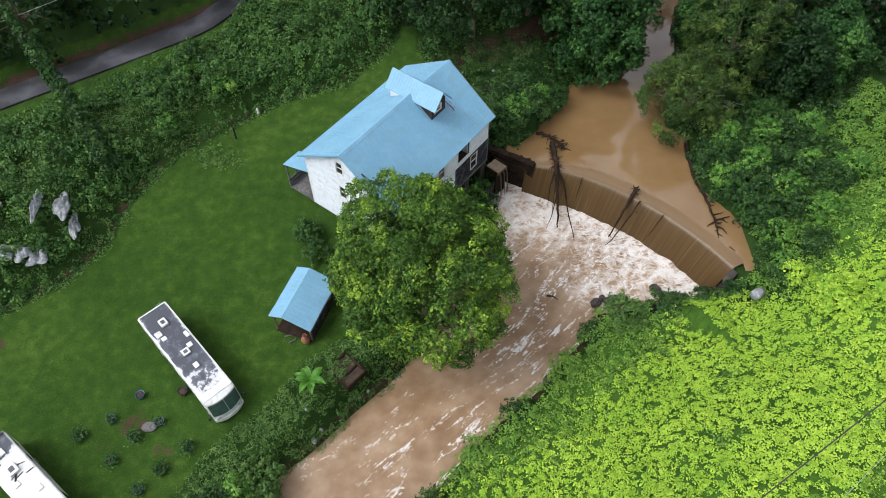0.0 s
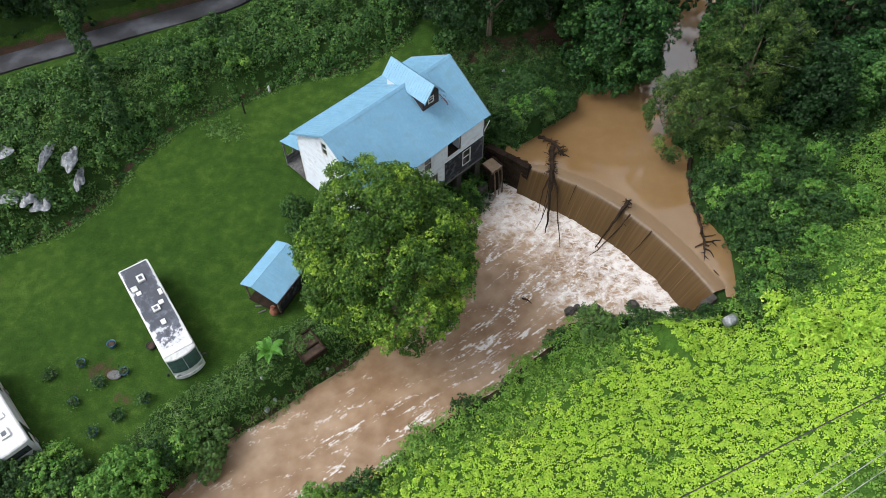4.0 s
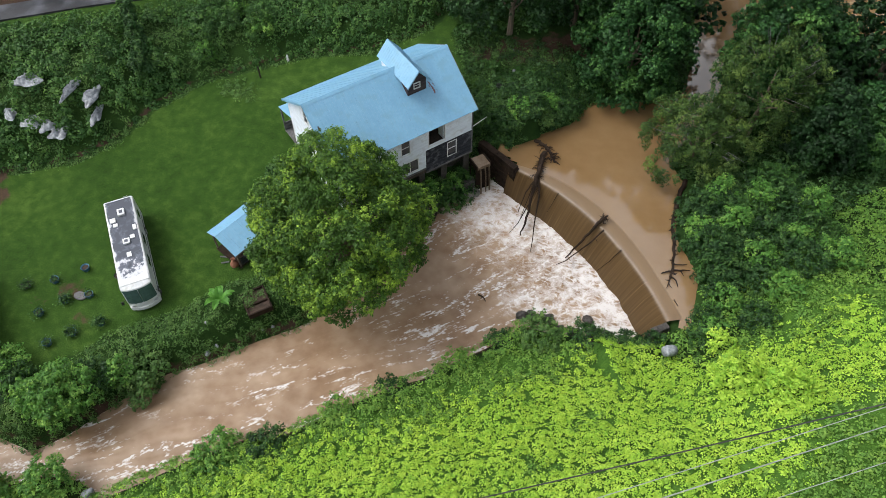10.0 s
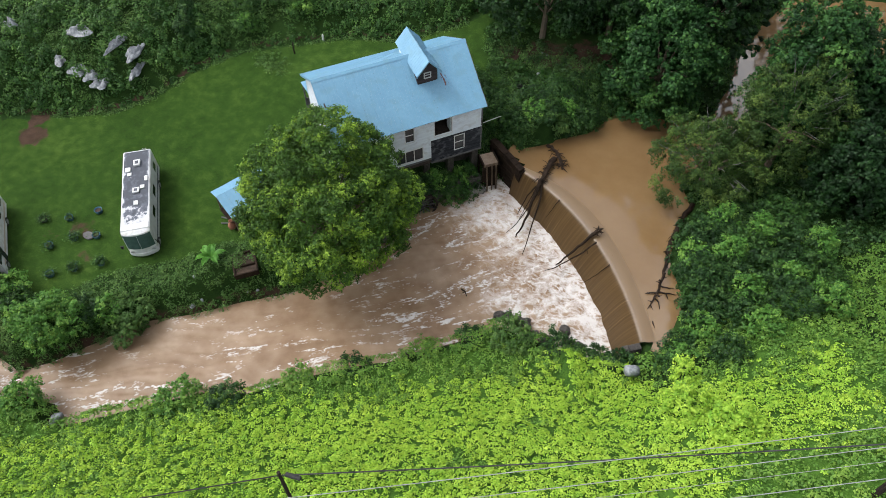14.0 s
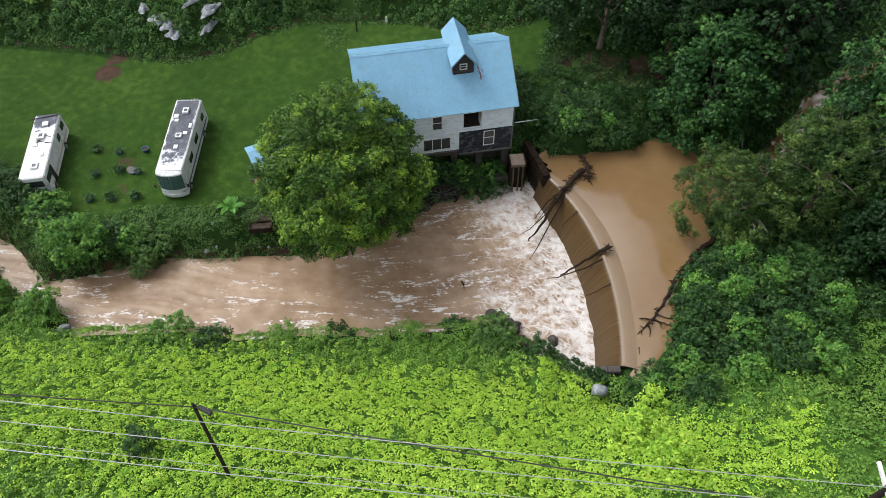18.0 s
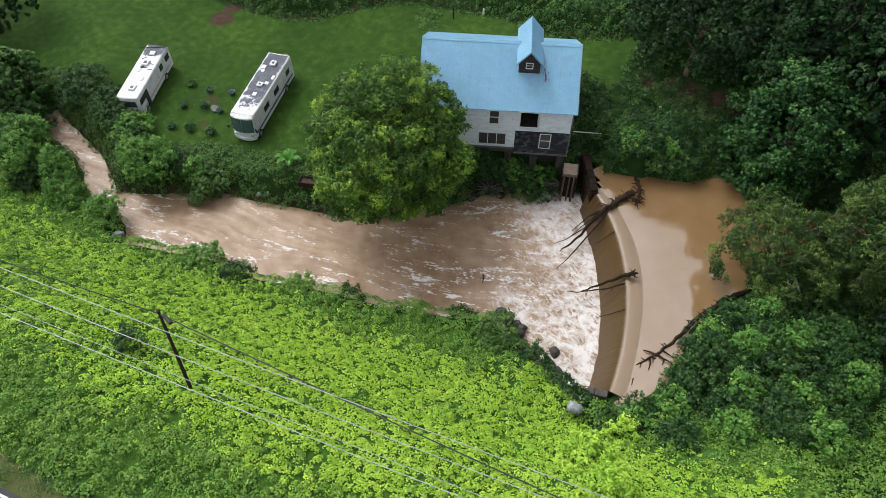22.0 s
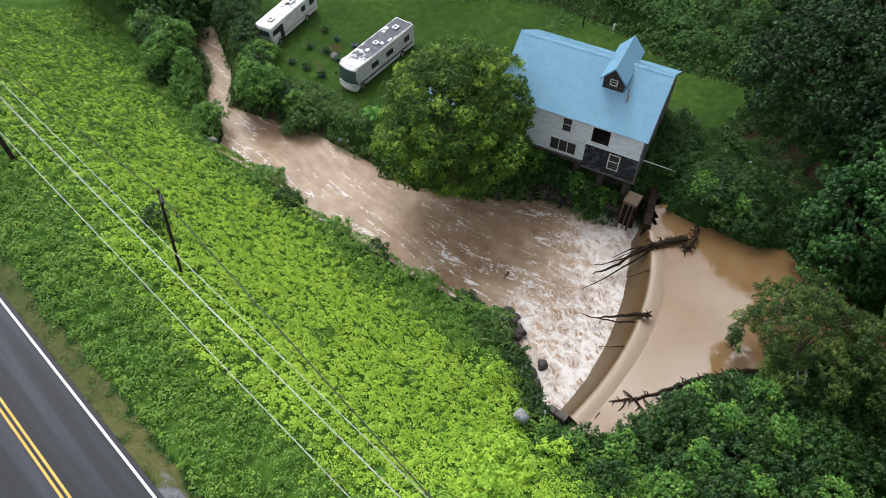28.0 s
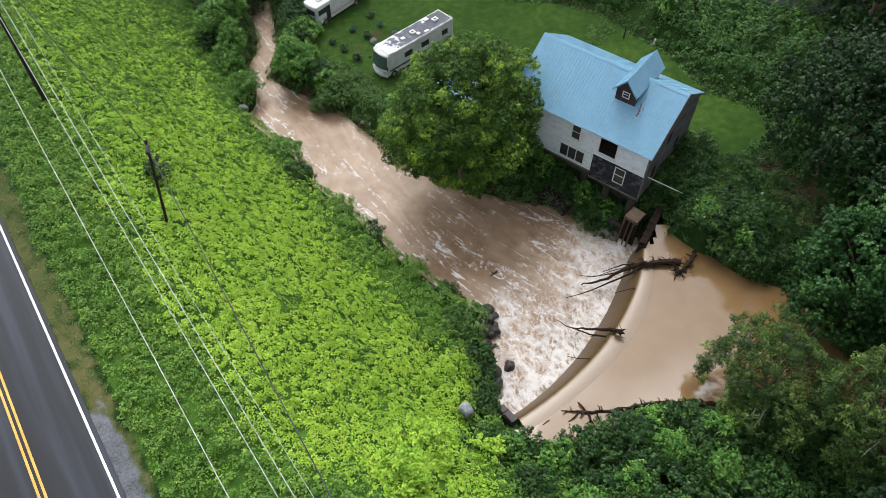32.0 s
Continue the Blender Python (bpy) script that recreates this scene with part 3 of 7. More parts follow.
def current(x, y):
    """Which way the water runs: off the dam's foot first, then down the valley."""
    foot = edge_dist(x, y, DAM_BASE, False)
    w = np.exp(-(foot / 6.5) ** 2)
    a = np.arctan2(-0.64, -0.77) + 0.9 * (fbm(x, y, 0.16, 2) - 0.5) + 0.28 * np.clip((y - 20) / 25, 0, 1)
    a = a + w * (-0.15 + 1.6 * (fbm(x + 9, y, 0.45, 2) - 0.5))
    return np.cos(a), np.sin(a)


def drawn_out(cells, reach, seed):
    """White noise in cells of so many steps, smeared along the current over so many metres either way; spread to about 0.5 +- 0.2."""
    rnd = np.random.default_rng(seed)
    gx, gy = np.meshgrid(RX, RY, indexing="ij")
    src = vnoise(gx + seed * 3.3, gy, 1 / (cells * STEP)) * 0.7 + 0.3 * rnd.random(gx.shape)
    vx, vy = current(gx, gy)
    ii, jj = np.meshgrid(np.arange(len(RX)), np.arange(len(RY)), indexing="ij")
    total = src.copy()
    for way in (-1, 1):
        px, py = ii.astype(float), jj.astype(float)
        for _ in range(int(reach / STEP / 1.5)):
            a = np.clip(np.rint(px), 0, len(RX) - 1).astype(int)
            b = np.clip(np.rint(py), 0, len(RY) - 1).astype(int)
            px, py = px + way * 1.5 * vx[a, b], py + way * 1.5 * vy[a, b]
            total += src[np.clip(np.rint(px), 0, len(RX) - 1).astype(int), np.clip(np.rint(py), 0, len(RY) - 1).astype(int)]
    return 0.5 + 0.2 * (total - total.mean()) / total.std()


STREAK, RIBBON, CURD, THREAD = drawn_out(3, 1.5, 1), drawn_out(8, 4.2, 2), drawn_out(5, 0.5, 3), drawn_out(5, 2.4, 4)


def sampled(field, x, y):
    return field[np.clip(np.rint((x - RX[0]) / STEP), 0, len(RX) - 1).astype(int), np.clip(np.rint((y - RY[0]) / STEP), 0, len(RY) - 1).astype(int)]


def foam_amount(x, y):
    foot = edge_dist(x, y, DAM_BASE, False)
    u, v = flow_coords(x, y)
    st, rb, cd = sampled(STREAK, x, y), sampled(RIBBON, x, y), sampled(CURD, x, y)
    boil = np.exp(-(foot / (6.6 + 5 * (fbm(x, y, 0.25, 2) - 0.3))) ** 2)
    froth = boil * (0.58 + 0.45 * (cd - 0.5) + 0.15 * (st - 0.5))
    # thin crests along the current
    crest_ = np.clip(1 - np.abs(rb - 0.5) / 0.07, 0, 1) * np.clip(0.75 + 2.0 * (st - 0.5), 0, 1.3)
    crest_ = np.maximum(crest_, np.clip(1 - np.abs(sampled(THREAD, x, y) - 0.55) / 0.06, 0, 1) * np.clip(0.65 + 1.8 * (st - 0.5), 0, 1.1))
    lively = 0.75 + 0.75 * np.exp(-((v + 3.4) / 2.6) ** 2) * np.clip((u - 20) / 10, 0, 1) + 0.5 * np.exp(-((v + 1.2) / 2.6) ** 2) * np.clip(1 - np.abs(u - 18) / 22, 0, 1) + 0.55 * np.exp(-(foot / 13) ** 2)
    lively = lively * np.clip(0.55 + 2.2 * (fbm(x + 31, y, 0.2, 2) - 0.35), 0.15, 1.2)
    lively = lively + 0.6 * np.exp(-(np.hypot(x - 9.0, y - 34.2) / 2.6) ** 2)
    froth = froth + 0.55 * np.exp(-(np.hypot(x - 14.6, y - 35.4) / 2.2) ** 2) * (0.7 + cd - 0.5)
    lively = lively - 0.45 * np.exp(-(np.hypot(x - 4.5, y - 28.5) / 4.5) ** 2)
    return np.clip(np.maximum(froth, crest_ * np.clip(lively, 0, 1) * 0.8), 0, 1)


def rough_water(x, y):
    foot = edge_dist(x, y, DAM_BASE, False)
    k = np.exp(-(foot / 7) ** 2)
    return RIVER_Z + (sampled(STREAK, x, y) - 0.5) * (0.05 + 0.05 * k) + (sampled(RIBBON, x, y) - 0.5) * 0.07 + (fbm(x, y, 0.9, 3) - 0.5) * (0.06 + 0.4 * k)


me, co = grid_mesh("river_water", RX, RY, rough_water, RAPIDS, keep=lambda x, y: (signed(x, y, RIVER) < 1.2))
mark(me, "foam", foam_amount(co[:, 0], co[:, 1]))
mark(me, "silt", sampled(RIBBON, co[:, 0], co[:, 1]))
tagged(new("river_water", me), "brown muddy flood water with white foaming rapids below the dam", "water", kind="structure")
me, co = grid_mesh("pond_water", np.arange(5, 60, 0.4), np.arange(33, 108, 0.4), lambda x, y: POND_Z + 0 * x, STILL, keep=lambda x, y: (signed(x, y, POND) < 1.0) & ~(inside(x, y, RIVER)) & (edge_dist(x, y, DAM_CREST, False) > 0.6) & ((signed(x, y, POND) < 0) | (edge_dist(x, y, DAM_CREST, False) > 1.6)))
tagged(new("pond_water", me), "still brown muddy mill pond reflecting the cloudy sky", "water", kind="structure")

# ---- dam ----


def resample(poly, k):
    p = np.array(poly, float)
    run = np.r_[0, np.cumsum(np.hypot(*np.diff(p, axis=0).T))]
    # a smooth curve through the corners
    t = np.linspace(0, run[-1], k)
    cx, cy = np.polyfit(run, p[:, 0], 3), np.polyfit(run, p[:, 1], 3)
    return np.stack([np.polyval(cx, t), np.polyval(cy, t)], 1), t


def sheet_material():
    m, n, l, p = nodes_of("falling muddy water")
    a = n.new("ShaderNodeAttribute")
    a.attribute_name = "fall"
    mp = n.new("ShaderNodeMapping")
    mp.inputs["Scale"].default_value = (5.0, 0.12, 1)
    l.new(a.outputs["Vector"], mp.inputs["Vector"])
    t = n.new("ShaderNodeTexNoise")
    t.inputs["Scale"].default_value, t.inputs["Detail"].default_value, t.inputs["Distortion"].default_value = 1.0, 6, 0.4
    l.new(mp.outputs[0], t.inputs["Vector"])
    col = ramp_of(n, [(0.3, (0.052, 0.030, 0.011)), (0.5, (0.064, 0.038, 0.015)), (0.66, (0.078, 0.048, 0.020)), (0.8, (0.18, 0.125, 0.072))])
    l.new(t.outputs[0], col.inputs[0])
    sep = n.new("ShaderNodeSeparateXYZ")
    l.new(a.outputs["Vector"], sep.inputs[0])
    lip = n.new("ShaderNodeMapRange")
    lip.inputs["From Min"].default_value, lip.inputs["From Max"].default_value = 1.15, 0.75
    l.new(sep.outputs[1], lip.inputs["Value"])
    l.new(col.outputs[0], p.inputs["Base Color"])
    p.inputs["Roughness"].default_value, p.inputs["IOR"].default_value = 0.4, 1.3
    bumped(n, l, p, t.outputs[0], 0.35, 0.05)
    still = n.new("ShaderNodeBsdfPrincipled")
    still.inputs["Base Color"].default_value = (0.118, 0.073, 0.033, 1)
    still.inputs["Roughness"].default_value, still.inputs["IOR"].default_value = 0.35, 1.6
    mx = n.new("ShaderNodeMixShader")
    l.new(lip.outputs[0], mx.inputs[0])
    l.new(p.outputs[0], mx.inputs[1])
    l.new(still.outputs[0], mx.inputs[2])
    l.new(mx.outputs[0], n["Material Output"].inputs["Surface"])
    return m


NA, NB = 190, 22
crest, run = resample(DAM_CREST, NA)
foot, _ = resample(DAM_BASE, NA)


def dam_shape(lift, bottom):
    co, fall = [], []
    for b in range(NB):
        f = b / (NB - 1)
        if f < 0.25:
            k = -0.75 * (1 - f / 0.25)
            z = 0.015 - 0.085 * (f / 0.25) ** 3
        else:
            g = (f - 0.25) / 0.75
            k, z = g ** 0.85, -0.07 + (bottom + 0.07) * g ** 1.15
        xy = crest + (foot - crest) * k
        ridge = (fbm(run * 1.0, np.full(NA, 0.3 * f), 2.4, 3) - 0.5) * 0.02 * min(1, max(0, f - 0.2) * 3)
        co.append(np.c_[xy, np.full(NA, z) + lift + ridge])
        fall.append(np.c_[run, np.full(NA, f * 4), np.zeros(NA)])
    co, fall = np.array(co).reshape(-1, 3), np.array(fall).reshape(-1, 3)
    i = np.arange(NA * NB).reshape(NB, NA)
    q = np.stack([i[:-1, :-1], i[1:, :-1], i[1:, 1:], i[:-1, 1:]], -1).reshape(-1, 4)
    return co, fall, q


co, fall, q = dam_shape(0.0, RIVER_Z - 0.1)
me = mesh_of("water_sheet", co, q, sheet_material(), True)
fa = me.attributes.new("fall", "FLOAT_VECTOR", "POINT")
fa.data.foreach_set("vector", fall.astype(np.float32).ravel())
dam_thing = thing("mill_dam", Matrix(), "curved old concrete mill dam under a sheet of brown water", "dam", kind="structure")
ob = new("water_sheet", me)
ob.parent = dam_thing
tagged(ob, "brown water sliding over the dam face")
bm = bmesh.new()
rows = []
for k in range(0, NA, 6):
    c, f = crest[k], foot[k]
    out = (c - f)
    pts = [(c[0] + out[0] * 0.5, c[1] + out[1] * 0.5, -4.6), (c[0] + out[0] * 0.5, c[1] + out[1] * 0.5, -0.25), (c[0] - out[0] * 0.05, c[1] - out[1] * 0.05, -0.28), (f[0] + out[0] * 0.12, f[1] + out[1] * 0.12, RIVER_Z - 0.2), (f[0], f[1], -4.6)]
    rows.append([bm.verts.new(p) for p in pts])
for a, b in zip(rows, rows[1:]):
    for k in range(5):
        bm.faces.new((a[k], a[(k + 1) % 5], b[(k + 1) % 5], b[k]))
bm.faces.new(rows[0])
bm.faces.new(rows[-1][::-1])
part("dam_body", bm, CONCRETE, dam_thing)

# abutment walls: rough blocks from the mill to the crest, and a stub on the far bank


def block_wall(name, a, b, z0, z1, thick, material, label, course=0.45, length=0.9):
    a, b = Vector((*a, 0)), Vector((*b, 0))
    d = b - a
    ang = math.atan2(d.y, d.x)
    th = thing(name, Matrix.Translation(a) @ Matrix.Rotation(ang, 4, "Z"), label, "wall", kind="structure")
    rnd = random.Random(5)
    z = z0
    odd = 0
    while z < z1 - 0.02:
        h = min(course, z1 - z)
        x = -0.4 * odd
        while x < d.length:
            w = length * rnd.uniform(0.8, 1.2)
            x0, x1 = max(x, 0), min(x + w, d.length)
            if x1 - x0 > 0.1:
                o = rnd.uniform(-0.05, 0.05)
                bm = one_box(x0 + 0.012, x1 - 0.012, -thick / 2 + o, thick / 2 + o, z + 0.01, z + h - 0.01)
                bmesh.ops.bevel(bm, geom=bm.edges[:], offset=0.03, segments=1, affect="EDGES")
                part("block", bm, material, th)
            x += w
        z += h
        odd = 1 - odd
    return th


block_wall("abutment_wall", (4.6, 51.1), (9.3, 48.6), -3.9, 0.45, 0.7, WETWOOD, "dark stained block abutment between mill and dam")
block_wall("abutment_wall", (26.6, 35.9), (25.4, 34.8), -3.9, -0.15, 0.6, WETROCK, "dark block stub at the end of the dam")

# ---- the mill ----
HOUSE = pose(-8.5, 39.8, 0, 0, 0, 53.13)
mill = thing("mill_house", HOUSE, "old white and grey board water mill with light blue metal roof", "house")
L, HALF, EAVE, RIDGE, BACK_EAVE = 15.15, 5.4, 6.8, 10.7, 7.45
W0, W1, FRONT, BACK = 0.4, 14.85, -4.9, 4.9


def holed(bm, u0, u1, z0, z1, holes, put):
    us = sorted({u0, u1, *[h[0] for h in holes], *[h[1] for h in holes]})
    zs = sorted({z0, z1, *[h[2] for h in holes], *[h[3] for h in holes]})
    for a, b in zip(us, us[1:]):
        for c, d in zip(zs, zs[1:]):
            m, k = (a + b) / 2, (c + d) / 2
            if u0 <= m <= u1 and z0 <= k <= z1 and not any(h[0] < m < h[1] and h[2] < k < h[3] for h in holes):
                put(bm, a, b, c, d)


def clapboards(name, u0, u1, z0, z1, holes, material, side, label, step=0.2):
    """Lapped boards on the front (side -1) or back wall, cut round its openings."""
    y = FRONT if side < 0 else BACK
    z, rnd = z0, random.Random(len(name) + int(u0 * 10))
    while z < z1 - 0.01:
        h = min(step, z1 - z)
        cuts = [(a, b) for a, b, c, d in holes if c < z + h * 0.5 < d]
        x = u0
        edges = [u0]
        while x < u1:
            x += rnd.uniform(2.4, 4.2)
            edges.append(min(x, u1))
        for a, b in zip(edges, edges[1:]):
            spans = [(a, b)]
            for c, d in cuts:
                spans = [s for p, q in spans for s in ((p, min(q, c)), (max(p, d), q)) if s[1] - s[0] > 0.02]
            for p, q in spans:
                o = rnd.uniform(0, 0.012)
                bm = bmesh.new()
                box(bm, p + 0.004, q - 0.004, 0, 0.03, 0, h + 0.015, lambda X, Y, Z: (X, y + side * (Y + o + (0.022 if Z < 0.01 else 0.0)), z + Z))
                part("board", bm, material, front, label)
        z += h


# front openings: x from, to, z from, to
UP, DOOR, TRIPLE, LOW = (6.9, 7.78, 4.6, 6.4), (9.9, 11.65, 4.4, 6.25), (5.95, 8.6, 2.0, 3.5), (12.0, 13.0, 1.9, 3.7)
UP2, UP3 = (2.3, 3.2, 4.6, 6.4), (2.2, 3.1, 2.0, 3.7)
holes = [UP, DOOR, TRIPLE, LOW, UP2, UP3]
bm = bmesh.new()
holed(bm, W0, W1, 1.0, 7.05, holes, lambda b, a, c, d, e: box(b, a, c, FRONT, FRONT + 0.14, d, e))
front = part("front_wall", bm, INSIDE, mill)
clapboards("white", W0, W1, 4.1, 7.0, holes, WHITEBOARD, -1, "weathered white lapped boards")
clapboards("white", W0, 9.5, 1.75, 4.1, holes, WHITEBOARD, -1, "weathered white lapped boards")
clapboards("dark", 9.5, W1, 1.15, 4.1, holes, DARKBOARD, -1, "bare blackened boards where the paint has gone")
bm = bmesh.new()
box(bm, W0, 9.5, FRONT - 0.07, FRONT, 1.5, 1.75)
box(bm, 9.5, W1 + 0.1, FRONT - 0.09, FRONT, 0.92, 1.15)
part("sill_beam", bm, GREYBOARD, mill, "grey weathered sill beam")
bm = bmesh.new()
for z in (4.02,):
    box(bm, 9.5, W1, FRONT - 0.075, FRONT - 0.035, z, z + 0.1)
part("belt_board", bm, WHITEBOARD, mill)


def gable(name, x, material, side, holes, board, label):
    """An end wall: vertical-cut frame plus lapped boards following the roof line."""
    bm = bmesh.new()
    t = 0.14
    rise, back = (RIDGE - EAVE) / HALF, (RIDGE - BACK_EAVE) / HALF

    def put(b, a, c, d, e):
        ys = [a + (c - a) * k / 6 for k in range(7)]
        for p, q in zip(ys, ys[1:]):
            top = lambda v: min(e, RIDGE - 0.12 - abs(v) * (rise if v < 0 else back))
            if max(top(p), top(q)) > d + 0.01:
                box(b, 0, t, p, q, 0, 1, lambda X, Y, Z: (x + side * (-X), Y, d if Z < 0.5 else max(d, top(Y))))
    holed(bm, FRONT, BACK, 1.0, 10.7, holes, put)
    wall = part(name, bm, INSIDE, mill)
    z, rnd = 1.15, random.Random(9)
    while z < 10.5:
        h = 0.2
        w = min(BACK, (RIDGE - 0.15 - z - h * 0.5) / rise)
        if w > 0.1:
            spans = [(-w, min(BACK, (RIDGE - 0.15 - z - h * 0.5) / back))]
            for c, d, lo, hi in holes:
                if lo < z + 0.1 < hi:
                    spans = [s for p, q in spans for s in ((p, min(q, c)), (max(p, d), q)) if s[1] - s[0] > 0.02]
            for p, q in spans:
                o = rnd.uniform(0, 0.02)
                bm = bmesh.new()
                box(bm, 0, 0.03, p, q, 0, h + 0.015, lambda X, Y, Z: (x + side * (X + o + (0.02 if Z < 0.01 else 0)), Y, z + Z))
                part("board", bm, material, wall, label)
        z += h


WEST = [(0.30, 1.0, 7.75, 9.2), (0.30, 1.0, 4.65, 6.1)]
gable("west_gable", W0, WHITEBOARD, -1, WEST, "board", "chalky white gable boards")
gable("east_gable", W1, GREYBOARD, 1, [(-1.2, -0.3, 5.2, 6.7), (1.6, 2.5, 2.6, 4.1), (-3.2, -2.3, 2.4, 4.0)], "board", "silvered bare gable boards")
bm = bmesh.new()
box(bm, W0, W1, BACK - 0.14, BACK, 1.0, 7.6)
part("back_wall", bm, WHITEBOARD, mill)
bm = bmesh.new()
box(bm, W0 + 0.1, W1 - 0.1, FRONT + 0.1, BACK - 0.1, 1.05, 1.25)
box(bm, W0 + 0.15, W1 - 0.15, FRONT + 0.15, BACK - 0.15, 3.95, 4.1)
part("floor_boards", bm, INSIDE, mill)
for x, y in ((W0, FRONT), (W1, FRONT), (W0, BACK), (W1, BACK)):
    part("corner_board", one_box(x - 0.07, x + 0.07, y - 0.07, y + 0.07, 1.1, 6.95), WHITETRIM if x < 1 else GREYBOARD, mill)


def window(x0, x1, z0, z1, lights=1, y=FRONT, turn=0, parent=None, bars=1, width=0.07, at_x=0.0):
    """A sash window: casing, panes and meeting rails. turn 1: in an end wall at at_x, x then runs along y."""
    parent = parent or mill
    win = new("window")
    win.parent = parent

    def b(bm, p, q, r, s, deep0, deep1):
        if turn:
            box(bm, at_x + turn * deep0, at_x + turn * deep1, p, q, r, s)
        else:
            box(bm, p, q, y - deep1, y - deep0, r, s)
    bm = bmesh.new()
    w = width
    b(bm, x0 - w, x0 + 0.02, z0 - w, z1 + w, -0.05, 0.075)
    b(bm, x1 - 0.02, x1 + w, z0 - w, z1 + w, -0.05, 0.075)
    b(bm, x0 + 0.02, x1 - 0.02, z1 - 0.02, z1 + w, -0.05, 0.074)
    b(bm, x0 + 0.02, x1 - 0.02, z0 - w, z0 + 0.02, -0.05, 0.085)
    step = (x1 - x0) / lights
    for k in range(1, lights):
        b(bm, x0 + k * step - 0.035, x0 + k * step + 0.035, z0 + 0.02, z1 - 0.02, -0.04, 0.05)
    for k in range(1, bars + 1):
        h = z0 + (z1 - z0) * k / (bars + 1)
        b(bm, x0 + 0.02, x1 - 0.02, h - 0.03, h + 0.03, -0.035, 0.03)
    part("window_frame", bm, WHITETRIM, win, "white painted sash frame")
    for k in range(lights):
        for j in range(bars + 1):
            bm = bmesh.new()
            h0, h1 = z0 + (z1 - z0) * j / (bars + 1), z0 + (z1 - z0) * (j + 1) / (bars + 1)
            b(bm, x0 + k * step + 0.02, x0 + (k + 1) * step - 0.02, h0 + 0.02, h1 - 0.02, -0.03, -0.02)
            part("pane", bm, PANE, win)
    return win


window(*UP)
window(*UP2)
window(*UP3)
window(*TRIPLE, lights=3, bars=0)
window(*LOW)
for h in WEST:
    window(*h, turn=-1, at_x=W0)
# the loading door stands open: casing and one leaf swung inwards
door = new("loading_door")
door.parent = mill
tagged(door, "open loading doorway with a white casing")
bm = bmesh.new()
x0, x1, z0, z1 = DOOR
box(bm, x0 - 0.1, x0, FRONT - 0.07, FRONT + 0.1, z0 - 0.1, z1 + 0.1)
box(bm, x1, x1 + 0.1, FRONT - 0.07, FRONT + 0.1, z0 - 0.1, z1 + 0.1)
box(bm, x0, x1, FRONT - 0.068, FRONT + 0.1, z0 - 0.1, z0)
part("casing", bm, WHITETRIM, door)
part("door_leaf", one_box(x1 - 0.06, x1 - 0.005, FRONT + 0.1, FRONT + 0.95, z0, z1), WHITEBOARD, door)

# roof: sheets with raised ribs on a deck
rise = (RIDGE - EAVE) / HALF
slope_len = math.hypot(HALF, RIDGE - EAVE)
roof = new("roof")
roof.parent = mill
tagged(roof, "light blue ribbed metal roof")
bm = bmesh.new()
back_rise = (RIDGE - BACK_EAVE) / HALF
PITCH = {-1: rise, 1: back_rise}
for sgn in (-1, 1):
    box(bm, 0.06, L - 0.06, 0, HALF - 0.06, 0, 0.1, lambda X, Y, Z: (X, sgn * Y, RIDGE - Y * PITCH[sgn] - 0.13 + Z))
part("roof_deck", bm, GREYBOARD, roof)


def roof_sheets(parent, x0, x1, y0, y1, z_top, rise_, sgn, wide=0.92, ribs=3, axis=0):
    count = max(1, round((x1 - x0) / wide))
    w = (x1 - x0) / count
    rnd = random.Random(int(x0 * 31 + y1 * 7 + sgn))
    for k in range(count):
        bm = bmesh.new()
        o = rnd.uniform(0, 0.008)

        def at_(X, Y, Z):
            q = (x0 + k * w + X, sgn * Y, z_top - Y * rise_ + Z + o)
            return q if axis == 0 else (q[1], q[0], q[2])
        box(bm, 0.003, w - 0.003, y0, y1 + rnd.uniform(-0.01, 0.02), 0, 0.012, at_)
        for j in range(ribs):
            c = w * (j + 0.5) / ribs
            box(bm, c - 0.022, c + 0.022, y0, y1, 0.012, 0.04, at_)
        part("roof_sheet", bm, ROOF, parent)


for sgn in (-1, 1):
    roof_sheets(roof, 0, L, 0.02, HALF, RIDGE, PITCH[sgn], sgn)
bm = bmesh.new()
for sgn in (-1, 1):
    box(bm, -0.03, L + 0.03, 0, 0.24, 0.05, 0.065, lambda X, Y, Z: (X, sgn * Y, RIDGE - Y * PITCH[sgn] + Z))
part("ridge_cap", bm, ROOF, roof)
for sgn in (-1, 1):
    for x in (-0.04, L):
        bm = bmesh.new()
        box(bm, x, x + 0.04, 0, HALF, -0.2, 0.05, lambda X, Y, Z: (X, sgn * Y, RIDGE - Y * PITCH[sgn] + Z))
        part("verge_board", bm, ROOF if x < 0 else GREYBOARD, roof)

# cupola across the ridge
cup = new("cupola")
cup.parent = mill
tagged(cup, "dark brown boarded roof monitor with blue metal roof")
CX, CW, CF, CB, CE, CR = 10.3, 1.0, -2.4, 2.3, 10.35, 11.75
bm = bmesh.new()
for y in (CF, CB - 0.1):
    box(bm, CX - CW, CX + CW, y, y + 0.1, 8.6, CE)
    box(bm, 0, 1, y, y + 0.1, CE, CR - 0.12, lambda X, Y, Z: (CX + (X * 2 - 1) * (CW if Z < CE + 0.01 else 0.06), Y, Z))
for x in (CX - CW, CX + CW - 0.1):
    box(bm, x, x + 0.1, CF + 0.1, CB - 0.1, 8.6, CE + 0.1)
part("cupola_wall", bm, CUPBOARD, cup)
window(CX - 0.3, CX + 0.3, 9.55, 10.1, lights=1, y=CF, parent=cup, bars=1, width=0.06)
bm = bmesh.new()
box(bm, CX - CW - 0.012, CX + CW + 0.012, 1.2, CB - 0.02, 9.2, CE - 0.05)
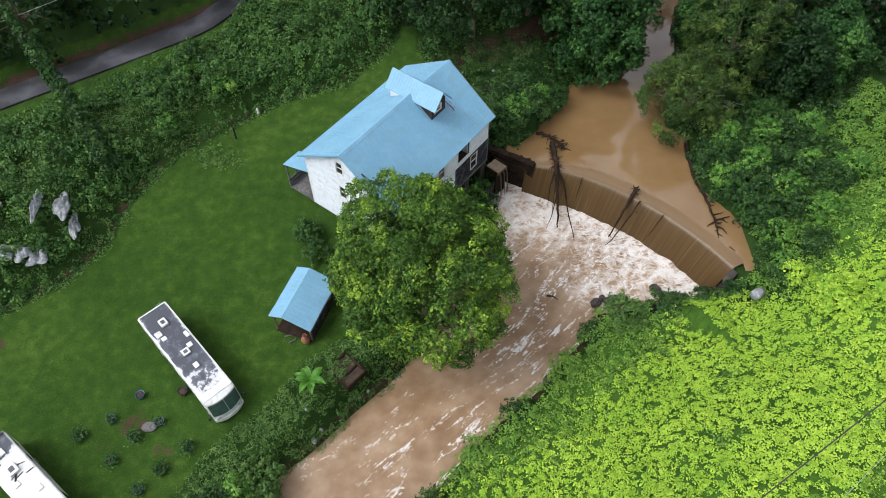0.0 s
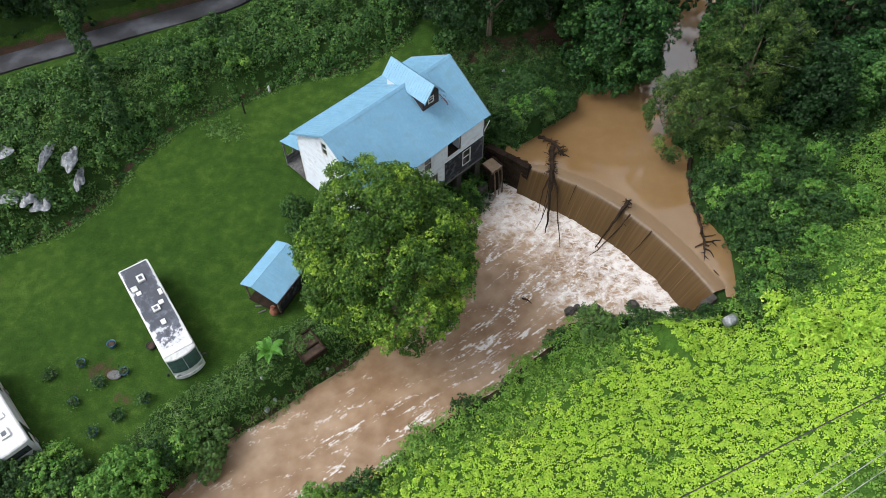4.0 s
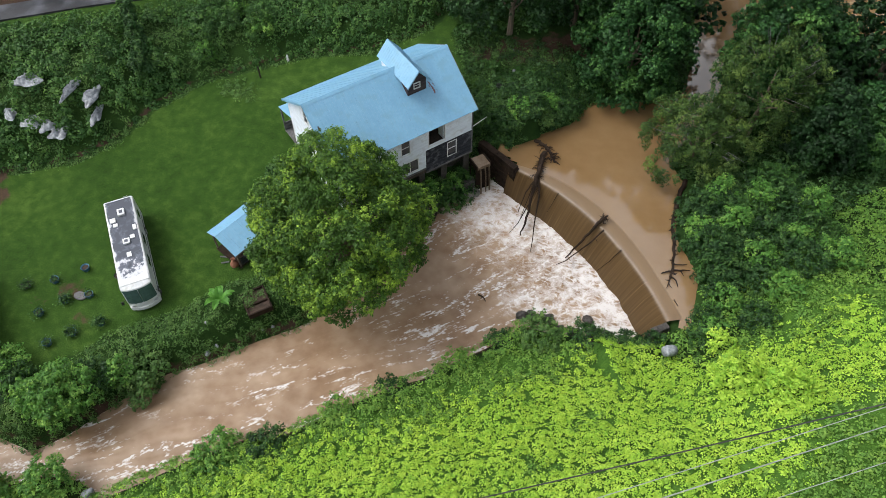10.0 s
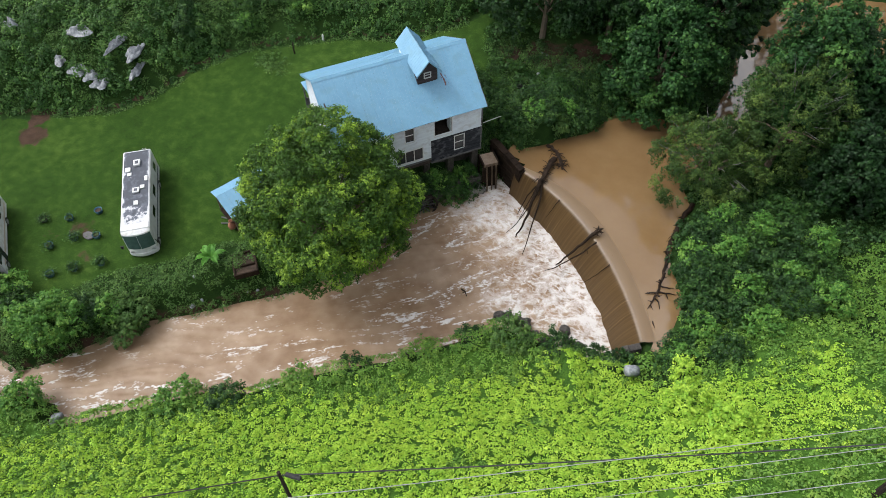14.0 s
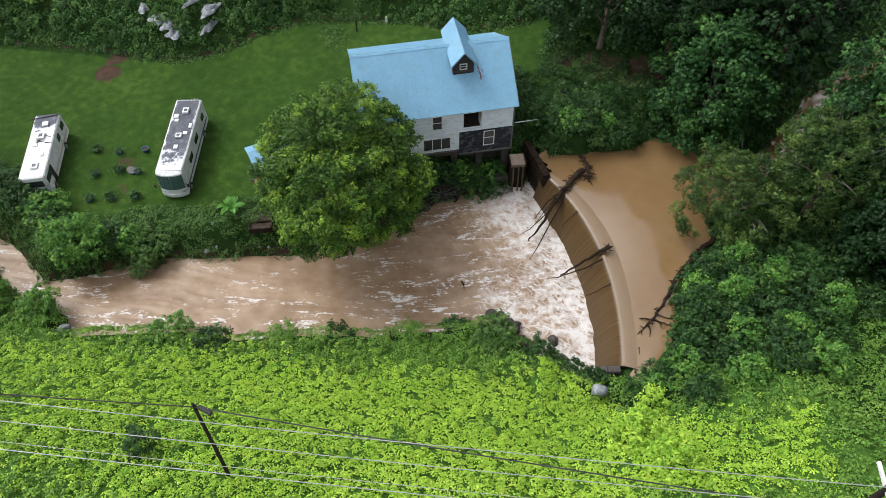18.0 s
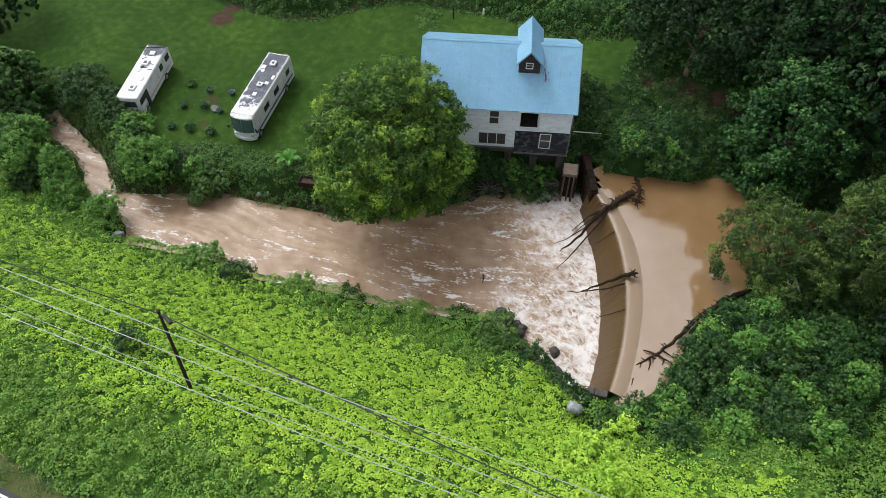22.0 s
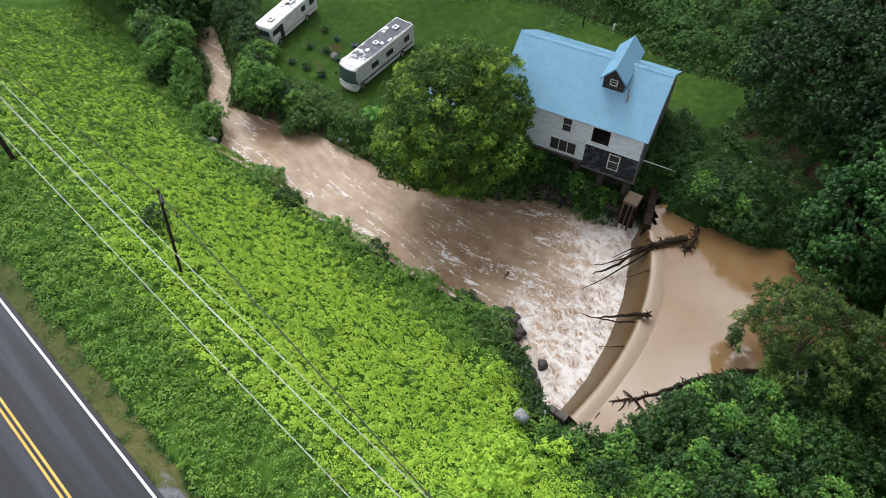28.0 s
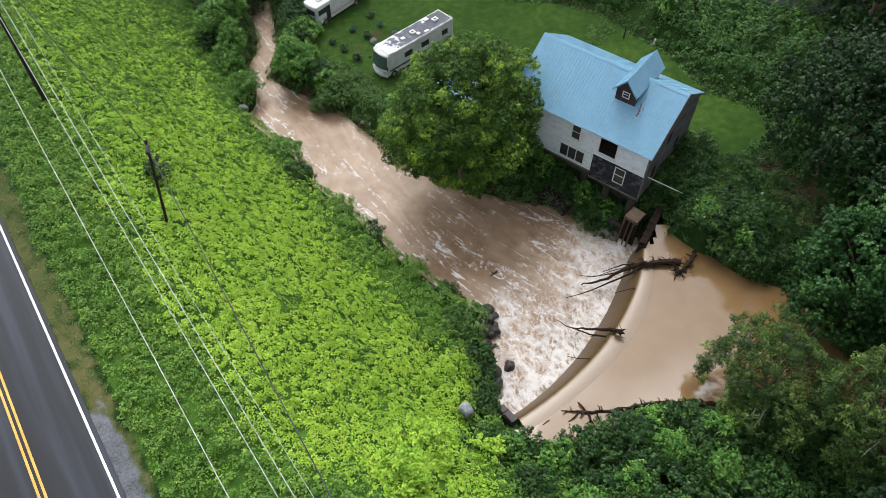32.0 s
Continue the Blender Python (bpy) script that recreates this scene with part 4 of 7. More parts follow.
part("cupola_side", bm, WHITEBOARD, cup, "faded white side boards")
cr = (CR - CE) / 1.2
for sgn in (-1, 1):
    for y in np.arange(-2.9, 2.6, 0.93):
        bm = bmesh.new()
        a, b = y + 0.003, y + 0.927
        box(bm, 0.01, 1.24, a, b, 0, 0.012, lambda X, Y, Z: (CX + sgn * X, Y, CR - X * cr + Z))
        for j in range(3):
            c = a + 0.15 + j * 0.3
            box(bm, 0.01, 1.24, c - 0.02, c + 0.02, 0.012, 0.04, lambda X, Y, Z: (CX + sgn * X, Y, CR - X * cr + Z))
        part("roof_sheet", bm, ROOF, cup)
    bm = bmesh.new()
    box(bm, 0.0, 1.24, -2.96, -2.9, -0.16, 0.045, lambda X, Y, Z: (CX + sgn * X, Y, CR - X * cr + Z))
    part("verge_board", bm, ROOF, cup)

# lean-to at the back of the west end
lean = new("lean_to")
lean.parent = mill
roof_sheets(lean, 0.3, 2.5, 4.95, 8.4, 6.9, 0.335, 1)
bm = bmesh.new()
box(bm, 0.45, 2.4, 8.1, 8.2, 1.0, 2.1)
for x in (0.45, 1.4, 2.4):
    box(bm, x - 0.07, x + 0.07, 8.06, 8.2, 0.2, 4.05)
part("porch_post", bm, GREYBOARD, lean)
bm = bmesh.new()
box(bm, 0.4, 2.45, 4.95, 8.25, 1.0, 1.15)
part("porch_floor", bm, GREYBOARD, lean)

# foundation: stone piers and dark sills below the walls
for x in (0.9, 3.6, 6.3, 9.0, 11.6, 14.3):
    for y in (FRONT + 0.3, BACK - 0.4):
        wx, wy = (HOUSE @ Vector((x, y, 0))).xy
        bm = soft_box(x - 0.35, x + 0.35, y - 0.3, y + 0.3, at(wx, wy) - 0.4, 1.05, 0.06)
        part("stone_pier", bm, WETROCK, mill)
bm = bmesh.new()
box(bm, W0 + 0.2, W1 - 0.2, FRONT + 0.9, FRONT + 1.1, -2.5, 1.05)
box(bm, W0 + 0.2, W0 + 0.4, FRONT + 1.1, BACK - 0.3, -0.5, 1.05)
part("foundation_wall", bm, WETROCK, mill, "dark stone foundation wall under the mill")

# ---- greenery ----


def top_of(x, y, veg):
    return height(x, y) + veg(x, y)


def tufts(pos, nrm, per, radius, rnd, dome=0.45, lean_=0.7):
    """Leaves gathered in low domes, so that light tops and dark gaps show."""
    k = len(pos)
    r = radius * rnd.uniform(0.6, 1.35, k)
    up = nrm / (np.linalg.norm(nrm, axis=1, keepdims=True) + 1e-9)
    t = np.cross(up, rnd.normal(0, 1, (k, 3)))
    t /= np.linalg.norm(t, axis=1, keepdims=True) + 1e-9
    b = np.cross(up, t)
    rep_ = lambda a: np.repeat(a, per, 0)
    rr, an = np.sqrt(rnd.random(k * per)), rnd.uniform(0, 2 * math.pi, k * per)
    ca, sa = (rr * np.cos(an))[:, None], (rr * np.sin(an))[:, None]
    R = rep_(r)[:, None]
    out = rep_(t) * ca + rep_(b) * sa
    p = rep_(pos) + out * R + rep_(up) * R * (dome * (1 - rr[:, None] ** 2) - 0.2 * rnd.random((k * per, 1)))
    tone = rep_(0.5 + 0.15 * rnd.normal(0, 1, k)) + 0.12 * rnd.normal(0, 1, k * per)
    return p, rep_(up) + out * lean_, tone


def scatter(name, label, category, bounds, keep, veg, density, size, material, per=26, radius=0.55, spread=0.42, slim=0.8, dome=0.4):
    """Tufts of leaves over the ground; density is tufts to the square metre."""
    x0, x1, y0, y1 = bounds
    k = int((x1 - x0) * (y1 - y0) * density)
    x, y = RNG.uniform(x0, x1, k), RNG.uniform(y0, y1, k)
    m = keep(x, y)
    x, y = x[m], y[m]
    e = 0.35
    z = top_of(x, y, veg)
    nx, ny = (z - top_of(x + e, y, veg)) / e, (z - top_of(x, y + e, veg)) / e
    n = np.stack([nx, ny, np.ones_like(nx)], 1)
    n /= np.linalg.norm(n, axis=1, keepdims=True)
    pos = np.stack([x, y, z - 0.3 * RNG.random(len(x)) ** 1.8], 1)
    pos, n, tone = tufts(pos, n, per, radius, RNG, dome, dome + 0.2)
    return tagged(new(name, leaf_mesh(name, pos, n, size, material, spread, slim, tone)), label, category, kind="stuff")


def wet(x, y):
    return (signed(x, y, RIVER) < -0.2) | (signed(x, y, POND) < -0.15) | ((edge_dist(x, y, DAM_CREST, False) < 1.5)) | (edge_dist(x, y, DAM_BASE, False) < 1.2) | inside(x, y, DAM_CREST + DAM_BASE[::-1])


def in_field(x, y):
    return field_side(x, y) & ~wet(x, y) & (across(x, y) < 11.4 - 1.8 * fbm(x, y, 0.3, 2) - 0.5 * RNG.random(np.shape(x))) & ((along(x, y) < 41) | (across(x, y) > np.interp(along(x, y), [41, 52, 60, 70], [-16.5, -16.5, -19, -21]) + 3 * fbm(x, y, 0.3, 2)))


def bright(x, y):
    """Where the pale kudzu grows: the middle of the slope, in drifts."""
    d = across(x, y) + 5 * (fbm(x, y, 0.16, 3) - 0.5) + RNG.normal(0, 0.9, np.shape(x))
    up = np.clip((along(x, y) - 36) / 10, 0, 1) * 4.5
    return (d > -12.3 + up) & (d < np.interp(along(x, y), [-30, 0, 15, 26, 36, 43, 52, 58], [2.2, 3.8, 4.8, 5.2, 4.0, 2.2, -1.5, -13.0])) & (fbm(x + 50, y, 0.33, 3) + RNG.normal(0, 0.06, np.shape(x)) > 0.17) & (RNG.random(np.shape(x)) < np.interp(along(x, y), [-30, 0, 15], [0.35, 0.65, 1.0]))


FIELD = (-45, 75, -32, 74)
scatter("kudzu_field", "bright yellow-green kudzu carpet on the steep slope", "kudzu", FIELD, lambda x, y: in_field(x, y) & (along(x, y) > -40) & (along(x, y) < 72) & bright(x, y), field_veg, 12.5, 0.13, KUDZU, 22, 0.27, 0.42, 0.85, dome=0.62)
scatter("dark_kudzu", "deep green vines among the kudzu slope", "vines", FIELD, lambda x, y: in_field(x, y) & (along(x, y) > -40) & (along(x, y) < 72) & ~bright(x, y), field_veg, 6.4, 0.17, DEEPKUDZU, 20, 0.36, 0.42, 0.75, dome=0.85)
scatter("verge_grass", "rough green and straw grass on the road verge", "grass", FIELD, lambda x, y: (across(x, y) > 8.6) & (across(x, y) < 11.5) & (along(x, y) > -28) & (along(x, y) < 27 + 4 * RNG.random(np.shape(x))), lambda x, y: 0.12 + 0 * x, 5.0, 0.3, WEED, 14, 0.35, 0.8, 0.14, dome=0.3)


def pond_veg(x, y):
    return 0.4 + 2.6 * np.clip(fbm(x, y, 0.28, 3) - 0.28, 0, 1) * np.clip(signed(x, y, POND) / 2.5, 0.2, 1)


scatter("bank_thicket", "dense green shrubs and vines on the pond bank", "shrubs", (22, 75, 26, 80), lambda x, y: field_side(x, y) & ~wet(x, y) & ~in_field(x, y) & (signed(x, y, POND) > -0.6), pond_veg, 2.6, 0.26, BUSH, 26, 0.5, dome=0.75)


def hill_veg(x, y):
    e = np.where(inside(x, y, LAWN_EDGE), edge_dist(x, y, LAWN_EDGE[:14], False), 0)
    return (0.2 + 1.5 * fbm(x, y, 0.35, 3)) * np.clip(e / 2, 0.15, 1)


scatter("hillside_vines", "dark green vines over the bank above the lawn", "vines", (-75, 2, 10, 85), lambda x, y: inside(x, y, LAWN_EDGE) & (y < back_road_line(x) - 5.0) & (fbm(x + 20, y + 7, 0.3, 3) + RNG.normal(0, 0.05, np.shape(x)) > 0.36), hill_veg, 3.3, 0.25, HILLVINE, 28, 0.55, dome=0.85)


def bank_veg(x, y):
    r = np.minimum(signed(x, y, RIVER), signed(x, y, POND))
    return 0.12 + 1.5 * np.clip(fbm(x, y, 0.4, 3) - 0.25, 0, 1) * np.clip(1.3 - r / 4.5, 0, 1)


def on_bank(x, y):
    return ~field_side(x, y) & ~wet(x, y) & ~inside(x, y, LAWN_EDGE) & (lawn_amount(x, y) < 0.55) & (y < 64) & ~mill_plot(x, y)


def mill_plot(x, y):
    lx, ly = (x + 8.5) * 0.6 + (y - 39.8) * 0.8, -(x + 8.5) * 0.8 + (y - 39.8) * 0.6
    return (lx > 0.2) & (lx < 15) & (ly > -4.7) & (ly < 8.5)


scatter("woodland_floor", "dark ivy and undergrowth below the woodland trees", "undergrowth", (-4, 62, 58, 96), lambda x, y: ~field_side(x, y) & ~wet(x, y) & ~inside(x, y, LAWN_EDGE) & (lawn_amount(x, y) < 0.3) & ~inside(x, y, SHRUB_PLOT) & (bare_amount(x, y) < 0.25), lambda x, y: 0.2 + 1.4 * np.clip(fbm(x, y, 0.3, 3) - 0.2, 0, 1), 1.6, 0.36, VINE, 18, 0.6, dome=0.6)
scatter("pond_side_shrubs", "rank leafy shrubs between the mill and the pond", "shrubs", (-4, 15, 48, 63.5), lambda x, y: inside(x, y, SHRUB_PLOT) & ~wet(x, y) & ~mill_plot(x, y), lambda x, y: 0.3 + 1.7 * np.clip(fbm(x, y, 0.45, 3) - 0.2, 0, 1), 5.5, 0.22, BUSH, 24, 0.45, dome=0.6)
scatter("hillside_weeds", "coarse weeds and grass in the gaps between the hillside vines", "weeds", (-75, 2, 10, 85), lambda x, y: inside(x, y, LAWN_EDGE) & (y < back_road_line(x) - 4.4) & (fbm(x + 20, y + 7, 0.3, 3) < 0.48), lambda x, y: 0.1 + 0.4 * fbm(x, y, 0.7, 2), 4.5, 0.26, WEED, 16, 0.4, 0.6, slim=0.28)
scatter("mill_side_weeds", "dark weeds and seedlings on the shaded ground beside the mill", "weeds", (-3, 13, 54, 65), lambda x, y: ~mill_plot(x, y) & ~wet(x, y) & ~inside(x, y, SHRUB_PLOT) & (np.hypot(x - 5.5, y - 60) < 5.2 + 2 * fbm(x, y, 0.4, 2)) & (fbm(x + 3, y, 0.5, 3) > 0.45), lambda x, y: 0.15 + 0.5 * fbm(x, y, 0.6, 2), 5.0, 0.22, BUSH, 18, 0.38, 0.55, slim=0.5)
scatter("weed_patch", "rank weeds left standing at the edge of the lawn", "weeds", (-25.5, -19.5, 46.5, 51.5), lambda x, y: np.hypot((x + 22.5) / 2.6, (y - 48.9) / 1.5) < 0.7 + 0.6 * fbm(x, y, 0.6, 2), lambda x, y: 0.1 + 0.3 * fbm(x, y, 0.8, 2), 5.0, 0.24, WEED, 18, 0.32, 0.6, slim=0.3)
scatter("river_bank_weeds", "rank weeds and brambles along the river bank", "weeds", (-40, 18, 2, 64), on_bank, bank_veg, 6.0, 0.27, WEED, 20, 0.4, 0.6, slim=0.26)


def crown_points(centre, radii, count, rnd, low=-0.55, lobe=(0.6, 1.05), gap=1.0, droop=0.0, per=9, rosette=0.2):
    """Leaf places: rounded sprays that stand apart on the crown's skin, and ones deep behind the gaps, coloured darker
    for inner shade.
    """
    c, r = np.array(centre), np.array(radii)
    mean = r.mean()
    kl = max(10, int(gap * 4.2 * mean ** 2 / (sum(lobe) / 2) ** 2))
    # evenly strewn directions, jittered
    i = np.arange(kl) + 0.2
    ph, cz = i * 2.39996 + rnd.normal(0, 0.35, kl), np.clip(1 - (1 - low) * i / kl + rnd.normal(0, 0.05, kl), -1, 1)
    sz = np.sqrt(1 - cz ** 2)
    d = np.stack([np.cos(ph) * sz, np.sin(ph) * sz, cz], 1)
    swell = 1 + 0.10 * np.sin(3.1 * d[:, 0] + 2.3 * d[:, 1] + rnd.uniform(0, 6)) + 0.08 * np.sin(4.7 * d[:, 1] - 3.9 * d[:, 2] + rnd.uniform(0, 6))
    deep = rnd.random(kl)
    deep[:10] = 1
    mids = c + d * r * (swell * np.where(deep < 0.22, 0.70, 0.84 + 0.13 * rnd.random(kl)))[:, None]
    size = rnd.uniform(*lobe, kl)
    # twig ends on each spray, a rosette of leaves on each twig end
    share = size ** 2 / (size ** 2).sum()
    num = np.maximum(3, share * count / per).astype(int)
    tot = int(num.sum())
    rep_ = lambda a: np.repeat(a, num, 0)
    v = rnd.normal(0, 1, (tot, 3))
    v /= np.linalg.norm(v, axis=1, keepdims=True)
    out = d + np.array([0, 0, 0.5])
    out /= np.linalg.norm(out, axis=1, keepdims=True)
    v = np.where(((v * rep_(out)).sum(1) < -0.05)[:, None], -v, v)
    s = (rep_(size) * rnd.uniform(0.55, 1.15, tot))[:, None]
    ends = rep_(mids) + v * s * np.array([1.1, 1.1, 0.75]) - np.array([0, 0, droop]) * (1 - v[:, 2:3]) * s
    face = v * 0.6 + np.array([0, 0, 0.75])
    tone = rep_(0.5 + 0.16 * rnd.normal(0, 1, kl)) + 0.14 * rnd.normal(0, 1, tot)
    # a sparse inner shell behind the gaps, its tone lowered as painted shade
    k = int(0.26 * count / per)
    w = rnd.normal(0, 1, (k * 3, 3))
    w /= np.linalg.norm(w, axis=1, keepdims=True)
    w = w[w[:, 2] > low][:k]
    ends = np.concatenate([ends, c + w * r * rnd.uniform(0.58, 0.78, (len(w), 1))])
    face, tone = np.concatenate([face, w]), np.concatenate([tone, 0.4 + 0.1 * rnd.normal(0, 1, len(w))])
    n = len(ends)
    side = rnd.normal(0, 1, (n * per, 3))
    side /= np.linalg.norm(side, axis=1, keepdims=True)
    pos = np.repeat(ends, per, 0) + side * rosette * rnd.uniform(0.5, 1.1, (n * per, 1))
    return pos, np.repeat(face, per, 0) + side * 0.65, np.repeat(tone, per) + 0.1 * rnd.normal(0, 1, n * per)


def tree(name, label, x, y, crown_z, radii, leaves, size, material, seed, trunk_r=0.3, slim=0.75, low=-0.55, lobe=(0.6, 1.05), gap=1.0, droop=0.0, limbs=9):
    rnd = np.random.default_rng(seed)
    z = at(x, y)
    th = thing(name, pose(x, y, z), label, "tree")
    pos, nrm, tone = crown_points((0, 0, crown_z - z), radii, leaves, rnd, low, lobe, gap, droop)
    crown = new("crown", leaf_mesh("crown", pos, nrm, size, material, 0.5, slim, tone))
    crown.parent = th
    bm = bmesh.new()
    h = crown_z - z
    tube(bm, [(0, 0, -0.4), (0.08, 0.05, h * 0.35), (0.15, -0.1, h * 0.8), (0.1, 0, h + radii[2] * 0.4)], [trunk_r * 1.25, trunk_r, trunk_r * 0.6, 0.04], 8)
    for k in range(limbs):
        a = k * 2.4 + rnd.uniform(-0.4, 0.4)
        s = rnd.uniform(0.35, 0.85)
        q = np.array([math.cos(a) * radii[0] * 0.75, math.sin(a) * radii[1] * 0.75, rnd.uniform(-0.2, 0.5) * radii[2]])
        start = Vector((0.1, 0, h * s))
        end = Vector((q[0], q[1], h + q[2]))
        mid = start.lerp(end, 0.5) + Vector((0, 0, 0.35))
        tube(bm, [start, mid, end], [trunk_r * 0.42, trunk_r * 0.25, 0.03], 5)
    part("trunk", bm, BARK, th)
    return th


tree("walnut_tree", "large round-headed broadleaf tree on the river bank", -1.7, 32.0, 6.0, (7.5, 7.7, 7.0), 105000, 0.21, OAK, 11, slim=0.6, trunk_r=0.42, limbs=14, low=-0.5, lobe=(0.55, 1.1))
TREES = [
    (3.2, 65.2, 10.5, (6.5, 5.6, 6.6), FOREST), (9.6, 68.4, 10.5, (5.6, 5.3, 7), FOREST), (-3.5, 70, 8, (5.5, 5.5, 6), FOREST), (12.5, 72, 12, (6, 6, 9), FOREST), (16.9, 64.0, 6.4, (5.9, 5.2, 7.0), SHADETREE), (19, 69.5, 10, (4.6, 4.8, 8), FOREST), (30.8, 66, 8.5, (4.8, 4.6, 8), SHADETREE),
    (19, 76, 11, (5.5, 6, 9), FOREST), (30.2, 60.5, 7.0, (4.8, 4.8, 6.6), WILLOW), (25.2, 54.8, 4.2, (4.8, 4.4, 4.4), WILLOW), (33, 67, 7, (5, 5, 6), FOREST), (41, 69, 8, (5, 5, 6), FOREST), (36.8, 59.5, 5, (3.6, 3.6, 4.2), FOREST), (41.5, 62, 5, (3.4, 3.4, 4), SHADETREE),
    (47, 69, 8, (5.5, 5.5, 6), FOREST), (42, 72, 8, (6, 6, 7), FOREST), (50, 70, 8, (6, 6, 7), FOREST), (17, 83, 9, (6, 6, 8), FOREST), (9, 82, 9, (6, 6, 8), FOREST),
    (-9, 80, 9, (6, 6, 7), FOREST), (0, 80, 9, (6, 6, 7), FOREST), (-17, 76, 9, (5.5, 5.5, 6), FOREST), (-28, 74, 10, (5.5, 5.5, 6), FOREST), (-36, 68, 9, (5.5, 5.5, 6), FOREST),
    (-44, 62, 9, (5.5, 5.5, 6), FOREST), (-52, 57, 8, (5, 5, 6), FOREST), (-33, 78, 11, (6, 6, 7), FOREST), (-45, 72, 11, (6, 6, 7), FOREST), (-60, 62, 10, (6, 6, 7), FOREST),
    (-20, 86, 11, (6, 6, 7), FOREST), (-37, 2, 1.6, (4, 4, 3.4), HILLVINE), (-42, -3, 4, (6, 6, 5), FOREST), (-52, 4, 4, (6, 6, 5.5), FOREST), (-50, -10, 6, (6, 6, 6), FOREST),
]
# tall woods beyond the upper water, added so it mirrors dark trees
wood_rnd = random.Random(31)
for k in range(18):
    TREES.append((-6 + 5.6 * k + wood_rnd.uniform(-2, 2), 108 + 7 * (k % 2) - 0.1 * k + wood_rnd.uniform(-2, 2), 13 + wood_rnd.uniform(-1, 3), (6, 6, 10), FOREST))
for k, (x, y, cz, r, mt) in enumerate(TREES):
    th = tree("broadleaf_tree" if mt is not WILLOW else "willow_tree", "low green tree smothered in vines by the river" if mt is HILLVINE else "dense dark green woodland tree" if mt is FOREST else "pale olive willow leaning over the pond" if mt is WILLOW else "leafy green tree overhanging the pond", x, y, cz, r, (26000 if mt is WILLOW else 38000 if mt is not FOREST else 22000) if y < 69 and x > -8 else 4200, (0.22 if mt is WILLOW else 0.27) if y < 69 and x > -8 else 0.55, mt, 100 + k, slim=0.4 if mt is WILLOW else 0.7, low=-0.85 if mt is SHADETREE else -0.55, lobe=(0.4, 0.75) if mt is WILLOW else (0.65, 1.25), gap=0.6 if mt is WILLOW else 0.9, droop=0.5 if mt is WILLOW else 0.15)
    if mt is WILLOW:
        # bare grey twigs standing out of the crown
        rnd = random.Random(k)
        for j in range(34):
            a, e = rnd.uniform(0, 6.28), rnd.uniform(0.1, 1.2)
            d = Vector((math.cos(a) * math.cos(e) * r[0], math.sin(a) * math.cos(e) * r[1], math.sin(e) * r[2]))
            side = Vector((rnd.uniform(-1, 1), rnd.uniform(-1, 1), rnd.uniform(-0.3, 0.6)))
            o = Vector((0, 0, cz - at(x, y)))
            bm = bmesh.new()
            tube(bm, [o + d * 0.6, o + d * 0.85 + side * 0.25, o + d * rnd.uniform(0.95, 1.08) + side * 0.8], [0.035, 0.025, 0.01], 4)
            part("twig", bm, GREYBOARD, th, "bare grey twig")


def bush(x, y, r, h, material, seed, label="rounded leafy green bush", n=2600):
    rnd = np.random.default_rng(seed)
    z = at(x, y)
    pos, nrm, tone = crown_points((0, 0, h * 0.35), (r, r, h * 0.65), n, rnd, -0.2, (0.26, 0.5), 0.9)
    ob = new("bush", leaf_mesh("bush", pos, nrm, 0.2, material, 0.45, 0.7, tone))
    ob.matrix_basis = pose(x, y, z)
    return tagged(ob, label, "bush", "bushes on the banks")


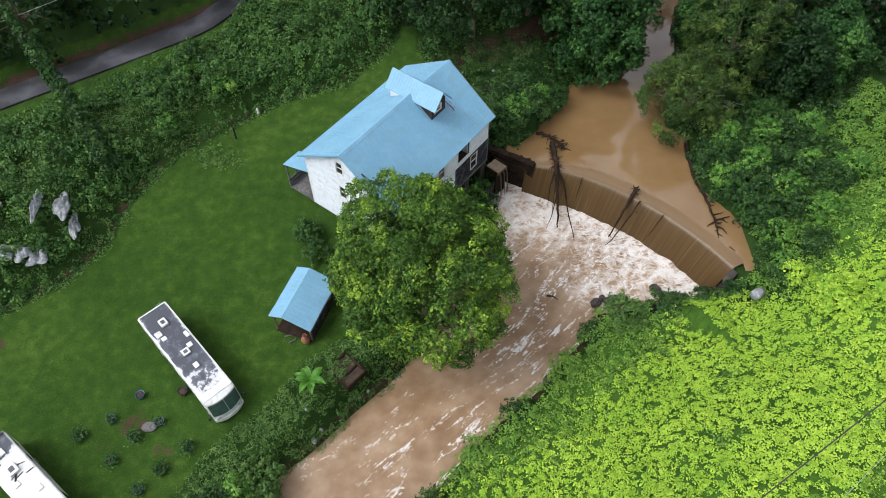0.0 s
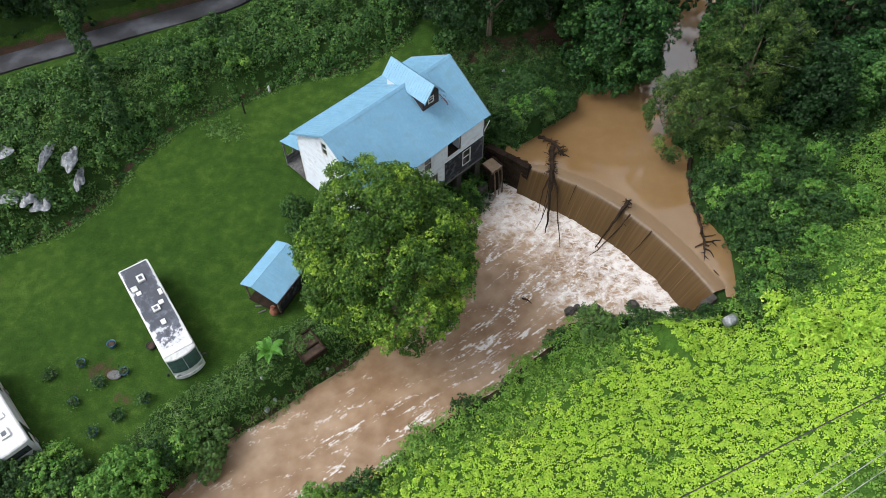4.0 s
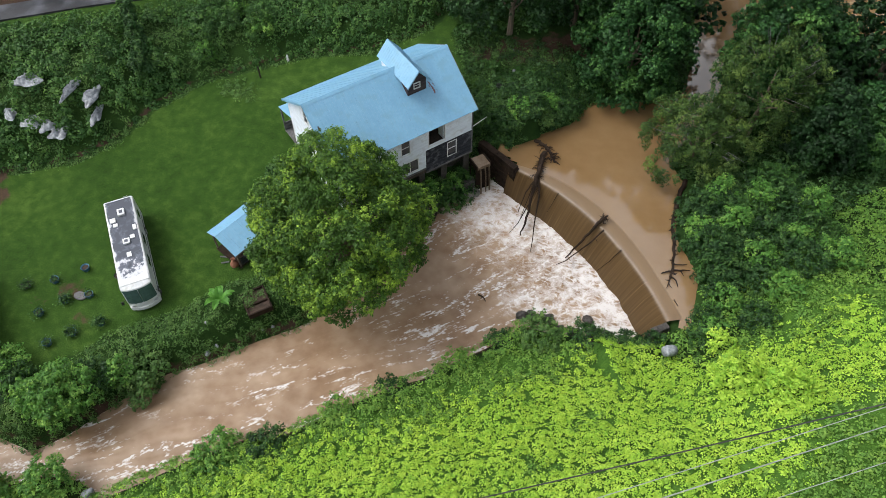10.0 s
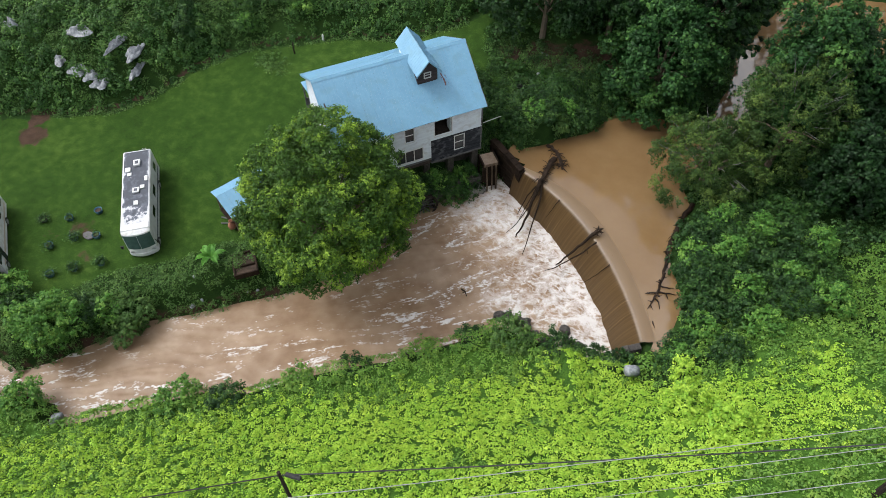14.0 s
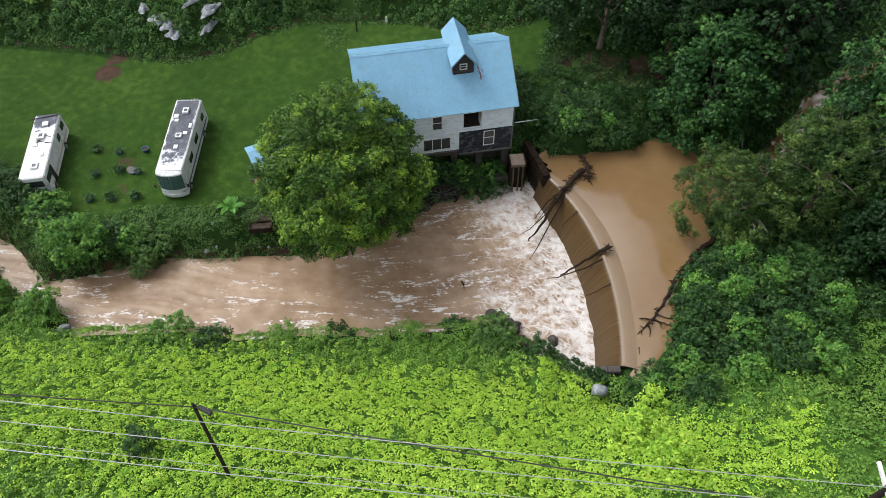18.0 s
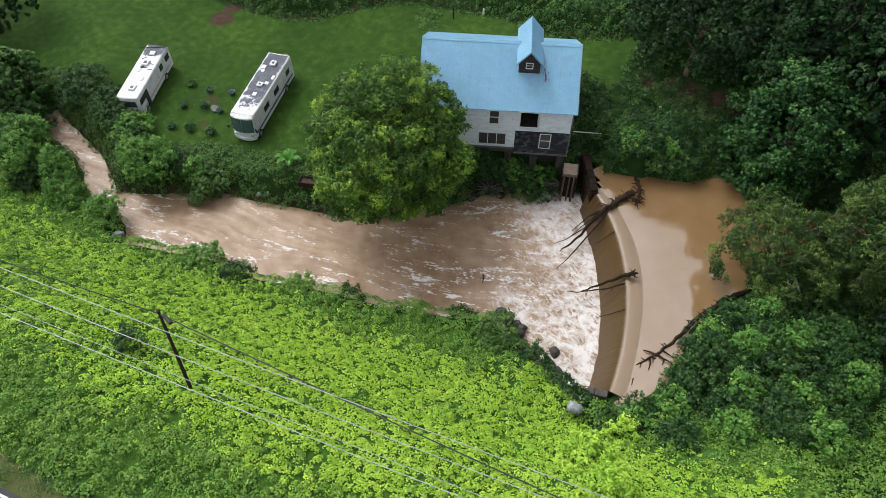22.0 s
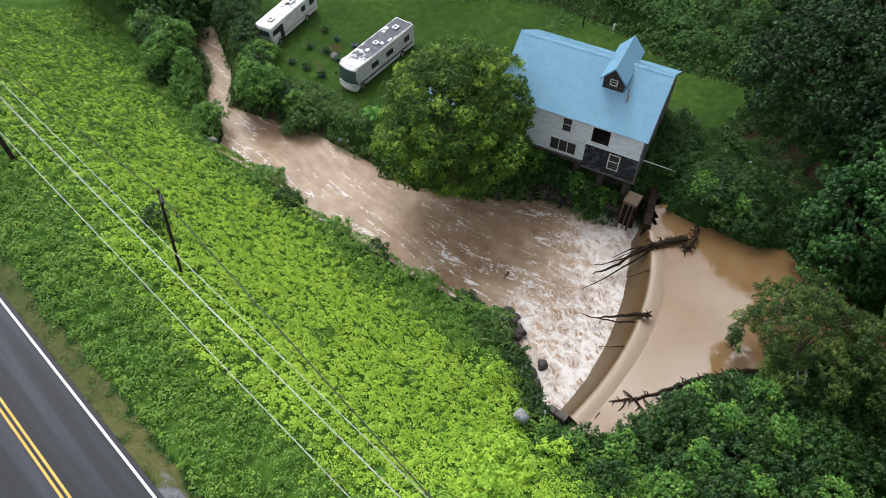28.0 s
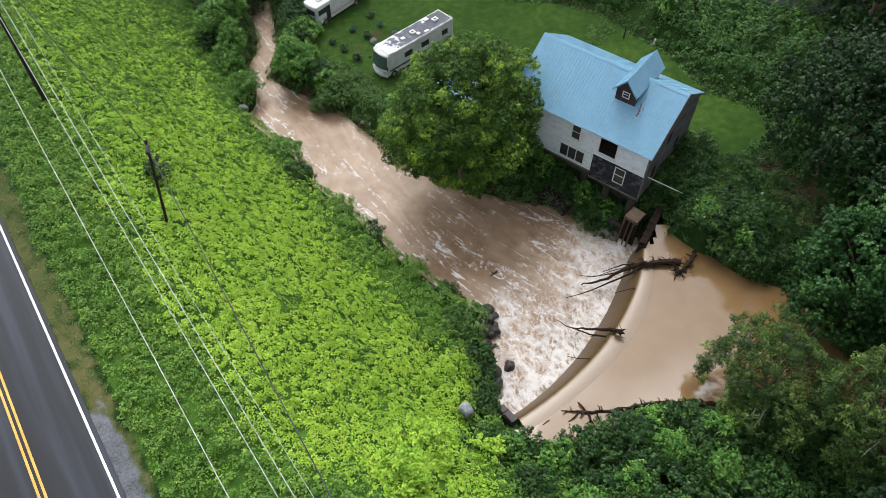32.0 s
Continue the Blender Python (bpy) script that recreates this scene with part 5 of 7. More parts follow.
BUSHES = [(-38.2, -2.9, 2.4, 3.6, LIGHTBUSH), (-31.1, -0.6, 2.2, 3.2, LIGHTBUSH), (-24.9, 1.9, 2.0, 2.8, BUSH), (-34.1, 3.4, 2.2, 3.2, BUSH), (-17.8, 12.9, 2.6, 4.2, LIGHTBUSH), (-13.9, 16.2, 1.5, 2.2, WEED), (8.3, 5.9, 0.8, 2.2, BUSH), (-15.5, 6.7, 1.8, 2.7, LIGHTBUSH), (-19.6, 4.2, 1.7, 3.6, LIGHTBUSH), (-21.9, 4.4, 1.5, 4.2, LIGHTBUSH), (-27.9, 2.2, 2.6, 3.8, LIGHTBUSH), (-18.2, 4.2, 1.0, 2.6, LIGHTBUSH), (-18.7, 12.2, 2.4, 2.4, LIGHTBUSH), (-14.6, 17.2, 2.2, 1.9, WEED), (-17, 15, 1.6, 1.6, BUSH), (-4.2, 13.2, 1.7, 2.2, LIGHTBUSH), (-0.8, 14.9, 1.6, 1.5, BUSH), (-23.6, 2.0, 2.2, 3.4, BUSH), (-25.6, 1.6, 2.8, 3.6, LIGHTBUSH), (-26.2, 12.0, 2.0, 2.2, BUSH), (-22.8, 12.4, 1.8, 1.8, BUSH), (36, 43.5, 2.2, 2.2, BUSH), (31, 47.8, 2.0, 3.4, VINE), (27.8, 46, 1.6, 2.0, LIGHTBUSH), (30.4, 38.6, 1.4, 2.2, LIGHTBUSH), (32.6, 43.6, 1.5, 3.4, LIGHTBUSH), (30.2, 46.6, 1.3, 4.0, LIGHTBUSH), (28.4, 50.2, 1.2, 3.4, LIGHTBUSH), (35.2, 46.4, 1.6, 3.4, LIGHTBUSH), (31.8, 49.6, 1.2, 4.2, LIGHTBUSH), (36.6, 51, 1.5, 3.4, LIGHTBUSH), (34.6, 40.2, 1.5, 2.4, LIGHTBUSH), (38.5, 44.6, 1.6, 2.6, LIGHTBUSH), (29.9, 35.2, 1.0, 1.6, LIGHTBUSH), (-19.6, 11.6, 1.4, 3.0, LIGHTBUSH), (-15.6, 16.2, 1.2, 2.4, LIGHTBUSH), (-24.4, 1.6, 1.4, 4.0, LIGHTBUSH), (-27.4, 3.4, 1.3, 4.2, LIGHTBUSH), (7.6, 54.2, 1.0, 2.0, LIGHTBUSH), (10.2, 56.8, 1.0, 2.2, LIGHTBUSH), (29.2, 42, 1.6, 2.4, VINE), (33.4, 41.5, 1.9, 1.8, BUSH), (37.5, 48, 2.4, 2.4, VINE), (33, 53, 2.4, 3.0, VINE), (29, 51, 2.0, 2.6, BUSH), (25.8, 33.2, 1.3, 1.5, BUSH), (29.2, 34.0, 1.2, 1.2, VINE), (13.4, 30.6, 1.2, 1.2, BUSH), (10.6, 27.4, 1.2, 1.0, DEEPKUDZU), (6, 23.0, 1.2, 1.0, BUSH), (2.6, 19.4, 1.3, 1.0, DEEPKUDZU), (-24, 12.6, 2.2, 2.0, LIGHTBUSH),
          (-28.5, 11.8, 2.6, 2.6, BUSH), (-31.5, 0.5, 3.2, 3.2, BUSH), (-28, 1.2, 2.6, 3.0, BUSH), (-33, 10, 3, 3, BUSH), (16.4, 32.4, 1.9, 1.8, WEED), (20.6, 33.2, 1.7, 1.5, BUSH), (23.4, 33.4, 1.4, 1.3, BUSH),
          (29.5, 36.5, 1.4, 1.4, BUSH), (30.5, 40.5, 2.4, 2.6, BUSH), (29.5, 44, 2.6, 3.0, BUSH), (32.5, 46, 3, 3.2, BUSH), (28.5, 48.5, 2.4, 2.6, BUSH), (34.5, 50, 3.0, 3.0, BUSH), (30.6, 33.2, 1.3, 1.3, KUDZU), (33, 36.5, 1.6, 1.6, BUSH),
          (31.5, 29, 2.2, 1.8, KUDZU), (34.2, 27.5, 2.0, 1.7, KUDZU), (8.5, 55, 1.8, 1.6, BUSH), (11.5, 57.4, 1.8, 1.7, BUSH), (6.8, 53.4, 1.5, 1.4, BUSH), (4.6, 47.4, 1.0, 1.5, BUSH), (2.2, 44.9, 1.1, 1.4, VINE), (0.2, 41.6, 1.0, 1.5, BUSH), (-0.8, 39.4, 1.2, 1.6, VINE), (4.3, 45.6, 1.0, 1.6, VINE), (3.4, 47.8, 0.9, 1.3, VINE), (5.8, 52.3, 1.2, 1.2, VINE), (3.6, 46.5, 1.3, 1.8, BUSH), (1.5, 43.6, 1.3, 1.7, BUSH), (3.0, 44.6, 1.2, 1.5, WEED),
          (-12.5, 39.5, 1.3, 1.8, VINE), (-11.6, 37.4, 1.1, 1.2, VINE), (9.6, 55.6, 1.6, 1.4, WEED), (4, 53, 1.4, 1.3, VINE)]
for lx, ly, r in ((3.2, -5.6, 1.0), (5.0, -5.9, 1.0), (6.6, -5.5, 0.9), (8.1, -5.8, 1.1), (9.5, -5.6, 1.0), (10.9, -5.9, 1.1), (12.2, -5.6, 1.0), (13.6, -5.5, 0.8)):
    p = HOUSE @ Vector((lx, ly, 0))
    BUSHES.append((round(p.x, 2), round(p.y, 2), r, 2.0 + 0.5 * r, (BUSH, VINE, LIGHTBUSH)[int(lx * 10) % 3]))
hill_rnd = random.Random(12)
for k in range(30):
    x = hill_rnd.uniform(-58, -12)
    y = float(np.interp(x, [-60, -48, -34, -30, -22.4, -10], [17, 26, 35.3, 44.5, 52.5, 62.3])) + hill_rnd.uniform(2.5, 12)
    if y < float(back_road_line(x)) - 4 and math.hypot(x + 38, y - 38) > 5.5:
        BUSHES.append((round(x, 1), round(y, 1), hill_rnd.uniform(0.9, 1.9), hill_rnd.uniform(1.4, 2.8), hill_rnd.choice((HILLVINE, HILLVINE, LIGHTBUSH, BUSH))))
for k, (x, y, r, h, mt) in enumerate(BUSHES):
    bush(x, y, r, h, mt, 300 + k, n=int(600 * r * r))

# ---- roads ----
def asphalt(name, base, stretch=(0.05, 1.0, 1)):
    m, n, l, p = nodes_of(name)
    a, b = noise_of(n, l, 0.9, 5, stretch), noise_of(n, l, 40, 4)
    v = calc(n, l, "ADD", calc(n, l, "MULTIPLY", a.outputs[0], 0.75), calc(n, l, "MULTIPLY", b.outputs[0], 0.25))
    # pale streaks: tyre wear and, on the highway, wet sheen in the colour
    r = ramp_of(n, [(0.35, tuple(c * 0.65 for c in base)), (0.5, base), (0.64, tuple(c * 2.8 for c in base))])
    l.new(v, r.inputs[0])
    l.new(r.outputs[0], p.inputs["Base Color"])
    p.inputs["Roughness"].default_value = 0.6
    p.inputs["Specular IOR Level"].default_value = 0.25
    bumped(n, l, p, b.outputs[0], 0.3, 0.01)
    return m


TARMAC = asphalt("wet asphalt", (0.0085, 0.0105, 0.015))
PAINTWHITE = surface("white road paint", (0.55, 0.56, 0.58), (0.78, 0.78, 0.78), 0.6, 1, 18)
PAINTYELLOW = surface("yellow road paint", (0.42, 0.225, 0.035), (0.56, 0.32, 0.07), 0.6, 1, 18)
ROADFRAME = pose(0, 0, 0, 0, 0, math.degrees(math.atan2(AY, AX)))


def strip(name, d0, d1, z, material, s0=-90, s1=120, thick=0.05, n=40):
    """A band along the highway: d is the way across it, s along it."""
    bm = bmesh.new()
    for k in range(n):
        a, b = s0 + (s1 - s0) * k / n, s0 + (s1 - s0) * (k + 1) / n
        box(bm, a, b, -d1, -d0, z - thick, z)
    bmesh.ops.remove_doubles(bm, verts=bm.verts[:], dist=0.001)
    ob = part(name, bm, material, None)
    ob.matrix_basis = ROADFRAME
    return ob


tagged(strip("road", 11.75, 19.5, ROAD_Z, TARMAC), "wet two-lane asphalt highway on the hillside", "road", kind="structure")
for d, mt, nm, lb in ((12.1, PAINTWHITE, "edge_line", "solid white edge line on the asphalt"), (15.4, PAINTYELLOW, "centre_line", "double yellow centre line"), (15.72, PAINTYELLOW, "centre_line", "double yellow centre line"), (19.1, PAINTWHITE, "edge_line", "solid white edge line on the asphalt")):
    tagged(strip(nm, d - 0.07, d + 0.07, ROAD_Z + 0.006, mt, thick=0.005), lb, "road marking", kind="structure")

bm = bmesh.new()
xs = np.linspace(-85, -21.2, 60)
ys = back_road_line(xs)
prev = None
for k in range(60):
    d = Vector((xs[min(k + 1, 59)] - xs[max(k - 1, 0)], ys[min(k + 1, 59)] - ys[max(k - 1, 0)], 0)).normalized()
    nrm = Vector((-d.y, d.x, 0))
    c = Vector((xs[k], ys[k], 0))
    ring = [bm.verts.new(c + nrm * o + Vector((0, 0, z))) for o, z in ((-1.55, 3.9), (-1.5, 4.6), (0, 4.66), (1.5, 4.6), (1.55, 3.9))]
    if prev:
        for j in range(4):
            bm.faces.new((ring[j], ring[j + 1], prev[j + 1], prev[j]))
    prev = ring
bmesh.ops.recalc_face_normals(bm, faces=bm.faces[:])
solid("back_road", bm, asphalt("worn lane asphalt", (0.022, 0.023, 0.027), (0.4, 0.4, 1)), "narrow worn asphalt lane above the lawn", "road", kind="structure")

# ---- campers ----


def worn_roof(name, start, end, bias):
    """Slate membrane under white coating that flakes away; more of the coating is left towards one end."""
    m, n, l, p = nodes_of(name)
    a, b = noise_of(n, l, 1.1, 7), noise_of(n, l, 5, 6)
    c, sep = n.new("ShaderNodeTexCoord"), n.new("ShaderNodeSeparateXYZ")
    l.new(c.outputs["Object"], sep.inputs[0])
    g = n.new("ShaderNodeMapRange")
    g.inputs["From Min"].default_value, g.inputs["From Max"].default_value = start, end
    g.inputs["To Max"].default_value = 0.42
    l.new(sep.outputs[0], g.inputs["Value"])
    # coating also clings along both long edges
    e = calc(n, l, "MULTIPLY", calc(n, l, "POWER", calc(n, l, "ABSOLUTE", calc(n, l, "DIVIDE", sep.outputs[1], 1.15)), 8.0), 0.16)
    v = calc(n, l, "ADD", calc(n, l, "ADD", calc(n, l, "MULTIPLY", a.outputs[0], 0.7), calc(n, l, "MULTIPLY", b.outputs[0], 0.3)), calc(n, l, "ADD", g.outputs[0], calc(n, l, "ADD", e, bias)))
    r = ramp_of(n, [(0.55, (0.028, 0.034, 0.048)), (0.66, (0.075, 0.085, 0.11)), (0.70, (0.33, 0.34, 0.36)), (0.82, (0.45, 0.46, 0.47))])
    l.new(v, r.inputs[0])
    l.new(r.outputs[0], p.inputs["Base Color"])
    p.inputs["Roughness"].default_value = 0.7
    bumped(n, l, p, v, 0.3, 0.02)
    return m


WORNROOF = worn_roof("flaking slate roof", 6.6, 10.2, 0.0)
PATCHROOF = worn_roof("patched white roof", 1.2, 2.8, 0.0)


def camper(m, length, width, high, label, roof_kind):
    """A motorhome: x forwards, y to its left, z up from the ground."""
    th = thing("motorhome", m, label, "motorhome", "old campers on the lawn")
    h = width / 2
    bm = bmesh.new()
    prof = [(0, 0.45), (0, high - 0.12), (0.12, high), (length - 0.75, high), (length - 0.35, high - 0.18), (length - 0.02, 1.35), (length, 1.1), (length, 0.45)] if roof_kind == 0 else [(0, 0.5), (0, high - 0.1), (0.1, high), (length - 0.12, high), (length, high - 0.1), (length + 0.05, 0.5)]
    # cross-ways stations, the nose rounded in plan
    nose = lambda x, y: x - (0.42 if roof_kind == 0 else 0.1) * max(0.0, (x - length + 1.2) / 1.2) * abs(y / h) ** 2.4
    rows = [[bm.verts.new((nose(x, h * f), h * f, z)) for x, z in prof] for f in (-1, -0.85, -0.55, -0.2, 0.2, 0.55, 0.85, 1)]
    bm.faces.new(rows[0])
    bm.faces.new(rows[-1][::-1])
    for a, b in zip(rows, rows[1:]):
        for k in range(len(prof)):
            j = (k + 1) % len(prof)
            bm.faces.new((a[j], a[k], b[k], b[j]))
    rim = [e for e in bm.edges if abs(abs(e.verts[0].co.y) - h) < 1e-4 and abs(abs(e.verts[1].co.y) - h) < 1e-4]
    bmesh.ops.bevel(bm, geom=rim, offset=0.07, segments=2, affect="EDGES")
    bmesh.ops.recalc_face_normals(bm, faces=bm.faces[:])
    part("body", bm, RVWHITE, th)
    z = high
    if roof_kind == 0:
        part("roof_membrane", one_box(0.22, length - 1.5, -h + 0.13, h - 0.13, z + 0.002, z + 0.014), WORNROOF, th, "dark roof membrane with flaking white coating")
        bm = soft_box(length - 1.5, length - 0.62, -h + 0.06, h - 0.06, z - 0.02, z + 0.07, 0.05)
        for v in bm.verts:
            v.co.x = nose(v.co.x + 0.2, v.co.y) - 0.2 if v.co.x > length - 1 else v.co.x
        part("roof_cap", bm, RVWHITE, th)
        kit = [(1.9, 0.1, 0.75, 0.62, 0.26), (5.4, 0.05, 0.62, 0.62, 0.2), (5.0, 0.62, 0.42, 0.42, 0.1), (2.6, -0.75, 0.55, 0.5, 0.14), (6.9, 0.05, 0.5, 0.4, 0.1), (4.0, 0.95, 0.6, 0.3, 0.12), (3.2, -0.6, 0.4, 0.4, 0.1)]
    else:
        part("roof_membrane", one_box(0.1, length - 0.25, -h + 0.08, h - 0.08, z + 0.002, z + 0.014), PATCHROOF, th, "white roof coating worn through to dark membrane")
        bm = bmesh.new()
        tube(bm, [(0.75, -h - 0.6, z + 0.1), (0.5, 0, z + 0.08), (0.3, h + 0.1, z + 0.1)], [0.05, 0.05, 0.05], 6)
        part("loose_pole", bm, RUBBER, th, "black pole lying across the roof")
        rnd = random.Random(6)
        for k in range(7):
            cx, cy, ang = rnd.uniform(1.8, 5.0), rnd.uniform(-0.8, 0.8), rnd.uniform(0, 3.1)
            bm = bmesh.new()
            tube(bm, [(cx, cy, z + 0.04), (cx + 0.55 * math.cos(ang), cy + 0.55 * math.sin(ang), z + 0.05)], [0.04, 0.03], 5)
            part("torn_strip", bm, RUBBER, th, "torn black strip of roofing")
        kit = [(1.6, 0.1, 0.6, 0.6, 0.18), (3.4, 0.0, 0.9, 0.75, 0.26), (4.6, -0.4, 0.45, 0.45, 0.12), (6.0, 0.5, 0.5, 0.4, 0.12), (7.6, 0.1, 0.8, 0.7, 0.2)]
    for cx, cy, sx, sy, sz in kit:
        bm = soft_box(cx - sx / 2, cx + sx / 2, cy - sy / 2, cy + sy / 2, z + 0.015, z + sz, min(0.05, sz * 0.3))
        u = part("roof_vent", bm, RVWHITE, th, "white plastic roof vent")
        if sz > 0.18:
            part("grille", soft_box(cx - sx * 0.25, cx + sx * 0.25, cy - sy * 0.25, cy + sy * 0.25, z + sz - 0.005, z + sz + 0.02, 0.006, 1), RVGREY, u)
    for s in (-1, 1):
        y = s * h
        wins = [(1.0, 1.9), (4.0, 5.2), (6.6, 7.8)] if roof_kind == 0 else [(0.5, 1.5), (2.4, 3.2), (7.6, 8.9)]
        for a0, a1 in wins:
            bm = one_box(a0, a1, min(y, y + s * 0.015), max(y, y + s * 0.015), 1.75, 2.45)
            part("side_window", bm, PANE, th, "dark side window")
        bm = one_box(0.4, length - 0.8, min(y, y + s * 0.012), max(y, y + s * 0.012), 0.95, 1.2)
        part("stripe", bm, RVGREY if roof_kind == 0 else surface("tan stripe", (0.3, 0.25, 0.2), (0.42, 0.36, 0.3)), th, "faded side stripe")
        if roof_kind == 1 or s == -1:
            dx = length - 2.3
            # on the derelict camper a dark panel stands for the shaded doorway
            part("cabin_door", one_box(dx, dx + 0.7, min(y, y + s * 0.02), max(y, y + s * 0.02), 0.6, 2.5), PANE if roof_kind else RVWHITE, th, "flat dark panel standing for the shaded open doorway" if roof_kind else "white entry door")
        for wx in (2.4, length - 1.3):
            bm = bmesh.new()
            bmesh.ops.create_cone(bm, cap_ends=True, segments=20, radius1=0.46, radius2=0.46, depth=0.26, matrix=pose(wx, y - s * 0.12, 0.46, 90))
            w = part("wheel", bm, RUBBER, th, "black rubber tyre")
            bm = bmesh.new()
            bmesh.ops.create_cone(bm, cap_ends=True, segments=16, radius1=0.25, radius2=0.22, depth=0.06, matrix=pose(wx, y + s * 0.02, 0.46, 90))
            part("rim", bm, STEEL, w)
    if roof_kind == 0:
        k = (length - 0.35 - (length - 0.02)) / (high - 0.18 - 1.35)
        for s in (-1, 1):
            bm = bmesh.new()
            for f0, f1 in ((0.015, 0.2), (0.2, 0.55), (0.55, 0.75), (0.75, 0.94)):
                box(bm, 0, 0.03, s * f0 * h, s * f1 * h, 1.42, high - 0.3, lambda X, Y, Z: (nose(length - 0.02 + (Z - 1.35) * k, Y) + X + 0.012, Y, Z))
            bmesh.ops.remove_doubles(bm, verts=bm.verts[:], dist=0.001)
            bmesh.ops.recalc_face_normals(bm, faces=bm.faces[:])
            part("windscreen", bm, SCREEN, th, "large tinted windscreen pane")
        bm = bmesh.new()
        for f0, f1 in ((-1, -0.85), (-0.85, -0.55), (-0.55, -0.2), (-0.2, 0.2), (0.2, 0.55), (0.55, 0.85), (0.85, 1)):
            box(bm, -0.15, 0.1, f0 * h, f1 * h, 0.42, 0.8, lambda X, Y, Z: (nose(length, Y) + X, Y, Z))
        bmesh.ops.remove_doubles(bm, verts=bm.verts[:], dist=0.001)
        part("bumper", bm, RVWHITE, th)
        for s in (-1, 1):
            part("headlight", soft_box(length - 0.3, length - 0.12, s * (h - 0.35) - 0.2, s * (h - 0.35) + 0.2, 0.92, 1.1, 0.015, 1), STEEL, th)
            bm = bmesh.new()
            tube(bm, [(length - 0.5, s * h, 1.9), (length - 0.2, s * (h + 0.3), 1.9)], [0.03, 0.03], 6)
            box(bm, length - 0.25, length - 0.15, s * (h + 0.3) - 0.1, s * (h + 0.3) + 0.1, 1.65, 2.05)
            part("wing_mirror", bm, RUBBER, th)
        bm = bmesh.new()
        for s in (0.55, 0.85):
            tube(bm, [(-0.1, s, 0.9), (-0.1, s, high), (0.15, s, high + 0.12)], [0.02] * 3, 6)
        for zz in np.arange(1.1, high, 0.35):
            tube(bm, [(-0.1, 0.55, zz), (-0.1, 0.85, zz)], [0.015] * 2, 6)
        part("ladder", bm, STEEL, th)
    else:
        part("windscreen", one_box(length + 0.03, length + 0.06, -h + 0.3, h - 0.3, 1.75, 2.5), PANE, th, "dark rear window")
        part("bumper", soft_box(length, length + 0.15, -h, h, 0.4, 0.7, 0.04), STEEL, th)
    return th


camper(pose(-24.3, 30.25, -0.74, 0, 2.0, math.degrees(math.atan2(-0.727, 0.687))), 10.9, 2.6, 3.3, "long white class-a camper with a dark stained roof", 0)
camper(pose(-33.7, 19.05, -0.85, 0, 0.5, math.degrees(math.atan2(-0.62, 0.785))), 9.2, 2.4, 2.95, "derelict white travel camper with a patched roof", 1)


# ---- open shed on the lawn ----
SZ = at(-11.9, 31.9)
SHED = pose(-13.2, 29.6, SZ, 0, 0, 70.3)
shed = thing("open_shed", SHED, "small open post shed with a blue metal gable roof", "shed")
SH = 2.95
for sgn, half, drop in ((1, 1.3, 0.42), (-1, 2.45, 0.85)):
    roof_sheets(shed, -0.25, 5.05, 0.01, half, SH, drop / half, sgn, 0.9, 2)
for sgn, half, drop in ((1, 1.3, 0.42), (-1, 2.45, 0.85)):
    for x in (-0.2, 2.4, 4.9):
        bm = bmesh.new()
        box(bm, x, x + 0.08, 0, half, -0.14, -0.02, lambda X, Y, Z: (X, sgn * Y, SH - Y * drop / half + Z))
        part("rafter", bm, GREYBOARD, shed)
for x in (0.0, 4.75):
    for y, h in ((1.1, 2.4), (-2.2, 2.1)):
        part("post", soft_box(x, x + 0.14, y - 0.07, y + 0.07, -0.3, h, 0.015, 1), BARK, shed)
part("back_panel", one_box(4.78, 4.84, -2.15, 1.05, 0.1, 2.1), DARKBOARD, shed, "dark board back wall")
# black floor and dark side panel stand in for shade beneath the roof
part("floor_boards", one_box(-0.1, 4.95, -2.3, 1.15, 0.0, 0.1), WETWOOD, shed, "black floor slab standing for the shade under the roof")
part("shade_panel", one_box(0.2, 4.75, -2.24, -2.18, 0.1, 1.1), DARKBOARD, shed, "dark side panel added for the shade under the roof")
part("fascia", one_box(-0.25, 5.05, -2.5, -2.46, 1.98, 2.1), GREYBOARD, shed)
part("work_bench", soft_box(2.6, 4.4, -1.8, 0.8, 0.0, 0.85, 0.03, 1), GREYBOARD, shed)


def lathe(profile, sides=20):
    bm = bmesh.new()
    rings = [[bm.verts.new((r * math.cos(2 * math.pi * k / sides), r * math.sin(2 * math.pi * k / sides), z)) for k in range(sides)] for r, z in profile]
    for q, r in zip(rings, rings[1:]):
        for k in range(sides):
            bm.faces.new((q[k], q[(k + 1) % sides], r[(k + 1) % sides], r[k]))
    bm.faces.new(rings[0][::-1])
    bm.faces.new(rings[-1])
    for f in bm.faces:
        f.smooth = True
    return bm


jx, jy = -11.6, 28.75
chim = thing("clay_chiminea", pose(jx, jy, at(jx, jy)), "red clay chiminea on an iron stand beside the shed", "chiminea")
part("pot", lathe([(0.15, 0.3), (0.34, 0.45), (0.4, 0.7), (0.3, 0.95), (0.17, 1.1), (0.15, 1.35), (0.2, 1.4), (0.13, 1.38), (0.12, 1.1)]), CLAY, chim)
bm = bmesh.new()
for k in range(3):
    a = k * 2.1
    tube(bm, [(0.3 * math.cos(a), 0.3 * math.sin(a), 0), (0.2 * math.cos(a), 0.2 * math.sin(a), 0.4)], [0.02, 0.02], 6)
part("stand", bm, RUBBER, chim)
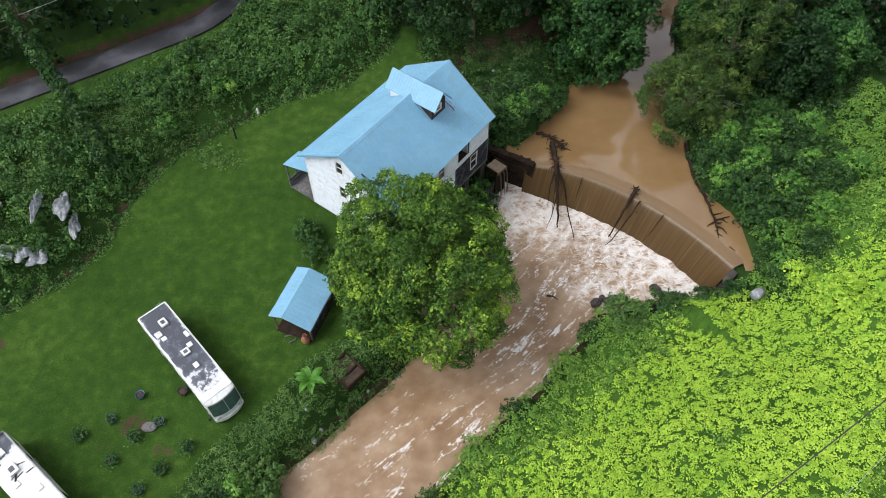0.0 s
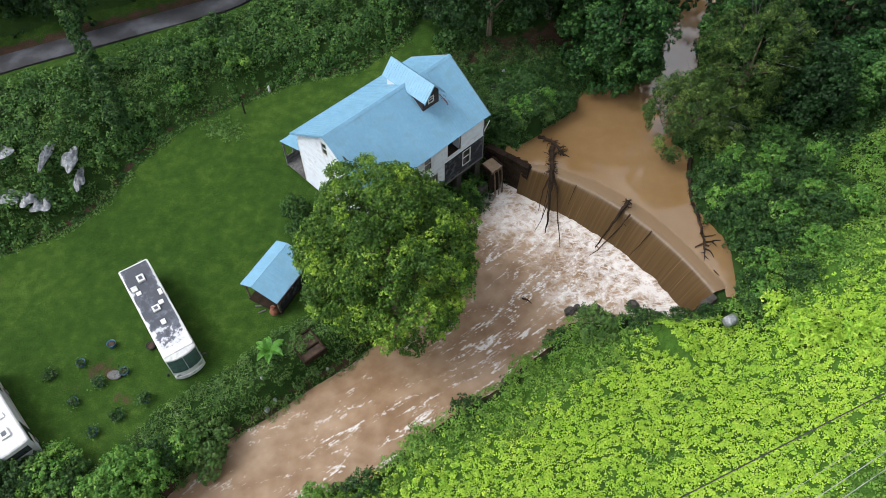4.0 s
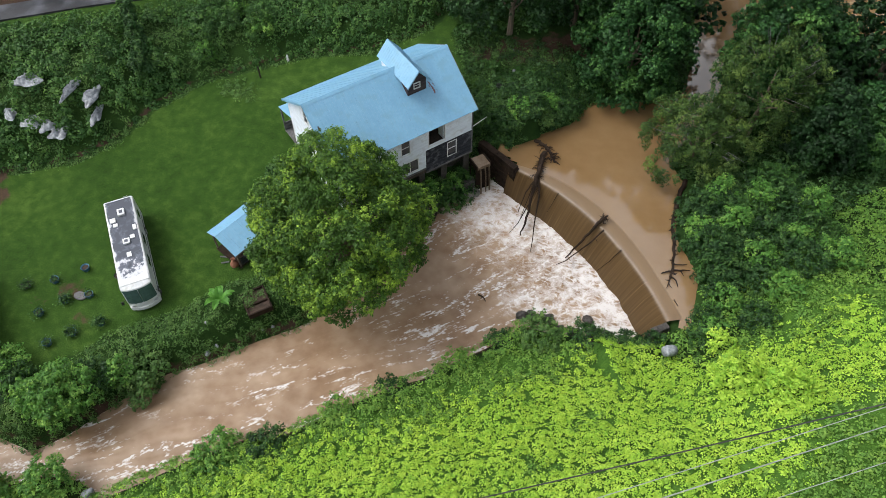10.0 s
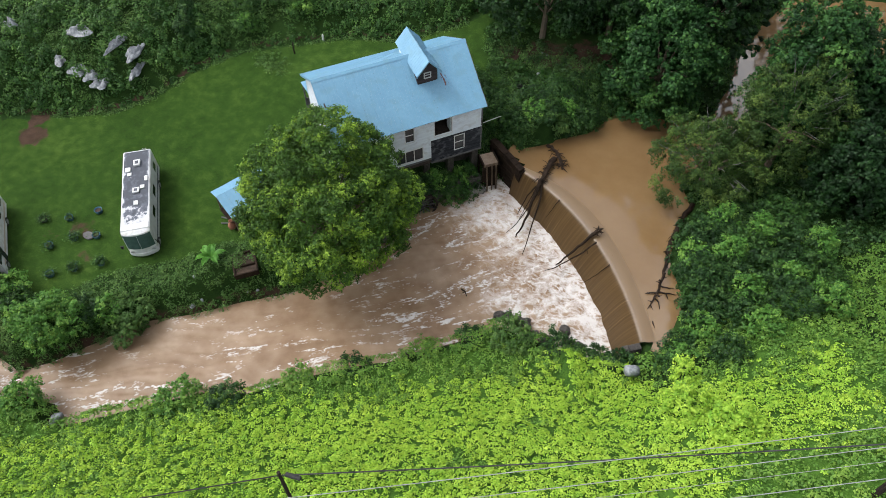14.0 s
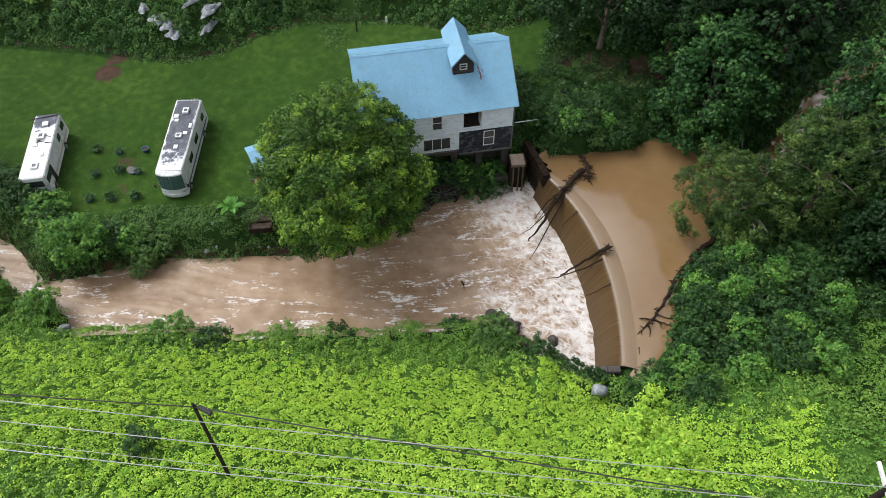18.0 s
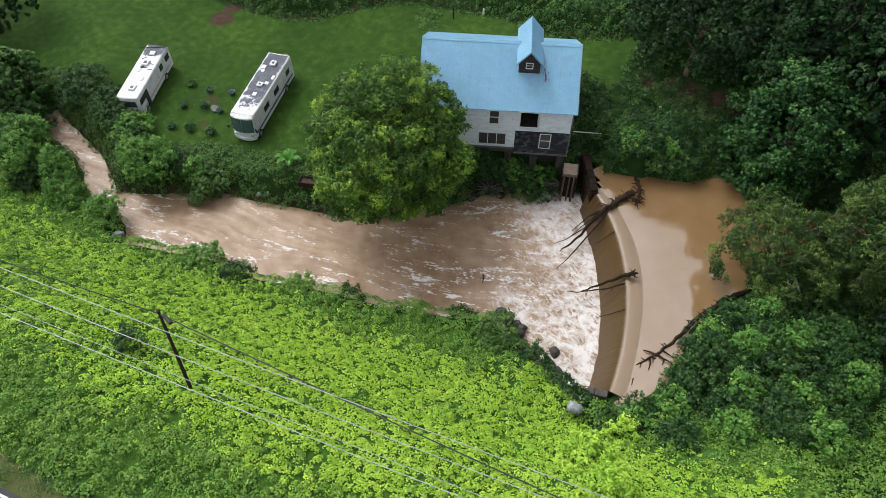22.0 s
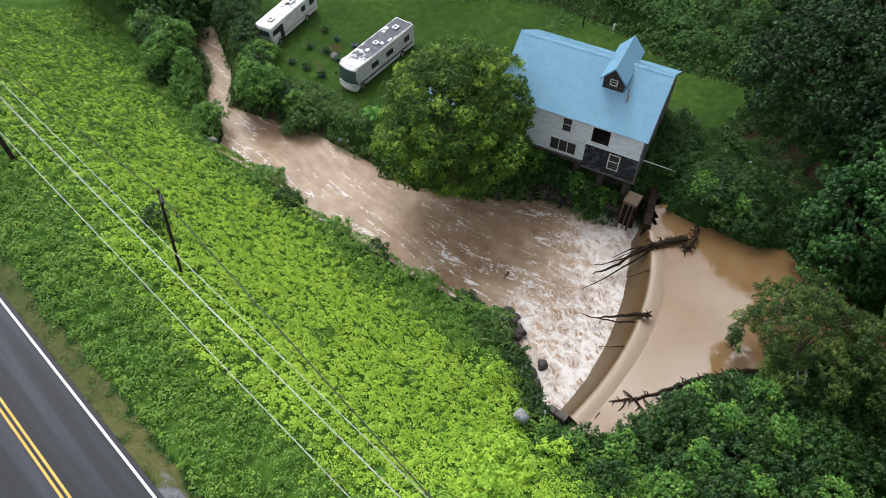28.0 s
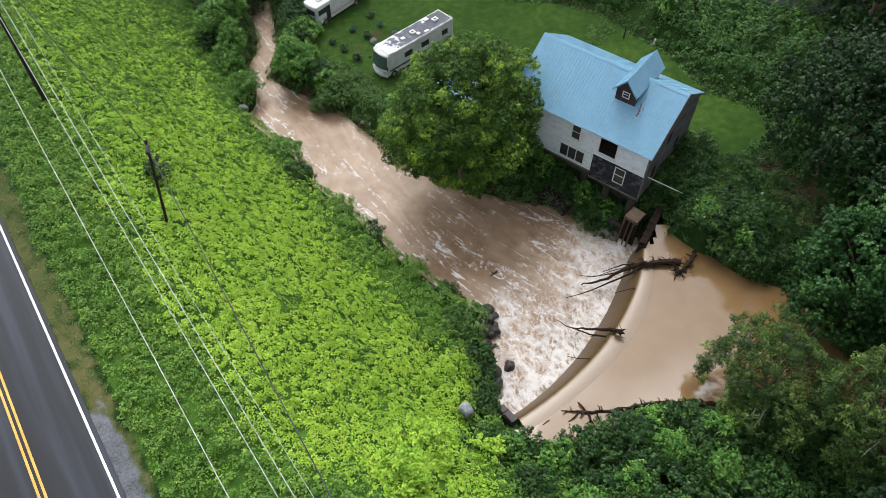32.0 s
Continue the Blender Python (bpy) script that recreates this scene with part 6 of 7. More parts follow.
for (x, y), lb in (((-13.3, 29.5), "weathered firewood lying by the shed"), ((-12.9, 29.0), "weathered firewood lying by the shed")):
    bm = bmesh.new()
    tube(bm, [(-0.35, 0, 0.08), (0.35, 0.1, 0.09)], [0.08, 0.07], 8)
    solid("firewood_log", bm, GREYBOARD, lb, "log", "firewood by the shed", m=pose(x, y, at(x, y), 0, 0, 40 * x))

# ---- tubs on the lawn ----


def tub(x, y, r, h, material, planted, seed, label):
    th = thing("planter_tub", pose(x, y, at(x, y) - 0.02), label, "planter", "tubs on the lawn")
    part("shell", lathe([(r * 0.82, 0), (r * 0.92, h * 0.5), (r, h), (r * 1.06, h), (r * 1.06, h - 0.03), (r * 0.97, h - 0.03)][:4] + [(r * 0.9, h - 0.01), (r * 0.85, h * 0.7)]), material, th)
    part("soil", lathe([(r * 0.84, h * 0.69), (r * 0.84, h * 0.74), (r * 0.3, h * 0.78)]), SOIL, th)
    if planted:
        rnd = np.random.default_rng(seed)
        k = int(300 * planted)
        v = rnd.normal(0, 1, (k, 3)) * np.array([r * 0.75, r * 0.75, 0.16])
        v[:, 2] = np.abs(v[:, 2]) + h * 0.8
        ob = new("foliage", leaf_mesh("foliage", v, np.tile([0, 0, 1.0], (k, 1)), 0.16, BUSH, 0.6))
        ob.parent = th
    return th


SOIL = surface("potting soil", (0.02, 0.014, 0.01), (0.06, 0.04, 0.028), 0.95, 2, 18, bump=0.8)
TUBS = [(-24.5, 23.9, 0, BLUEPOT), (-26.3, 21.85, 0.4, BLUEPOT), (-22.45, 21.65, 0.15, BLUEPOT), (-24.1, 20.4, 1.2, BLUEPOT), (-25.4, 18.55, 0.5, BLUEPOT), (-22.7, 16.3, 0.5, BLUEPOT), (-19.8, 19.6, 1.3, BLUEPOT), (-21.4, 17.9, 1.2, BLUEPOT), (-28.4, 20.5, 0.8, RUBBER), (-21.2, 24.3, 0, RUBBER)]
for k, (x, y, pl, mt) in enumerate(TUBS):
    tub(x, y, 0.37 if mt is BLUEPOT else 0.4, 0.42 if mt is BLUEPOT else 0.3, mt, pl, k, "faded blue plastic tub with bare soil on the lawn" if not pl and mt is BLUEPOT else "black plastic tub of soil on the lawn" if mt is RUBBER else "faded blue plastic tub with a small green plant")
bm = lathe([(0.55, 0), (0.62, 0.12), (0.58, 0.2), (0.4, 0.16)])
bmesh.ops.scale(bm, vec=(1, 0.7, 1), verts=bm.verts[:])
solid("shallow_trough", bm, GREYBOARD, "shallow grey oval trough lying in the grass", "trough", m=pose(-23.2, 21.3, at(-23.2, 21.3)))

# banana-like plant
px, py = -10.8, 24.95
plant = thing("banana_plant", pose(px, py, at(px, py)), "large-leaved bright green banana plant on the bank", "plant")
BANANA = surface("banana leaf", (0.05, 0.19, 0.02), (0.13, 0.32, 0.045), 0.45, 1.2, 6, bump=0.2)
rnd = random.Random(4)
for k in range(11):
    a = k * 2.4 + rnd.uniform(-0.2, 0.2)
    ln, lift = rnd.uniform(1.1, 1.6), rnd.uniform(0.5, 1.1)
    bm = bmesh.new()
    prev = None
    for j in range(8):
        f = j / 7
        rr = ln * f
        z = 0.7 + lift * math.sin(f * 2.3) * 0.8
        w = 0.02 + 0.26 * math.sin(math.pi * min(1, f * 0.95 + 0.04)) ** 0.7 * (f > 0.1)
        c, n_ = Vector((math.cos(a) * rr, math.sin(a) * rr, z)), Vector((-math.sin(a), math.cos(a), 0))
        ring = [bm.verts.new(c - n_ * w + Vector((0, 0, 0.09))), bm.verts.new(c), bm.verts.new(c + n_ * w + Vector((0, 0, 0.09)))]
        if prev:
            bm.faces.new((prev[0], ring[0], ring[1], prev[1]))
            bm.faces.new((prev[1], ring[1], ring[2], prev[2]))
        prev = ring
    bmesh.ops.solidify(bm, geom=bm.faces[:], thickness=0.008)
    part("leaf", bm, BANANA, plant)
bm = bmesh.new()
tube(bm, [(0, 0, -0.2), (0, 0, 0.8)], [0.14, 0.09], 8)
part("stem", bm, BANANA, plant)

# timber bed on the bank
BED = pose(-8.0, 26.1, at(-8.0, 26.1) - 0.25, 0, 0, -42)
bed = thing("timber_bed", BED, "dark rotten timber raised bed on the river bank", "planter")
for a in ((-1.3, 1.3, -1.1, -0.95), (-1.3, 1.3, 0.95, 1.1), (-1.3, -1.15, -0.95, 0.95), (1.15, 1.3, -0.95, 0.95), (0.2, 0.35, -0.95, 0.95)):
    part("plank", soft_box(*a, 0, 0.65, 0.02, 1), WETWOOD, bed)
part("soil", one_box(-1.15, 1.15, -0.95, 0.95, 0, 0.42), SOIL, bed)

# ---- waterwheel and flume by the mill ----
WHEEL = pose(1.55, 41.5, -2.3, 0, 0, 53.13)
wheel = thing("water_wheel", WHEEL, "dark old iron and timber water wheel below the mill", "water wheel")
R = 1.7
for y in (-0.45, 0.35):
    bm = bmesh.new()
    for k in range(36):
        a, b = 2 * math.pi * k / 36, 2 * math.pi * (k + 1) / 36
        box(bm, 0, 1, y, y + 0.1, 0, 1, lambda X, Y, Z: ((R - 0.2 + 0.2 * Z) * math.cos(a if X < 0.5 else b), Y, (R - 0.2 + 0.2 * Z) * math.sin(a if X < 0.5 else b)))
    part("rim", bm, CREOSOTE, wheel)
for k in range(14):
    a = 2 * math.pi * k / 14
    bm = bmesh.new()
    tube(bm, [(0.15 * math.cos(a), 0, 0.15 * math.sin(a)), ((R - 0.1) * math.cos(a), -0.42, (R - 0.1) * math.sin(a))], [0.05, 0.045], 5)
    part("spoke", bm, GREYBOARD, wheel)
    bm = bmesh.new()
    box(bm, R - 0.32, R, -0.35, 0.35, -0.025, 0.025, lambda X, Y, Z: (X * math.cos(a) - Z * math.sin(a), Y, X * math.sin(a) + Z * math.cos(a)))
    part("paddle", bm, CREOSOTE, wheel)
bm = bmesh.new()
bmesh.ops.create_cone(bm, cap_ends=True, segments=16, radius1=0.22, radius2=0.22, depth=1.6, matrix=pose(0, 0.3, 0, 90))
part("axle", bm, RUBBER, wheel)
block_wall("stone_bank_wall", (1.2, 42.4), (5.0, 47.8), -3.9, -1.7, 0.6, WETROCK, "rough grey stone wall at the foot of the mill", 0.4, 0.7)

SPILL = surface("falling muddy trickle", (0.055, 0.035, 0.018), (0.20, 0.145, 0.095), 0.3, 2.5, 9, bump=0.5, stretch=(4, 4, 0.4))
SHALLOW = surface("pale muddy shallow water", (0.15, 0.105, 0.068), (0.21, 0.155, 0.11), 0.2, 1.5, 6, bump=0.2)
FL = pose(4.8, 49.15, 0, 0, 0, -42)
flume = thing("wooden_flume", FL, "short plank flume spilling muddy water beside the mill", "flume")
part("trough_floor", one_box(0, 1.55, -0.7, 0.75, -0.42, -0.3), WETWOOD, flume)
part("trough_side", one_box(0, 1.55, 0.75, 0.87, -0.42, 0.22), WETWOOD, flume)
part("trough_side", one_box(0, 1.55, -0.82, -0.7, -0.42, 0.22), WETWOOD, flume)
part("water", one_box(0.02, 1.58, -0.7, 0.75, -0.3, 0.06), SHALLOW, flume, "brown water in the flume")
for x in (0.1, 1.35):
    for y in (-0.75, 0.8):
        part("post", one_box(x, x + 0.14, y - 0.07, y + 0.07, -4.0, -0.42), WETWOOD, flume)
part("front_planks", one_box(1.36, 1.5, -0.8, 0.85, -4.0, -0.43), WETWOOD, flume, "black wet plank front")
for y, w in ((-0.5, 0.1), (0.05, 0.08), (0.5, 0.1)):
    bm = bmesh.new()
    prev = None
    for k in range(9):
        f = k / 8
        x, z = 1.57 + 0.55 * f ** 0.6, 0.04 - 3.4 * f ** 1.6
        ring = [bm.verts.new((x, y - w, z)), bm.verts.new((x + 0.05, y, z)), bm.verts.new((x, y + w, z))]
        if prev:
            bm.faces.new((prev[0], prev[1], ring[1], ring[0]))
            bm.faces.new((prev[1], prev[2], ring[2], ring[1]))
        prev = ring
    bmesh.ops.solidify(bm, geom=bm.faces[:], thickness=0.03)
    part("spill", bm, SPILL, flume, "thin fall of muddy water")
bm = bmesh.new()
tube(bm, [(4.35, 49.1, 4.1), (4.65, 52.7, 2.3)], [0.05, 0.04], 8)
solid("white_pipe", bm, WHITETRIM, "thin white pipe jutting from the corner of the mill", "pipe")

# ---- driftwood ----


def drift(name, label, limbs, material=WETWOOD, category="driftwood"):
    th = thing(name, pose(*limbs[0][0][0]), label, category)
    o = Vector(limbs[0][0][0])
    for k, (pts, r0, r1) in enumerate(limbs):
        pts = [Vector(p) - o for p in pts]
        fine = []
        rnd = random.Random(k + len(pts))
        for a, b in zip(pts, pts[1:]):
            for j in range(4):
                fine.append(a.lerp(b, j / 4) + Vector((rnd.uniform(-1, 1), rnd.uniform(-1, 1), rnd.uniform(-1, 1))) * r0 * 0.35)
        fine.append(pts[-1])
        bm = bmesh.new()
        m = len(fine) - 1
        tube(bm, fine, [r0 + (r1 - r0) * j / m for j in range(m + 1)], 7)
        part("trunk" if k == 0 else "branch", bm, material, th)
    return th


def rootlets(x, y, z, reach, count, seed, drop=0.3):
    """Thin tangled roots and twigs round a place."""
    rnd, out = random.Random(seed), []
    for _ in range(count):
        a, r = rnd.uniform(0, 6.28), reach * rnd.uniform(0.4, 1.0)
        p = (x + rnd.uniform(-0.3, 0.3), y + rnd.uniform(-0.3, 0.3), z)
        q = (p[0] + math.cos(a) * r * 0.5, p[1] + math.sin(a) * r * 0.5, z + rnd.uniform(-0.1, 0.35))
        e = (p[0] + math.cos(a + 0.4) * r, p[1] + math.sin(a + 0.4) * r, z + rnd.uniform(-drop, 0.3))
        out.append(([p, q, e], 0.05, 0.015))
    return out


stubs = []
stub_rnd = random.Random(8)
for k in range(26):
    f = stub_rnd.uniform(0.05, 1.0)
    y = 52.3 - 11.6 * f
    x = float(np.interp(y, [41, 44, 46.5, 50, 52.6], [26.0, 25.7, 25.2, 25.1, 25.4]))
    side = stub_rnd.choice((-1, 1))
    ln = stub_rnd.uniform(0.2, 0.5)
    stubs.append(([(x, y, 0.15), (x + side * ln * 0.6, y - 0.15, 0.15 + stub_rnd.uniform(0.05, 0.4)), (x + side * ln, y - 0.25, 0.1 + stub_rnd.uniform(0, 0.5))], 0.06, 0.02))
drift("drift_log", "long dark waterlogged log floating along the pond edge", [
    ([(25.4, 52.8, 0.14), (25.1, 49.8, 0.15), (25.2, 46.4, 0.12), (25.7, 43.9, 0.1), (26.0, 41.9, 0.08)], 0.25, 0.1),
    ([(26.0, 41.9, 0.1), (25.9, 40.8, 0.15), (25.8, 39.5, 0.03)], 0.12, 0.03), ([(25.9, 41.4, 0.1), (25.4, 41.1, 0.2), (25.1, 40.9, 0.05)], 0.1, 0.04), ([(25.9, 40.9, 0.1), (26.4, 40.5, 0.2), (26.7, 40.0, 0.03)], 0.09, 0.03),
    ([(26.0, 41.6, 0.1), (26.8, 41.8, 0.2), (27.5, 42.1, 0.03)], 0.1, 0.03), ([(26.0, 42.3, 0.1), (26.6, 42.4, 0.15), (27.1, 42.7, 0.03)], 0.07, 0.02), ([(26.7, 41.7, 0.1), (27.0, 41.2, 0.2)], 0.06, 0.02),
    ([(25.9, 40.4, 0.1), (25.5, 40.2, 0.25)], 0.07, 0.02), ([(25.85, 40.0, 0.1), (26.2, 39.6, 0.15)], 0.06, 0.02), ([(26.0, 41.2, 0.1), (26.3, 41.0, 0.35)], 0.08, 0.03)] + stubs)
drift("drift_tree", "uprooted dead tree hung over the dam crest", [
    ([(11.3, 51.6, 0.35), (11.3, 50, 0.35), (11.5, 48.2, 0.25), (11.5, 46.4, -1.0), (11.6, 44.4, -2.6), (11.5, 43.2, -3.1)], 0.32, 0.05),
    ([(11.4, 48.8, 0.3), (12.2, 46.8, -0.6), (12.6, 44, -2.3), (13.0, 41.6, -3.1)], 0.12, 0.03), ([(11.5, 48.4, 0.2), (10.8, 46.8, -0.8), (10.6, 45.2, -2.2)], 0.1, 0.03),
    ([(11.5, 46, -1.2), (10.9, 44.2, -2.6), (10.4, 43.2, -3.1)], 0.06, 0.02), ([(11.4, 47.8, 0.0), (11.2, 46, -1.1), (11.0, 44.6, -2.4)], 0.06, 0.02)] + rootlets(11.4, 49.5, 0.35, 0.8, 16, 2) + rootlets(11.3, 50.6, 0.35, 0.8, 18, 12) + rootlets(11.4, 48.4, 0.25, 0.9, 18, 13) + rootlets(11.5, 47.4, -0.2, 0.9, 14, 3, 0.9))
drift("root_mass", "matted dark roots and debris lodged in the pond", [
    ([(9.9, 53.4, 0.1), (10.8, 52.9, 0.3), (11.9, 51.9, 0.3), (12.6, 51.0, 0.1)], 0.2, 0.12), ([(11.2, 52.6, 0.2), (11.9, 52.6, 0.5)], 0.12, 0.04), ([(12.0, 51.8, 0.3), (12.7, 52.0, 0.4)], 0.12, 0.03),
    ([(12.3, 51.4, 0.2), (12.2, 50.6, 0.3)], 0.1, 0.03), ([(10.6, 53.0, 0.2), (10.3, 52.4, 0.3)], 0.1, 0.03), ([(11.6, 52.2, 0.3), (11.2, 51.5, 0.2)], 0.12, 0.05), ([(12.4, 51.2, 0.2), (13.2, 50.8, 0.1)], 0.09, 0.03)] + rootlets(11.3, 52.4, 0.25, 0.9, 12, 4) + rootlets(12.3, 51.3, 0.2, 0.9, 12, 5))
drift("snag", "dead stump and branch caught on the dam crest", [
    ([(18.9, 45.1, 0.55), (18.4, 44.4, 0.1), (17.4, 43.2, -1.4), (16.4, 41.9, -2.9)], 0.22, 0.06), ([(18.9, 45.1, 0.5), (19.2, 45.3, 0.75)], 0.16, 0.06), ([(18.8, 45.0, 0.5), (18.7, 45.5, 0.7)], 0.12, 0.04),
    ([(19.2, 43.9, 0.25), (18.2, 42.8, -1.0), (16.6, 41.2, -2.3), (15.8, 40.6, -2.6)], 0.09, 0.03), ([(18.6, 43.3, -0.4), (18.9, 42.7, -0.3)], 0.05, 0.02)] + rootlets(18.9, 45.0, 0.5, 0.6, 9, 6))
drift("drift_branch", "thin dead branch stuck on the dam face", [([(21.2, 42.3, 0.05), (20.4, 41.6, -1.3), (19.6, 41.0, -2.4)], 0.05, 0.02)])
drift("drift_branch", "thin dead branch stuck on the dam face", [([(14.0, 47.2, 0.0), (13.4, 45.8, -1.6)], 0.05, 0.02)])
drift("snag", "small dead branch snagged in the rapids", [([(9.8, 35.3, -3.4), (10.3, 35.0, -3.05), (10.7, 34.6, -3.0)], 0.09, 0.03), ([(10.3, 35.0, -3.05), (10.2, 34.6, -2.85)], 0.05, 0.02)])
drift("sunken_timber", "dark squared timber wedged at the bank below the dam", [([(22.9, 33.7, -2.5), (24.9, 35.5, -2.4)], 0.17, 0.15)])
drift("drift_branch", "short dead branch floating in the pond", [([(26.6, 38.5, 0.03), (27.0, 38.0, 0.05)], 0.06, 0.03)])
drift("drift_branch", "short dead branch floating in the pond", [([(28.1, 41.6, 0.03), (28.4, 40.9, 0.12)], 0.1, 0.05)])

# ---- rocks ----


def rock(x, y, z, r, flat, seed, material, label, name="boulder", category="rock", group="rocks in the river"):
    bm = bmesh.new()
    bmesh.ops.create_icosphere(bm, subdivisions=3, radius=1)
    o = Vector((seed * 3.7, seed * 1.3, seed * 2.1))
    for v in bm.verts:
        p = v.co.copy()
        k = 1 + 0.35 * noise.noise(p * 0.9 + o) + 0.14 * noise.noise(p * 2.6 + o)
        v.co = Vector((p.x * r * k, p.y * r * k * 0.8, p.z * r * k * flat))
    for f in bm.faces:
        f.smooth = seed % 2 == 0
    return solid(name, bm, material, label, category, group, m=pose(x, y, z, 0, 0, seed * 47))


ROCKS = [(14.2, 34.4, -3.2, 0.55), (14.9, 34.9, -3.3, 0.4), (15.4, 34.5, -3.1, 0.5), (16.0, 34.9, -3.2, 0.4), (16.6, 34.8, -3.1, 0.55), (17.1, 34.5, -3.1, 0.5), (20.1, 36.0, -3.3, 0.55), (19.2, 34.2, -3.1, 0.6), (17.9, 34.1, -3.0, 0.5), (20.9, 34.6, -3.0, 0.75), (22.0, 34.9, -3.0, 0.6),
         (13.2, 32.0, -3.2, 0.4), (9.0, 26.5, -3.2, 0.45), (4.8, 46.5, -3.2, 0.8), (5.4, 47.2, -3.2, 0.6), (3.9, 45.7, -3.2, 0.5), (21.6, 33.6, -2.9, 0.5), (1.9, 43.0, -3.2, 0.5), (1.0, 39.6, -3.2, 0.5), (0.2, 36.5, -3.2, 0.5), (2.3, 20.4, -3.2, 0.4), (-3.4, 15.6, -3.2, 0.4)]
for k, (x, y, z, r) in enumerate(ROCKS):
    rock(x, y, z, r, 0.7, k + 1, STONE if 13 <= k <= 15 else WETROCK, "pale grey boulder at the foot of the mill" if 13 <= k <= 15 else "dark wet boulder at the water's edge")
rock(-12.3, 7.0, -2.3, 0.6, 0.9, 40, TARP, "pale grey stone on the river bank")

# ---- scraps and ornaments ----


def sheet_heap(x, y, sx, sy, h, turn, seed, label="torn grey-white plastic sheeting over debris on the bank"):
    """A draped plastic sheet: a folded, sagging cover."""
    bm = bmesh.new()
    bmesh.ops.create_grid(bm, x_segments=26, y_segments=22, size=1)
    o = Vector((seed * 5.1, seed * 2.7, 0))
    for v in bm.verts:
        p = v.co.copy()
        rad = math.hypot(p.x, p.y)
        edge = 0.72 + 0.5 * noise.noise(Vector((p.x / (rad + 0.01), p.y / (rad + 0.01), seed)))
        p.xy *= 1 if rad < edge else edge / rad
        k = max(0.0, 1 - (rad / edge) ** 2)
        z = 0.5 * h * (k ** 0.8) * (0.6 + 1.1 * noise.noise(p * 1.9 + o)) + 0.7 * k * abs(noise.noise(Vector((p.x * 6, p.y * 2.4, seed)))) + 0.3 * k * noise.noise(p * 7 + o) + 0.1
        v.co = Vector((p.x * sx, p.y * sy, z))
    bmesh.ops.solidify(bm, geom=bm.faces[:], thickness=0.015)
    for f in bm.faces:
        f.smooth = True
    return solid("plastic_sheet", bm, TARP, label, "plastic sheet", "sheeting on the bank", m=pose(x, y, at(x, y) + 0.75, 0, 0, turn))


for k, a in enumerate(((-40.0, 38.9, 2.0, 1.4, 0.9, 20), (-36.4, 40.1, 0.6, 2.8, 1.0, 12), (-34.7, 40.7, 1.1, 2.3, 1.0, 14), (-33.6, 39.3, 0.7, 2.0, 0.7, 25), (-40.8, 35.6, 1.3, 0.8, 0.7, -25), (-38.6, 35.9, 1.4, 1.2, 0.9, -10), (-37.3, 36.1, 1.4, 1.4, 0.9, 20), (-35.9, 36.2, 1.2, 1.5, 0.9, -15), (-47.8, 36.0, 1.3, 1.1, 0.9, 5))):
    sheet_heap(*a, k + 1)
sheet_heap(38.1, 63.1, 0.9, 0.8, 1.0, 0, 30, "grey plastic sheet heaped among the trees")
bag = lathe([(0.1, 0), (0.38, 0.04), (0.45, 0.25), (0.45, 0.75), (0.4, 1.05), (0.12, 1.12)], 24)
solid("plastic_barrel", bag, TARP, "pale grey plastic barrel lying in the kudzu", "barrel", m=pose(27.2, 32.35, at(27.4, 32.6) + 1.25, 78, 0, -55))
for k, (x, y, r) in enumerate(((-10.4, 20.9, 0.28), (-9.9, 21.7, 0.18), (-6.3, 25.2, 0.16), (-7.0, 24.6, 0.12), (-10.9, 22.6, 0.15), (5.4, 59.7, 0.2), (4.4, 62.8, 0.1), (5.0, 62.7, 0.1), (4.0, 63.2, 0.08))):
    rock(x, y, at(x, y) + 0.45 - 0.25 * (k > 4), r, 0.8, 60 + k, TARP, "scrap of pale plastic litter on the bank", "litter", "litter", "litter on the bank")
pot_x, pot_y = 4.6, 57.0
small = thing("flower_pot", pose(pot_x, pot_y, at(pot_x, pot_y)), "small black pot with a white rim on the grass", "flower pot")
part("shell", lathe([(0.2, 0), (0.28, 0.35), (0.3, 0.4), (0.24, 0.38)]), RUBBER, small)
part("rim", lathe([(0.29, 0.37), (0.31, 0.375), (0.31, 0.4), (0.3, 0.4), (0.295, 0.38)]), WHITETRIM, small, "white rim")
gx, gy = -19.2, 54.3
solid("garden_ornament", lathe([(0.14, -0.1), (0.15, 0.2), (0.08, 0.4), (0.13, 0.55), (0.1, 0.7), (0.06, 0.8)], 14), WHITETRIM, "small white garden ornament at the edge of the lawn", "ornament", m=pose(gx, gy, at(gx, gy) + 0.1))
gx, gy = -21.1, 51.2
bm = bmesh.new()
tube(bm, [(0, 0, -0.3), (0.03, 0, 1.5)], [0.09, 0.08], 8)
solid("fence_post", bm, CREOSOTE, "dark wooden post standing on the lawn", "post", m=pose(gx, gy, at(gx, gy)))

# ---- power poles and lines ----


def pole(foot, top, r0, r1, label, parts=True):
    th = thing("utility_pole", pose(*foot), label, "utility pole", "utility poles")
    d = Vector(top) - Vector(foot)
    bm = bmesh.new()
    tube(bm, [Vector((0, 0, 0)) - d * 0.08, d * 0.5, d], [r0, (r0 + r1) / 2, r1], 12)
    part("shaft", bm, CREOSOTE, th)
    return th, d


P1_TOP = (13.5, 9.15, 16.75)
p1, d = pole((14.39, 8.48, 8.9), P1_TOP, 0.125, 0.09, "short dark leaning timber pole in the kudzu")
bm = bmesh.new()
bmesh.ops.create_cone(bm, cap_ends=True, segments=12, radius1=0.13, radius2=0.13, depth=0.8, matrix=Matrix.Translation(d + Vector((0.7, 0.25, -0.2))) @ pose(0, 0, 0, 0, 90, 14))
